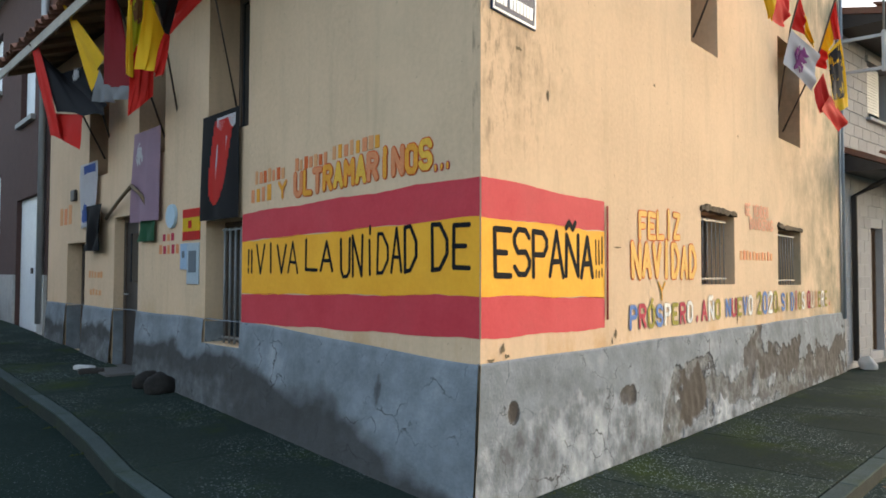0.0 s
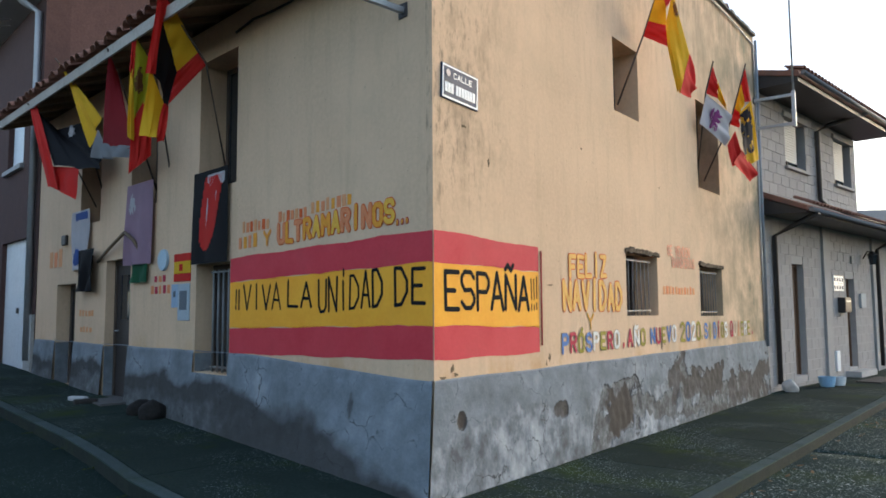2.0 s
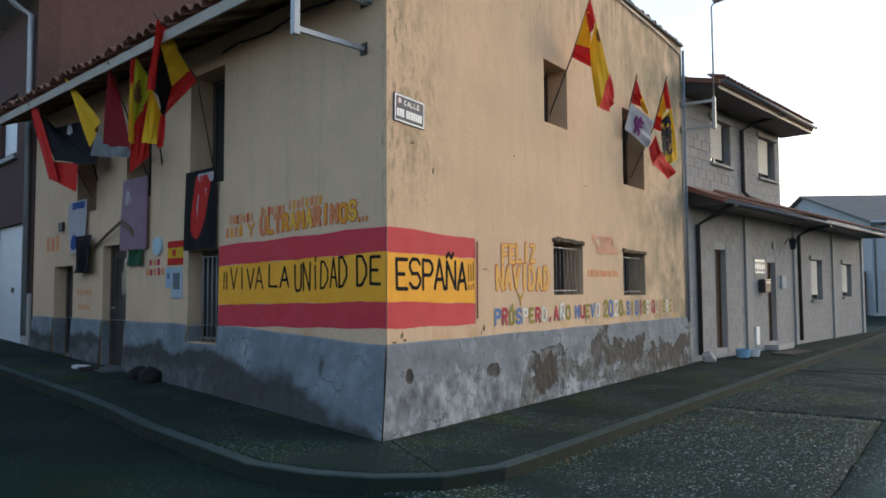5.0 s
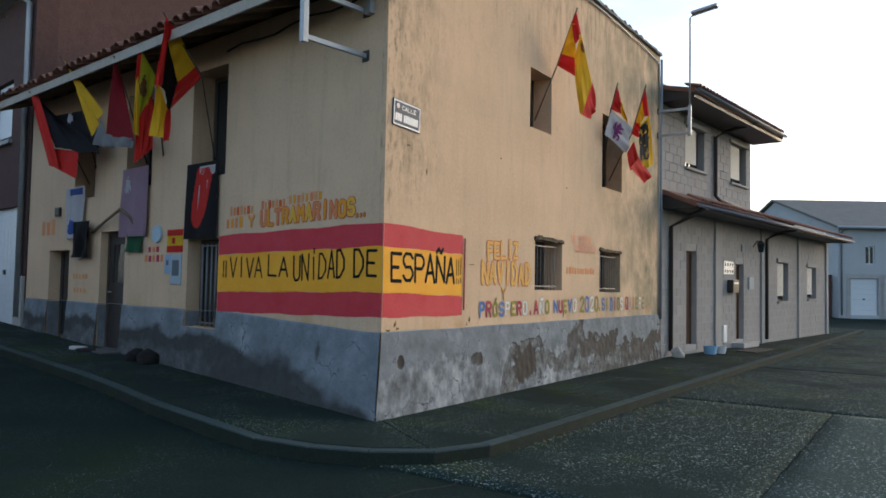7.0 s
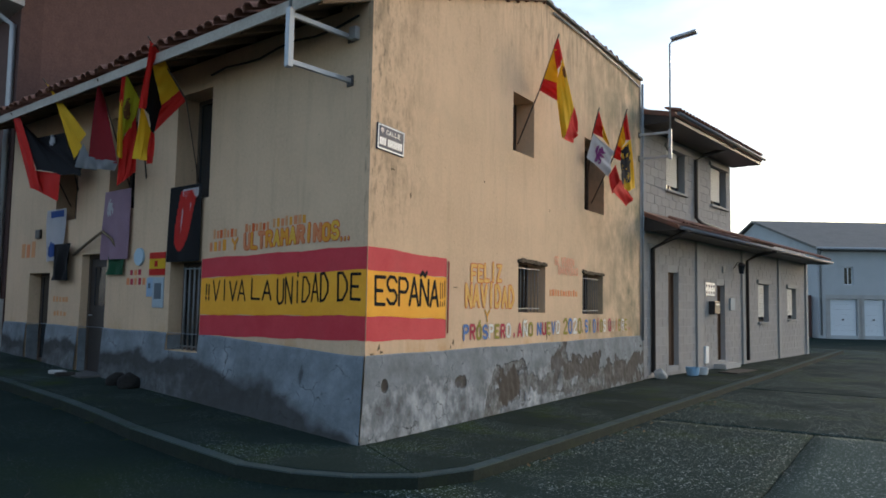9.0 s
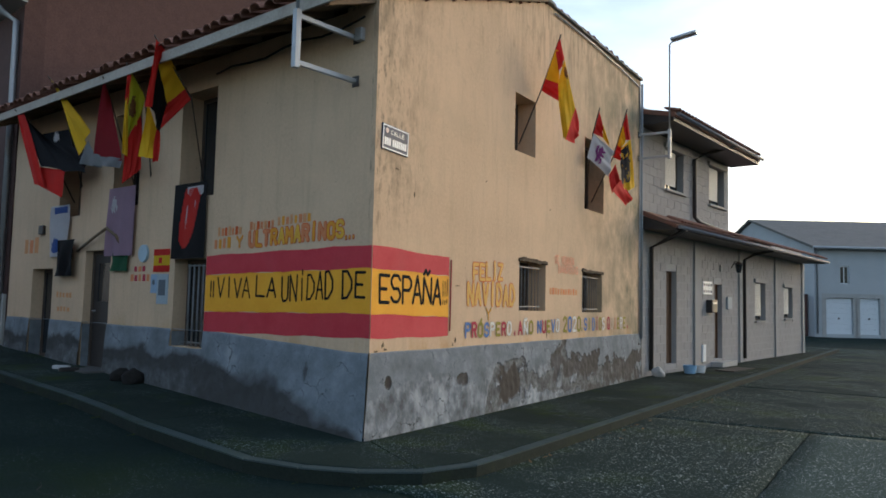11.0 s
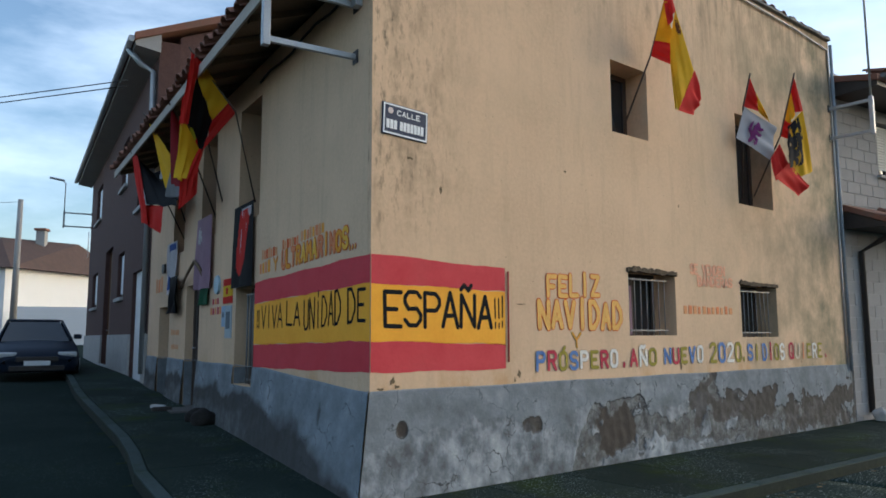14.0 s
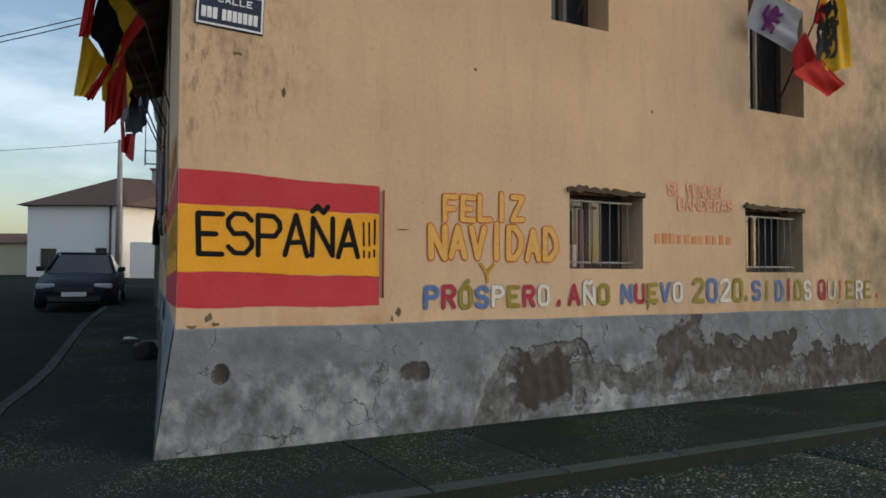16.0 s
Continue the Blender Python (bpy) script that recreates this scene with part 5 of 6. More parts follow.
part("badge", bm, C_RED, t)
t = thing("poster", F_LEFT, "pale blue and grey poster fixed to the wall", "poster")
for x0, x1, z0, z1, m in ((-4.28, -3.99, 1.30, 1.72, paint("poster_grey", (0.36, 0.42, 0.46))), (-4.45, -4.28, 1.45, 1.72, paint("poster_blue", (0.30, 0.40, 0.52)))):
    bm = bmesh.new()
    bevelled(bm, x0, x1, -0.012, 0.0, z0, z1, 0.002)
    sheet_ob = part("sheet", bm, m, t)
    bm = bmesh.new()
    bevelled(bm, x0 + 0.05, x1 - 0.06, -0.016, -0.011, z0 + 0.12, z1 - 0.08, 0.001)
    part("print", bm, paint("poster_print", (0.12, 0.14, 0.16)), sheet_ob)
bm = bmesh.new()
bmesh.ops.create_cone(bm, cap_ends=True, segments=24, radius1=0.13, radius2=0.125, depth=0.03, matrix=pose(-4.68, -0.02, 2.02, 90, 0, 0))
solid("round_plaque", bm, paint("plaque_blue", (0.40, 0.52, 0.60)), F_LEFT, "round pale blue plaque on the wall", "plaque")
bm = bmesh.new()
bevelled(bm, -8.35, -8.15, -0.05, 0.0, 2.44, 2.6, 0.02)
solid("wall_light", bm, M_DARKMETAL, F_LEFT, "small dark wall light", "wall light")
# pieces of cloth hanging inside the near upper window
for z0, m in ((3.62, C_DRED), (3.38, C_WHT), (3.16, C_DRED)):
    bm = bmesh.new()
    bevelled(bm, -3.3, -3.02, 0.24, 0.25, z0, z0 + 0.22, 0.002)
    solid("pennant", bm, m, F_LEFT, "small red and white pennant hung inside the window", "pennant")
# bright things behind the bars of the lower window
for x, w, z0, z1, m in ((3.54, 0.09, 1.36, 1.72, C_RED), (3.70, 0.06, 1.37, 1.55, C_WHT), (3.80, 0.05, 1.36, 1.9, C_PINK)):
    bm = bmesh.new()
    bevelled(bm, x, x + w, 0.22, 0.26, z0 - 0.04, z1, 0.012)
    solid("cloth_roll", bm, m, F_RIGHT, "coloured rolled cloth standing behind the window bars", "cloth")
# folded awning arms over the entrance
aw = thing("awning_frame", F_LEFT, "folded wooden awning frame over the entrance", "awning")
for p in ([(-6.8, -0.03, 2.11), (-6.2, -0.08, 2.28), (-5.68, -0.10, 2.43)], [(-5.68, -0.10, 2.43), (-5.4, -0.09, 2.3), (-5.26, -0.04, 2.12)]):
    bm = bmesh.new()
    tube(bm, p, 0.022, 8)
    part("arm", bm, M_OLDWOOD, aw)
# items along the foot of the left front
M_DARKSTONE = surface("dark_stone", (0.014, 0.013, 0.012), (0.028, 0.026, 0.024), 6, 0.95, 0.5, 30)


def stone(place, sx, sy, sz, seed, name="boulder", material=None, label="dark rounded stone at the foot of the wall"):
    bm = bmesh.new()
    bmesh.ops.create_icosphere(bm, subdivisions=3, radius=1)
    for v in bm.verts:
        k = 1 + 0.22 * noise.noise(v.co * 1.6 + Vector((seed, 0, 0))) + 0.06 * noise.noise(v.co * 5)
        v.co = Vector((v.co.x * sx * k, v.co.y * sy * k, max(-0.55, v.co.z) * sz * k))
    for f in bm.faces:
        f.smooth = True
    return solid(name, bm, material or M_DARKSTONE, place, label, "stone")


for i, (x, s) in enumerate(((-4.8, 0.15), (-4.45, 0.17))):
    p = F_LEFT @ Vector((x, -0.2, 0))
    stone(Matrix.Translation((p.x, p.y, road_z(p.x - 1.5, p.y) + 0.115 + 0.5 * s)), s, 0.11, s * 0.8, i)
p = F_LEFT @ Vector((-6.1, -0.3, 0))
for i, dx in enumerate((-0.12, 0.14)):
    bm = bmesh.new()
    bevelled(bm, -0.05, 0.05, -0.14, 0.14, 0, 0.075, 0.03)
    q = F_LEFT @ Vector((-6.1 + dx, -0.42, 0))
    solid("shoe", bm, M_DARKIN if i else surface("pale_canvas", (0.4, 0.4, 0.4), (0.5, 0.5, 0.5), 8, 0.8, 0.1, 50), Matrix.Translation((q.x, q.y, road_z(q.x - 1.2, q.y) + 0.118)) @ Matrix.Rotation(0.3 + i, 4, "Z"), "worn shoe lying beside the dark doorway", "shoe")
bm = bmesh.new()
bevelled(bm, -6.65, -5.6, -0.36, 0.30, 0.05, 0.27, 0.015)
part("step", bm, surface("dark_step", (0.07, 0.068, 0.064), (0.12, 0.115, 0.11), 4, 0.9, 0.3, 40), house, "dark worn stone doorstep").matrix_local = F_LEFT


# ---- grey block house ----
M_GUTTER = surface("dull_zinc", (0.13, 0.13, 0.135), (0.20, 0.20, 0.205), 6.0, 0.75, 0.05, 60)
block_house = thing("block_house", F_BLOCK, "grey concrete block house with tiled eaves", "house")
B_HOLES = [(1.03, 1.62, 0.12, 2.24), (4.18, 4.76, 0.1, 2.04), (7.63, 8.68, 1.07, 2.2), (10.74, 11.8, 1.13, 2.15)]
U_HOLES = [(0.96, 2.05, 4.12, 5.06), (3.8, 4.95, 4.1, 5.1)]
bm = bmesh.new()
holed(bm, -0.3, 13.2, -0.4, 3.45, 0.012, 0.4, B_HOLES)
part("wall", bm, M_MORTAR, block_house)
bm = bmesh.new()
holed(bm, -0.3, 5.3, 3.45, 5.75, 0.012, 0.4, U_HOLES)
part("wall", bm, M_MORTAR, block_house)
for args in ((5.0, 5.3, 0.4, 7.0, 3.45, 5.75), (12.9, 13.2, 0.4, 7.0, -0.4, 3.45), (-0.3, 13.2, 7.0, 7.3, -0.4, 3.45), (-0.3, 0, 0.4, 7, -0.4, 5.75), (-0.3, 5.3, 7.0, 7.3, 3.45, 5.75)):
    bm = bmesh.new()
    box(bm, *args)
    part("wall", bm, M_RENDER, block_house)
bm = bmesh.new()
prism(bm, [(-0.78, 3.06), (-0.78, 3.14), (7.3, 4.6), (7.3, 4.5)], "x", 5.32, 13.2)
part("roof", bm, M_TILE, block_house)
bm = bmesh.new()
prism(bm, [(-0.78, 3.06), (-0.78, 3.14), (0.0, 3.48), (0.0, 3.38)], "x", -0.35, 5.32)
part("roof", bm, M_TILE, block_house, "red tiled lean-to roof over the ground floor")
bm = bmesh.new()
prism(bm, [(-0.78, 5.38), (-0.78, 5.48), (3.5, 6.5), (8.1, 5.45), (8.1, 5.35), (3.5, 6.38)], "x", -0.45, 5.5)
part("roof", bm, M_TILE, block_house)
bm = bmesh.new()
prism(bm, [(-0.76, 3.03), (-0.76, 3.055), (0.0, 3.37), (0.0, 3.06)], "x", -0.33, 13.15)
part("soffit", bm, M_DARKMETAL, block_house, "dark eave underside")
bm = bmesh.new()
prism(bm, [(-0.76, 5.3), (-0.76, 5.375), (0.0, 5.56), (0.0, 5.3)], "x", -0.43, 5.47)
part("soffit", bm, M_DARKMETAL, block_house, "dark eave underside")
# eave tiles, one by one along both gutters
EDGE_TILE = tile_mesh(0.34, 0.075, 0.065)
for z, y, xa, xb, sl in ((3.17, -0.84, -0.3, 13.15, 24), (5.52, -0.84, -0.4, 5.45, 15)):
    k = int((xb - xa) / 0.18)
    for i in range(k):
        ob = new("tile", EDGE_TILE)
        ob.parent = block_house
        ob.matrix_local = pose(xa + 0.09 + i * 0.18, y, z, sl, 0, 0)
for z, y, xa, xb in ((3.08, -0.84, -0.32, 13.2), (5.44, -0.85, -0.42, 5.5)):
    bm = bmesh.new()
    tube(bm, [(xa, y, z), (xb, y, z)], 0.04, 10)
    part("gutter", bm, M_GUTTER, block_house, "grey metal gutter")
for pts in ([(0.02, -0.85, 3.05), (0.1, -0.35, 2.85), (0.1, -0.05, 2.7), (0.1, -0.05, 0.05)], [(6.5, -0.85, 3.05), (6.52, -0.3, 2.95), (6.5, -0.05, 2.8), (6.5, -0.05, 0.02)],
            [(3.2, -0.85, 5.4), (2.85, -0.2, 5.2), (2.65, -0.05, 5.05), (2.65, -0.05, 3.62), (2.75, -0.12, 3.52), (4.5, -0.2, 3.42), (5.3, -0.3, 3.36), (6.5, -0.75, 3.2)]):
    bm = bmesh.new()
    tube(bm, pts, 0.045, 10)
    part("downpipe", bm, M_DARKMETAL, block_house, "dark brown downpipe")
for x, w in ((2.68, 0.36), (9.62, 0.22), (6.1, 0.2), (12.95, 0.25)):
    bm = bmesh.new()
    bevelled(bm, x, x + w, -0.05, 0.012, -0.35, 3.1, 0.008)
    part("pilaster", bm, M_RENDER, block_house)


def simple_door(parent, hole, label, material=M_WOOD):
    x0, x1, z0, z1 = hole
    dr = new("door")
    dr.parent = parent
    dr["label"] = label
    bm = bmesh.new()
    holed(bm, x0, x1, z0, z1, 0.12, 0.2, [(x0 + 0.05, x1 - 0.05, z0, z1 - 0.05)])
    part("frame", bm, material, dr)
    bm = bmesh.new()
    bevelled(bm, x0 + 0.05, x1 - 0.05, 0.15, 0.19, z0, z1 - 0.05, 0.005)
    for i in range(3):
        bevelled(bm, x0 + 0.13, x1 - 0.13, 0.142, 0.152, z0 + 0.15 + i * 0.62, z0 + 0.62 + i * 0.62, 0.004)
    leaf = part("leaf", bm, material, dr)
    bm = bmesh.new()
    tube(bm, [(x0 + 0.11, 0.14, z0 + 0.98), (x0 + 0.11, 0.10, z0 + 0.98), (x0 + 0.2, 0.10, z0 + 0.98)], 0.01, 8)
    part("handle", bm, M_STEEL, leaf)
    return dr


simple_door(block_house, B_HOLES[0], "tall brown wooden door")
simple_door(block_house, B_HOLES[1], "brown wooden front door")
M_BLIND = surface("pale_blind", (0.52, 0.50, 0.45), (0.60, 0.58, 0.53), 4, 0.7, 0.05, 40)
for h, shut in zip(B_HOLES[2:] + U_HOLES, (0.96, 0.96, 0.96, 0.96)):
    w = window(Matrix.Identity(4), h, block_house, depth=0.16)
    x0, x1, z0, z1 = h
    for i in range(int((z1 - z0 - 0.1) * shut / 0.05)):
        bm = bmesh.new()
        bevelled(bm, x0 + 0.05, x0 + (x1 - x0) * 0.62, 0.03, 0.05, z1 - 0.08 - i * 0.05, z1 - 0.035 - i * 0.05, 0.004)
        part("slat", bm, M_BLIND, w)
    bm = bmesh.new()
    bevelled(bm, x0 - 0.07, x1 + 0.07, -0.07, 0.14, z0 - 0.06, z0 - 0.002, 0.008)
    part("sill", bm, M_RENDER, w)
    bm = bmesh.new()
    bevelled(bm, x0 - 0.1, x1 + 0.1, -0.05, 0.012, z1 + 0.002, z1 + 0.11, 0.008)
    part("lintel", bm, M_RENDER, w)
bm = bmesh.new()
bevelled(bm, 3.9, 5.05, -0.3, 0.1, -0.15, 0.045, 0.012)
part("step", bm, M_GREYSTONE, block_house, "pale stone doorstep")

# things at the block house
bm = bmesh.new()
bevelled(bm, 3.55, 3.95, -0.16, 0.0, 1.3, 1.62, 0.02)
box_ob = thing("mailbox", F_BLOCK, "dark metal mailbox on the wall", "mailbox")
part("body", bm, M_DARKMETAL, box_ob)
bm = bmesh.new()
bevelled(bm, 3.6, 3.9, -0.168, -0.16, 1.52, 1.56, 0.002)
part("slot", bm, M_STEEL, box_ob)
bm = bmesh.new()
bevelled(bm, 5.07, 5.42, -0.05, 0.0, 1.4, 1.72, 0.01)
solid("meter_box", bm, paint("meter_grey", (0.42, 0.44, 0.45)), F_BLOCK, "pale grey meter box on the wall", "meter box")
plaque = thing("tile_plaque", F_BLOCK, "white tiled name plaque with dark bars", "plaque")
for i in range(4):
    for j in range(2):
        bm = bmesh.new()
        bevelled(bm, 3.32 + i * 0.165, 3.48 + i * 0.165, -0.015, 0.0, 1.76 + j * 0.165, 1.92 + j * 0.165, 0.003)
        tl = part("tile", bm, M_ENAMEL, plaque)
        bm = bmesh.new()
        bevelled(bm, 3.36 + i * 0.165, 3.44 + i * 0.165, -0.018, -0.013, 1.80 + j * 0.165, 1.87 + j * 0.165, 0.001)
        part("bar", bm, M_NAVY, tl)
lan = thing("lantern", F_BLOCK @ pose(5.5, -0.2, 2.48), "black iron wall lantern", "lantern")
bm = bmesh.new()
tube(bm, [(0, 0.2, 0.05), (0, 0.1, 0.22), (0, 0, 0.2)], 0.012, 8)
part("bracket", bm, M_DARKMETAL, lan)
bm = bmesh.new()
bmesh.ops.create_cone(bm, cap_ends=True, segments=6, radius1=0.06, radius2=0.10, depth=0.22, matrix=pose(0, 0, 0.02))
part("glass", bm, M_GLASS, lan)
bm = bmesh.new()
bmesh.ops.create_cone(bm, cap_ends=True, segments=6, radius1=0.13, radius2=0.02, depth=0.09, matrix=pose(0, 0, 0.18))
part("cap", bm, M_DARKMETAL, lan)
bm = bmesh.new()
bevelled(bm, 4.55, 4.72, -0.04, 0.0, 2.38, 2.55, 0.02)
solid("alarm_box", bm, M_RENDER, F_BLOCK, "small grey box above the front door", "box")
bm = bmesh.new()
bevelled(bm, 3.2, 3.42, -0.05, -0.0, 0.08, 0.5, 0.01)
solid("gas_cover", bm, M_ENAMEL, F_BLOCK, "white panel at the foot of the wall", "panel")
bm = bmesh.new()
bevelled(bm, 2.75, 4.3, -0.95, -0.5, 0, 0.02, 0.006)
solid("doormat", bm, M_DARKIN, F_BLOCK @ pose(0, 0, -0.065, 0, 0.25, 0), "dark doormat on the pavement", "doormat")
for i, (x, y, s, c) in enumerate(((1.35, -0.42, 0.15, "blue"), (1.75, -0.5, 0.13, "white"))):
    bm = bmesh.new()
    bmesh.ops.create_cone(bm, cap_ends=True, segments=20, radius1=s * 0.8, radius2=s, depth=s * 1.2, matrix=pose(0, 0, s * 0.6))
    bmesh.ops.inset_region(bm, faces=[f for f in bm.faces if f.normal.z > 0.9], thickness=0.012)
    for f in [f for f in bm.faces if f.normal.z > 0.9 and f.calc_center_median().xy.length < 0.01]:
        for v in f.verts:
            v.co.z -= s * 0.8
    bowl = thing("basin", F_BLOCK @ pose(x, y, -0.06), "small %s plastic basin on the pavement" % c, "basin")
    part("bowl", bm, paint("%s_plastic" % c, (0.25, 0.42, 0.6) if i == 0 else (0.6, 0.62, 0.63)), bowl)
bm = bmesh.new()
bmesh.ops.create_icosphere(bm, subdivisions=3, radius=0.13)
for v in bm.verts:
    v.co += v.co.normalized() * 0.05 * noise.noise(v.co * 9)
    v.co.z = max(-0.08, v.co.z)
    if v.co.z > 0.1:
        v.co.x *= 0.7
        v.co.y *= 0.7
solid("rubbish_bag", bm, fabric("white_plastic_bag", (0.6, 0.6, 0.6)), F_BLOCK @ pose(0.0, -0.25, 0.02), "crumpled white plastic bag beside the wall", "bag")


# ---- brick house ----
brick_house = thing("brick_house", F_BRICK, "tall dark red brick house with pale stone plinth", "house")
K_HOLES = [(-2.4, -1.2, 4.15, 5.4), (-5.6, -4.4, 5.15, 6.4), (-12.8, -11.0, 5.2, 6.4), (-5.6, -4.3, 2.3, 3.45), (-13.0, -11.2, 2.3, 3.45), (-8.9, -7.0, 0.55, 3.85), (-2.55, -0.45, 0.4, 2.75)]
bm = bmesh.new()
holed(bm, -15.0, 0.0, -0.2, 7.3, 0.0, 0.4, K_HOLES)
part("wall", bm, M_BRICK, brick_house)
for x0, x1 in ((-0.4, 0.0), (-15.0, -14.6)):
    bm = bmesh.new()
    prism(bm, [(0.4, -0.2), (10.0, -0.2), (10.0, 7.3), (5.0, 9.4), (0.4, 7.45)], "x", x0, x1)
    part("wall", bm, M_BRICK, brick_house)
bm = bmesh.new()
box(bm, -15.0, 0.0, 9.6, 10.0, -0.2, 7.3)
part("wall", bm, M_BRICK, brick_house)
bm = bmesh.new()
prism(bm, [(-0.5, 7.18), (-0.5, 7.32), (5.0, 9.65), (10.6, 7.25), (10.6, 7.1), (5.0, 9.45)], "x", -15.6, 0.2)
part("roof", bm, M_TILE, brick_house)
bm = bmesh.new()
prism(bm, [(-0.48, 7.08), (-0.48, 7.175), (0.0, 7.38), (0.0, 7.0)], "x", -15.5, 0.15)
part("soffit", bm, M_RENDER, brick_house, "pale boxed eave")
bm = bmesh.new()
tube(bm, [(-15.6, -0.56, 7.2), (0.15, -0.56, 7.2)], 0.065, 10)
part("gutter", bm, M_STEEL, brick_house, "pale metal gutter")
bm = bmesh.new()
tube(bm, [(-0.35, -0.56, 7.15), (-0.3, -0.3, 6.85), (-0.2, -0.07, 6.7), (-0.18, -0.07, 0.6)], 0.06, 10)
part("downpipe", bm, M_STEEL, brick_house, "pale metal downpipe")
bm = bmesh.new()
holed(bm, -15.0, -0.001, -0.2, 1.38, -0.05, -0.001, [(-8.9, -7.0, 0.55, 3.85), (-2.55, -0.45, 0.4, 2.75)])
part("plinth", bm, M_GREYSTONE, brick_house, "pale stone plinth")
for h in K_HOLES[:5]:
    w = window(Matrix.Identity(4), h, brick_house, depth=0.14, frame_mat=M_PALEBLUE)
    bm = bmesh.new()
    bevelled(bm, h[0] + 0.03, h[1] - 0.03, 0.09, 0.12, h[2] + 0.12, h[3] - 0.02, 0.01)
    part("shutter", bm, M_PALEBLUE, w, "pale blue-white roller shutter")
    bm = bmesh.new()
    bevelled(bm, h[0] - 0.08, h[1] + 0.08, -0.08, 0.14, h[2] - 0.09, h[2] - 0.002, 0.01)
    part("sill", bm, M_GREYSTONE, w)
simple_door(brick_house, K_HOLES[5], "dark brown double house door")
gd = new("garage_door")
gd.parent = brick_house
gd["label"] = "pale blue-white metal garage door"
x0, x1, z0, z1 = K_HOLES[6]
for i in range(9):
    bm = bmesh.new()
    bevelled(bm, x0 + i * (x1 - x0) / 9 + 0.004, x0 + (i + 1) * (x1 - x0) / 9 - 0.004, 0.08, 0.12, z0, z1, 0.006)
    part("panel", bm, M_PALEBLUE, gd)
bm = bmesh.new()
bevelled(bm, x0 + 1.0, x0 + 1.12, 0.055, 0.08, 1.4, 1.5, 0.006)
part("handle", bm, M_DARKMETAL, gd)

# ---- garage building at the end of the right-hand street ----
# distance haze is put into these two colours: paler wall, greyer roof
M_PALEWALL = surface("pale_cool_render", (0.40, 0.42, 0.43), (0.47, 0.49, 0.50), 1.2, 0.9, 0.1, 30, stain=(0.32, 0.33, 0.33), stain_scale=0.5, stain_amount=0.5)
M_GREYTILE = surface("hazed_grey_tile", (0.13, 0.125, 0.115), (0.19, 0.18, 0.165), 2.0, 0.92, 0.4, 12, stain=(0.10, 0.105, 0.09), stain_scale=0.6, stain_amount=0.6)
GAR = front((44.0, -0.1, 0), -58.2)
garage_house = thing("garage_building", GAR, "pale rendered building with white garage doors and brown roof", "building")
G_HOLES = [(0.7, 2.35, 0.0, 2.2), (2.75, 4.0, 0.0, 2.2), (1.6, 2.15, 3.05, 4.15), (5.0, 6.4, 0.0, 2.2), (5.3, 5.9, 3.05, 4.15)]
bm = bmesh.new()
holed(bm, 0.0, 30.0, -0.5, 5.2, 0.0, 0.4, G_HOLES)
part("wall", bm, M_PALEWALL, garage_house)
bm = bmesh.new()
prism(bm, [(0.4, -0.5), (18.0, -0.5), (18.0, 5.2), (9.0, 7.75), (0.4, 5.3)], "x", 0.0, 0.4)
part("wall", bm, M_PALEWALL, garage_house)
bm = bmesh.new()
prism(bm, [(-0.4, 5.15), (-0.4, 5.3), (9.0, 7.95), (18.4, 5.3), (18.4, 5.15), (9.0, 7.8)], "x", -0.25, 30.0)
part("roof", bm, M_GREYTILE, garage_house)
bm = bmesh.new()
tube(bm, [(-0.25, -0.45, 5.22), (30, -0.45, 5.22)], 0.08, 8)
part("gutter", bm, M_STEEL, garage_house)
bm = bmesh.new()
tube(bm, [(0.15, -0.45, 5.2), (0.15, -0.08, 4.9), (0.15, -0.08, 0)], 0.06, 8)
part("downpipe", bm, M_STEEL, garage_house)
for h in G_HOLES:
    if h[2] < 1:
        gdo = new("garage_door")
        gdo.parent = garage_house
        gdo["label"] = "white panelled garage door"
        for i in range(7):
            bm = bmesh.new()
            bevelled(bm, h[0] + 0.03, h[1] - 0.03, 0.12, 0.16, h[2] + i * 0.312, h[2] + 0.308 + i * 0.312, 0.008)
            part("panel", bm, M_PALEBLUE, gdo)
        bm = bmesh.new()
        box(bm, h[0] - 0.1, h[1] + 0.1, 0.41, 0.45, -0.4, h[3] + 0.1)
        part("backing", bm, M_DARKIN, gdo)
        bm = bmesh.new()
        bevelled(bm, (h[0] + h[1]) / 2 - 0.06, (h[0] + h[1]) / 2 + 0.06, 0.09, 0.12, 0.9, 1.0, 0.01)
        part("handle", bm, M_DARKMETAL, gdo)
        bm = bmesh.new()
        holed(bm, h[0] - 0.25, h[1] + 0.25, -0.3, h[3] + 0.25, -0.03, -0.001, [(h[0], h[1], -0.3, h[3])])
        part("surround", bm, M_GREYSTONE, garage_house)
    else:
        window(Matrix.Identity(4), h, garage_house, depth=0.1, frame_mat=M_PALEBLUE)
bm = bmesh.new()
bevelled(bm, -6.0, -0.1, 0.6, 0.85, -0.5, 2.4, 0.02)
solid("garden_wall", bm, M_BRICK, GAR, "short reddish brick garden wall", "wall")

# ---- white house, pole and wires at the end of the left-hand street ----
WH = front((4.6, 44.8, 0.62), -30)
white_house = thing("white_house", WH, "white rendered house with a hipped brown tile roof", "house")
W_HOLES = [(-5.2, -4.15, 0.75, 2.1), (-1.75, -1.0, 1.6, 2.15)]
bm = bmesh.new()
holed(bm, -6.0, 0.0, -0.6, 4.85, 0.0, 0.4, W_HOLES)
part("wall", bm, M_WHITE, white_house)
RIGHT = Matrix.Rotation(radians(62), 4, "Z")
bm = bmesh.new()
holed(bm, 0.0, 9.0, -0.6, 4.85, 0.0, 0.4, [])
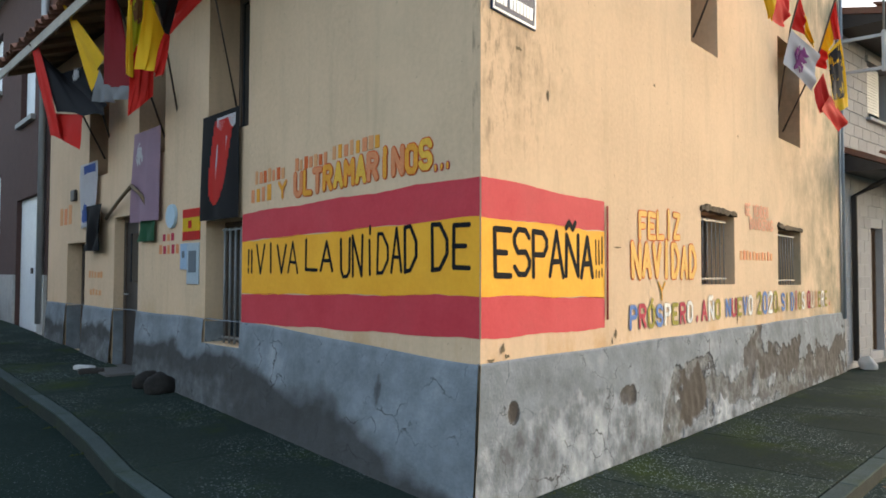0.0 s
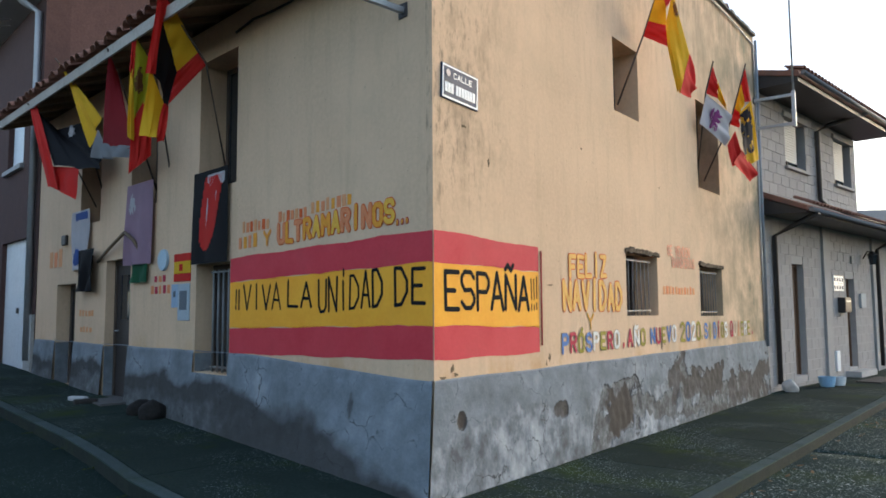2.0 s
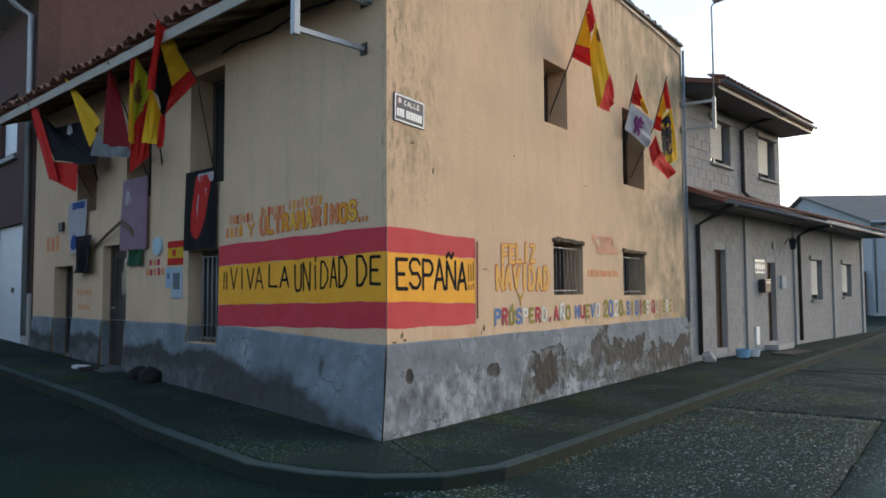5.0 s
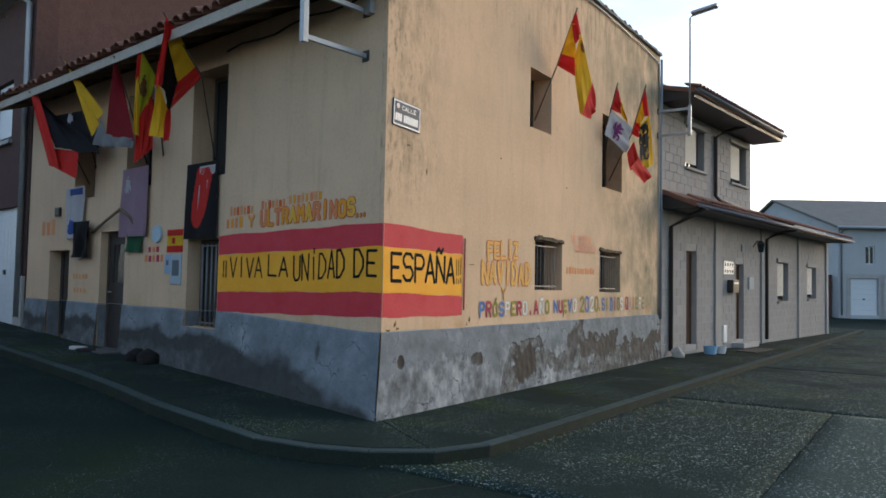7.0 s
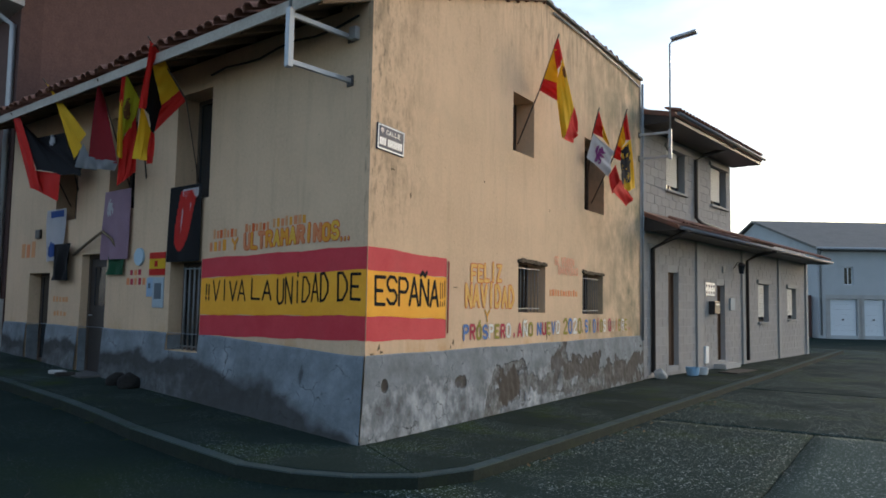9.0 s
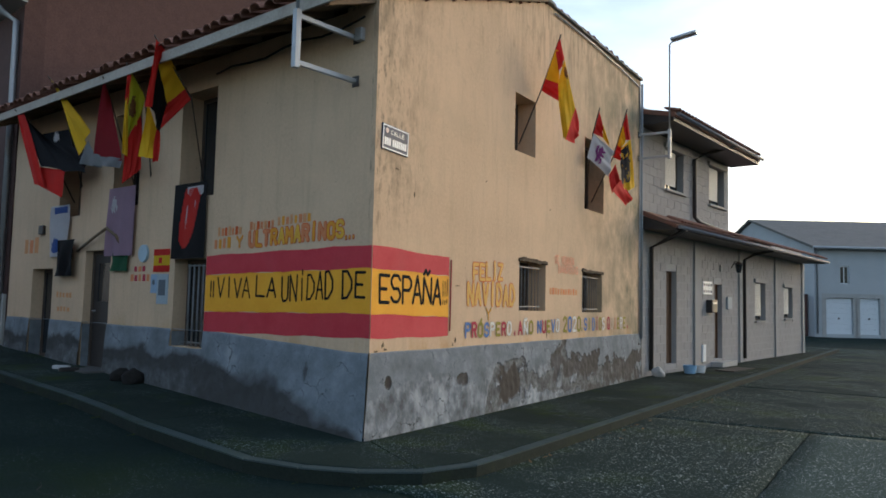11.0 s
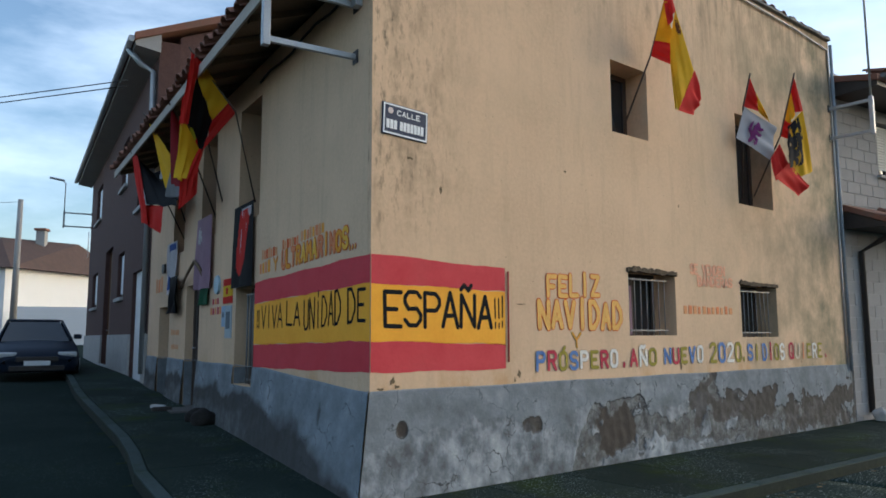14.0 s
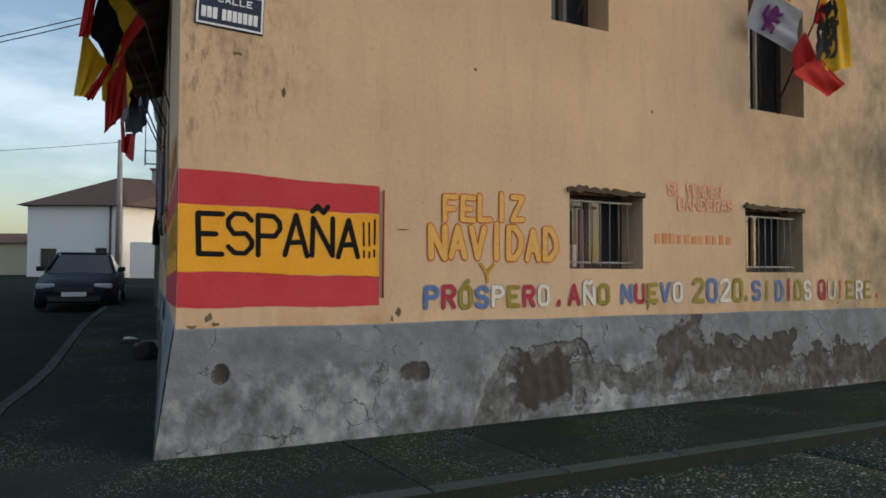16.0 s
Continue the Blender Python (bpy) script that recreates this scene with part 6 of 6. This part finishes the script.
part("wall", bm, M_WHITE, white_house, "white wall in late sun").matrix_local = RIGHT
for h in W_HOLES:
    window(Matrix.Identity(4), h, white_house, depth=0.12)
bm = bmesh.new()
c = [bm.verts.new(v) for v in ((-6.5, -0.45, 4.8), (0.45, -0.45, 4.8), (5.0, 8.3, 4.8), (-6.5, 8.5, 4.8))]
r = [bm.verts.new(v) for v in ((-1.6, 3.2, 7.0), (2.0, 6.5, 7.0))]
for f in ((c[0], c[1], r[0]), (c[1], c[2], r[1], r[0]), (c[2], c[3], r[1]), (c[3], c[0], r[0], r[1]), (c[3], c[2], c[1], c[0])):
    bm.faces.new(f)
# darker than the other clay tiles: this roof's shade is put into its colour
M_DARKTILE = surface("shaded_brown_tile", (0.085, 0.055, 0.045), (0.13, 0.085, 0.068), 3.0, 0.9, 0.4, 20, stain=(0.06, 0.055, 0.05), stain_scale=1.2, stain_amount=0.6)
part("roof", bm, M_DARKTILE, white_house, "hipped brown tile roof")
bm = bmesh.new()
bevelled(bm, 0.1, 0.65, 4.1, 4.65, 5.6, 7.6, 0.03)
chim = part("chimney", bm, M_RENDER, white_house)
bm = bmesh.new()
bevelled(bm, 0.0, 0.75, 4.0, 4.75, 7.6, 7.75, 0.03)
part("cap", bm, M_TILE, chim)
bm = bmesh.new()
tube(bm, [(-0.75, -0.08, 4.8), (-0.75, -0.08, 0.0)], 0.07, 8)
part("downpipe", bm, M_DARKMETAL, white_house)
bm = bmesh.new()
bevelled(bm, 0.6, 10.0, -0.6, -0.3, -0.5, 2.5, 0.02)
solid("garden_wall", bm, M_WHITE, WH @ Matrix.Rotation(radians(8), 4, "Z"), "white rendered garden wall", "wall")
bm = bmesh.new()
box(bm, -16.0, -7.5, 4.0, 10.0, -0.6, 2.6)
solid("shed", bm, surface("cream_render", (0.5, 0.44, 0.3), (0.58, 0.5, 0.36), 2, 0.9, 0.1, 40), WH, "low cream rendered shed", "shed")
bm = bmesh.new()
prism(bm, [(3.7, 2.6), (10.3, 2.6), (7, 3.4)], "x", -16.3, -7.3)
solid("shed_roof", bm, M_TILE, WH, "brown tiled shed roof", "roof")
pole = thing("utility_pole", Matrix.Translation((3.1, 33.0, 0.7)), "grey wooden utility pole", "utility pole")
bm = bmesh.new()
tube(bm, [(0, 0, -0.1), (0.02, 0, 6.9)], 0.16, 10, 0.11)
part("shaft", bm, surface("grey_pole", (0.26, 0.25, 0.24), (0.34, 0.33, 0.31), 3, 0.9, 0.2, 40), pole)


def wire(a, b, sag, label="thin dark overhead wire"):
    a, b = Vector(a), Vector(b)
    pts = [a.lerp(b, i / 14) - Vector((0, 0, sag * 4 * (i / 14) * (1 - i / 14))) for i in range(15)]
    cable("overhead_wire", pts, 0.011, label, category="wire")


wire((3.12, 33.0, 7.5), (-30, 46, 7.2), 1.0)
for dz in (0, 0.22):
    wire((0.75, 9.5, 6.15 + dz * 0.5), (-24.0, 42.0, 6.3 + dz), 0.5)
bm = bmesh.new()
tube(bm, [(1.2, 0.5, 6.5), (1.2, 0.5, 8.2)], 0.03, 6)
solid("antenna", bm, M_STEEL, WH @ pose(2.0, 4.0, -0.6), "thin metal aerial on the roof", "antenna")


# ---- parked car ----
def car(place):
    t = thing("car", place, "dark blue saloon car parked facing the corner", "car")
    paint_m = surface("dark_blue_car_paint", (0.005, 0.011, 0.026), (0.007, 0.015, 0.034), 3, 0.6, 0.0, 20)
    paint_m.node_tree.nodes["Principled BSDF"].inputs["Coat Weight"].default_value = 0.04
    rubber = surface("tyre_rubber", (0.012, 0.012, 0.012), (0.02, 0.02, 0.02), 8, 0.85, 0.2, 40)
    # sections across the car, from nose (y=0) to tail: y, half width, sill z, belt z
    sec = [(0.0, 0.62, 0.32, 0.55), (0.06, 0.76, 0.22, 0.66), (0.35, 0.86, 0.18, 0.76), (1.0, 0.89, 0.18, 0.86), (1.5, 0.9, 0.18, 0.92), (2.6, 0.9, 0.18, 0.95), (3.6, 0.89, 0.2, 0.97), (4.25, 0.84, 0.25, 0.97), (4.45, 0.72, 0.35, 0.85)]
    bm = bmesh.new()
    rings = []
    for y, w, lo, hi in sec:
        prof = [(-w * 0.92, lo), (-w, lo + 0.18), (-w, hi - 0.14), (-w * 0.93, hi - 0.03), (-w * 0.55, hi + 0.02), (0, hi + 0.035), (w * 0.55, hi + 0.02), (w * 0.93, hi - 0.03), (w, hi - 0.14), (w, lo + 0.18), (w * 0.92, lo)]
        rings.append([bm.verts.new((x, y, z)) for x, z in prof])
    for a, b in zip(rings, rings[1:]):
        for i in range(11):
            bm.faces.new((a[i], a[(i + 1) % 11], b[(i + 1) % 11], b[i])).smooth = True
    bm.faces.new(rings[0]), bm.faces.new(rings[-1][::-1])
    body = part("body", bm, paint_m, t)
    bm = bmesh.new()
    low = [(-0.76, 1.25, 0.90), (0.76, 1.25, 0.90), (0.76, 3.9, 0.97), (-0.76, 3.9, 0.97)]
    high = [(-0.58, 2.05, 1.42), (0.58, 2.05, 1.42), (0.56, 3.2, 1.42), (-0.56, 3.2, 1.42)]
    lo, hi = [bm.verts.new(v) for v in low], [bm.verts.new(v) for v in high]
    for i in range(4):
        bm.faces.new((lo[i], lo[(i + 1) % 4], hi[(i + 1) % 4], hi[i]))
    bm.faces.new(hi)
    bmesh.ops.bevel(bm, geom=bm.edges[:], offset=0.05, segments=2, affect="EDGES")
    part("cabin_glass", bm, M_GLASS, t, "dark car glazing")
    bm = bmesh.new()
    bevelled(bm, -0.57, 0.57, 2.05, 3.25, 1.40, 1.455, 0.025)
    part("roof", bm, paint_m, t)
    for s in (-1, 1):
        bm = bmesh.new()
        tube(bm, [(s * 0.78, 1.3, 0.93), (s * 0.59, 2.07, 1.43)], 0.03, 8)
        part("pillar", bm, paint_m, t)
        bm = bmesh.new()
        bevelled(bm, s * 0.92 - 0.09, s * 0.92 + 0.09, 1.45, 1.55, 0.95, 1.08, 0.03)
        part("mirror", bm, paint_m, t)
        bm = bmesh.new()
        bevelled(bm, s * 0.6 - 0.2, s * 0.6 + 0.2, 0.03, 0.22, 0.56, 0.69, 0.04)
        part("headlight", bm, glass("headlight_glass", (0.45, 0.48, 0.5), 0.15), t, "clear headlight")
        for y in (0.85, 3.55):
            wh = new("wheel")
            wh.parent = t
            bm = bmesh.new()
            bmesh.ops.create_cone(bm, cap_ends=True, segments=24, radius1=0.31, radius2=0.31, depth=0.2, matrix=pose(s * 0.80, y, 0.31, 0, 90, 0))
            bmesh.ops.bevel(bm, geom=bm.edges[:], offset=0.02, segments=2, affect="EDGES")
            part("tyre", bm, rubber, wh)
            bm = bmesh.new()
            bmesh.ops.create_cone(bm, cap_ends=True, segments=16, radius1=0.2, radius2=0.17, depth=0.06, matrix=pose(s * 0.9, y, 0.31, 0, 90 * s, 0))
            part("rim", bm, M_STEEL, wh)
    bm = bmesh.new()
    bevelled(bm, -0.42, 0.42, -0.015, 0.05, 0.46, 0.58, 0.02)
    part("grille", bm, M_DARKMETAL, t)
    bm = bmesh.new()
    bevelled(bm, -0.55, 0.55, -0.03, 0.05, 0.24, 0.36, 0.02)
    part("lower_grille", bm, M_DARKMETAL, t)
    bm = bmesh.new()
    bevelled(bm, -0.26, 0.26, -0.05, -0.012, 0.37, 0.48, 0.006)
    part("number_plate", bm, M_ENAMEL, t, "plain white number plate")
    return t


car_y = 12.5
car(Matrix.Translation((0.08, car_y, road_z(-0.2, car_y + 1.5) + 0.0)) @ Matrix.Rotation(radians(-9), 4, "Z") @ Matrix.Rotation(radians(1.6), 4, "X") @ Matrix.Diagonal((0.94, 1.0, 0.87, 1.0)))

# unseen plain wall, added to cut the sky light on the far left front
bm = bmesh.new()
box(bm, -9.6, -9.2, 6.5, 40.0, -0.5, 6.2)
tagged(new("wall_west", finish(bm, "wall_west", M_RENDER)), "plain unseen wall added to shade the left street", "wall", kind="structure")

# ---- pieces: blocks, slabs and kerb stones ----
BLOCKS = {}


def block_mesh(w, h):
    key = (round(w, 3), round(h, 3))
    if key not in BLOCKS:
        bm = bmesh.new()
        box(bm, 0, w, 0, 0.02, 0, h)
        BLOCKS[key] = finish(bm, "block", M_BLOCK)
    return BLOCKS[key]


def courses(x0, x1, z0, z1, holes):
    """Cells of a running bond, clipped at the openings."""
    k, row = 0.2, 0
    z = z0
    while z + 0.1 < z1:
        x = x0 - (0.2 if row % 2 else 0)
        while x < x1:
            a, b = max(x, x0), min(x + 0.4, x1)
            top = min(z + k, z1)
            spans = [(a, b)]
            for ha, hb, hc, hd in holes:
                if z < hd - 0.02 and top > hc + 0.02:
                    spans = [s for p, q in spans for s in ((p, min(q, ha)), (max(p, hb), q)) if s[1] - s[0] > 0.03]
            for p, q in spans:
                if q - p > 0.05:
                    yield p, q, z, top
            x += 0.4
        z += k
        row += 1


cells = list(courses(-0.3, 13.2, -0.4, 3.05, B_HOLES + [(2.68, 3.04, -1, 4)])) + list(courses(-0.3, 5.3, 3.5, 5.5, U_HOLES))
cells.sort(key=lambda c: c[0])
rest = []
for i, (a, b, z, top) in enumerate(cells):
    if i < 300:
        ob = new("block", block_mesh(b - a - 0.012, top - z - 0.012))
        ob.parent = block_house
        ob.matrix_local = pose(a + 0.006, 0.0, z + 0.006)
    else:
        rest.append((a + 0.006, b - 0.006, z + 0.006, top - 0.006))
bm = bmesh.new()
for a, b, z, top in rest:
    box(bm, a, b, 0.0, 0.02, z, top)
tagged(part("blockwork", bm, M_BLOCK, block_house), kind="stuff")


def slab(corners, parent, name, material, lift):
    """A four-sided slab with slightly sunk, chamfered edges; corners are (x, y, z), in turn."""
    bm = bmesh.new()
    pts = [Vector(c) for c in corners]
    mid = sum(pts, Vector()) / len(pts)
    rings = [[bm.verts.new(p + (mid - p).normalized() * inset + Vector((0, 0, dz))) for p in pts] for inset, dz in ((0.0, -0.05), (0.004, lift - 0.006), (0.016, lift))]
    k = len(pts)
    for a, b in zip(rings, rings[1:]):
        for i in range(k):
            bm.faces.new((a[i], a[(i + 1) % k], b[(i + 1) % k], b[i]))
    bm.faces.new(rings[-1])
    return part(name, bm, material, parent)


for (o, i), (o2, i2) in zip(EDGE, EDGE[1:]):
    if (o - o2).length < 0.02:
        continue
    way = (o2 - o).normalized()
    n_in = Vector((-way.y, way.x, 0))
    if n_in.dot(i - o) < 0:
        n_in = -n_in
    za, zb = road_z(o.x, o.y), road_z(o2.x, o2.y)
    g = way * 0.004
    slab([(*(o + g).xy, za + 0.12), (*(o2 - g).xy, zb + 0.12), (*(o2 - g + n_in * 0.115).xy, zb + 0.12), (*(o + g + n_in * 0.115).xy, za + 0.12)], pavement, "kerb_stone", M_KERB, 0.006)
# kerb faces reach down to the road; their shading is put into the dark colour
bm = bmesh.new()
prev = None
for o, i in EDGE:
    z = road_z(o.x, o.y)
    cur = [bm.verts.new((o.x, o.y, z - 0.1)), bm.verts.new((o.x, o.y, z + 0.112))]
    if prev:
        bm.faces.new((prev[0], cur[0], cur[1], prev[1]))
    prev = cur
part("kerb_face", bm, surface("kerb_dirt_and_shade", (0.010, 0.015, 0.012), (0.020, 0.027, 0.020), 4, 1.0, 0.5, 40, stain=(0.022, 0.034, 0.009), stain_scale=2, stain_amount=0.7), pavement, "dirty mossy kerb face darkened for its shading")


def inner(o, i):
    d = (i - o)
    return o + d.normalized() * 0.128


joints = list(range(0, 24, 2)) + [25, 29, 32, 33, 34, 35, 36, 38, 39, 40] + list(range(41, len(EDGE), 2))
joints = sorted(set(k for k in joints if k < len(EDGE)))
for a, b in zip(joints, joints[1:]):
    pts = [inner(*EDGE[k]) for k in range(a, b + 1)]
    back = []
    for k in range(b, a - 1, -1):
        p = EDGE[k][1]
        if not back or (back[-1] - p).length > 0.01:
            back.append(p)
    ring = pts + back
    out = []
    for p in ring:
        near = min(EDGE, key=lambda e: min((e[0] - p).length, (e[1] - p).length))
        out.append((p.x, p.y, road_z(near[0].x, near[0].y) + 0.118))
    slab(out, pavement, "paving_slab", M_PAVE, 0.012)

# cracks and a patch in the road
M_CRACK = surface("road_crack", (0.015, 0.015, 0.013), (0.025, 0.027, 0.02), 6, 0.95, 0.0, 40)


def crack(points, width, seed):
    rnd = random.Random(seed)
    bm = bmesh.new()
    prev = None
    pts = [Vector(p) for p in points]
    path = []
    for a, b in zip(pts, pts[1:]):
        k = max(2, int((b - a).length / 0.12))
        path += [a.lerp(b, i / k) + Vector((rnd.uniform(-0.03, 0.03), rnd.uniform(-0.03, 0.03))) for i in range(k)]
    for p in path + [pts[-1]]:
        w = width * rnd.uniform(0.4, 1.2)
        z = road_z(p.x, p.y) + 0.004
        cur = [bm.verts.new((p.x - w * 0.3, p.y - w, z)), bm.verts.new((p.x + w * 0.3, p.y + w, z))]
        if prev:
            bm.faces.new((prev[0], prev[1], cur[1], cur[0]))
        prev = cur
    ob = part("crack", bm, M_CRACK, ground)
    return ob


def road_panel(x0, x1, y0, y1, material, label, seed):
    """A cast road panel, its edges a little ragged and proud of the sunk joints round it."""
    nx, ny = max(8, int((x1 - x0) / 0.25)), max(8, int((y1 - y0) / 0.25))
    bm = bmesh.new()

    def spot(i, j, drop):
        x, y = x0 + (x1 - x0) * i / nx, y0 + (y1 - y0) * j / ny
        if i in (0, nx):
            x += 0.022 * noise.noise(Vector((y * 3.1, seed, 0.3)))
        if j in (0, ny):
            y += 0.022 * noise.noise(Vector((x * 3.1, seed, 0.7)))
        return bm.verts.new((x, y, road_z(x, y) + 0.016 + 0.004 * noise.noise(Vector((x, y, seed))) - drop))
    grid = [[spot(i, j, 0.0) for i in range(nx + 1)] for j in range(ny + 1)]
    for a, b in zip(grid, grid[1:]):
        for i in range(nx):
            bm.faces.new((a[i], a[i + 1], b[i + 1], b[i])).smooth = True
    rim = grid[0] + [r[-1] for r in grid[1:]] + grid[-1][-2::-1] + [r[0] for r in grid[-2:0:-1]]
    low = [bm.verts.new(v.co - Vector((0, 0, 0.03))) for v in rim]
    for k in range(len(rim)):
        q = (k + 1) % len(rim)
        bm.faces.new((rim[k], low[k], low[q], rim[q]))
    return part("road_panel", bm, material, ground, label)


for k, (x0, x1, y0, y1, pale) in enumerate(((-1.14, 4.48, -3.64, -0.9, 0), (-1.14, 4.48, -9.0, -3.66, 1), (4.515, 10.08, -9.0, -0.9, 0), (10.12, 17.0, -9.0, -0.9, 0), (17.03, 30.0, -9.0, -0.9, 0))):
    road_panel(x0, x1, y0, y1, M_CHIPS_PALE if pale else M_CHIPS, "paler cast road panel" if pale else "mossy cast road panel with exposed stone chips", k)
crack([(-1.13, -9.0), (-1.12, -2.8), (-1.2, -2.2), (-1.22, -1.65)], 0.014, 1)
crack([(-0.95, -1.42), (-0.76, -1.64), (-1.22, -1.65), (-1.66, -1.5), (-2.12, -1.44), (-3.4, -1.2), (-6.0, -0.9)], 0.015, 2)
crack([(4.5, -1.4), (4.49, -5.0), (4.5, -8.9)], 0.012, 3)
crack([(10.1, -1.7), (10.1, -5.0), (10.1, -8.9)], 0.014, 4)
crack([(-2.2, 2.5), (-2.8, 1.0), (-3.2, -1.1)], 0.010, 5)

# moss and dirt caught along the wall's foot and in the gutter
M_MOSS = surface("dark_moss", (0.014, 0.022, 0.006), (0.036, 0.052, 0.012), 9, 1.0, 0.5, 60, stain=(0.012, 0.012, 0.010), stain_scale=3, stain_amount=0.8)
rnd = random.Random(31)
bm = bmesh.new()


def tuft(x, y, z, r):
    k = rnd.randint(5, 7)
    turn = rnd.uniform(0, 6.28)
    ring = [bm.verts.new((x + r * rnd.uniform(0.6, 1.3) * math.cos(turn + 6.2832 * i / k), y + 0.55 * r * rnd.uniform(0.6, 1.2) * math.sin(turn + 6.2832 * i / k), z - 0.006)) for i in range(k)]
    top = bm.verts.new((x, y, z + r * rnd.uniform(0.25, 0.5)))
    for i in range(k):
        bm.faces.new((ring[i], ring[(i + 1) % k], top)).smooth = True


for i in range(420):
    x = rnd.uniform(-0.1, 9.2)
    tuft(x, -0.085 - abs(rnd.gauss(0, 0.018)), road_z(x, -1.55) + 0.131, rnd.uniform(0.008, 0.026))
for o, i in EDGE[20:48]:
    for k in range(9):
        p = o + (o - i).normalized() * (0.015 + abs(rnd.gauss(0, 0.02))) + Vector((rnd.uniform(-0.5, 0.5), rnd.uniform(-0.03, 0.03), 0)) * (1 if o.x > 0 else 0.15)
        tuft(p.x, p.y, road_z(p.x, p.y) + (0.016 if p.x > -1.1 else 0.0), rnd.uniform(0.008, 0.03))
tagged(new("moss", finish(bm, "moss", M_MOSS)), "dark green moss along the wall foot and kerb", "moss", kind="stuff")
# dead leaves lying by the kerb
M_LEAF = surface("dead_leaf", (0.10, 0.06, 0.025), (0.17, 0.11, 0.05), 20, 0.9, 0.1, 60, vary=0.3)
LEAVES = bmesh.new()
for v in ((-0.035, 0, 0.0), (-0.01, -0.018, 0.006), (0.02, -0.014, 0.004), (0.04, 0, 0.012), (0.02, 0.014, 0.004), (-0.01, 0.018, 0.006)):
    LEAVES.verts.new(v)
LEAVES.faces.new(LEAVES.verts[:])
LEAF = finish(LEAVES, "leaf", M_LEAF)
for i in range(26):
    x = rnd.choice((rnd.uniform(-0.8, 9.0), rnd.gauss(6.5, 0.7), rnd.gauss(3.0, 0.5)))
    y = -1.56 - 0.028 * x - abs(rnd.gauss(0, 0.12))
    lf = new("dead_leaf", LEAF)
    lf.matrix_world = pose(x, y, road_z(x, y) + 0.024, rnd.uniform(-8, 8), rnd.uniform(-8, 8), rnd.uniform(0, 360))
    tagged(lf, "small dry brown leaf lying by the kerb", "leaf", "leaves by the kerb")
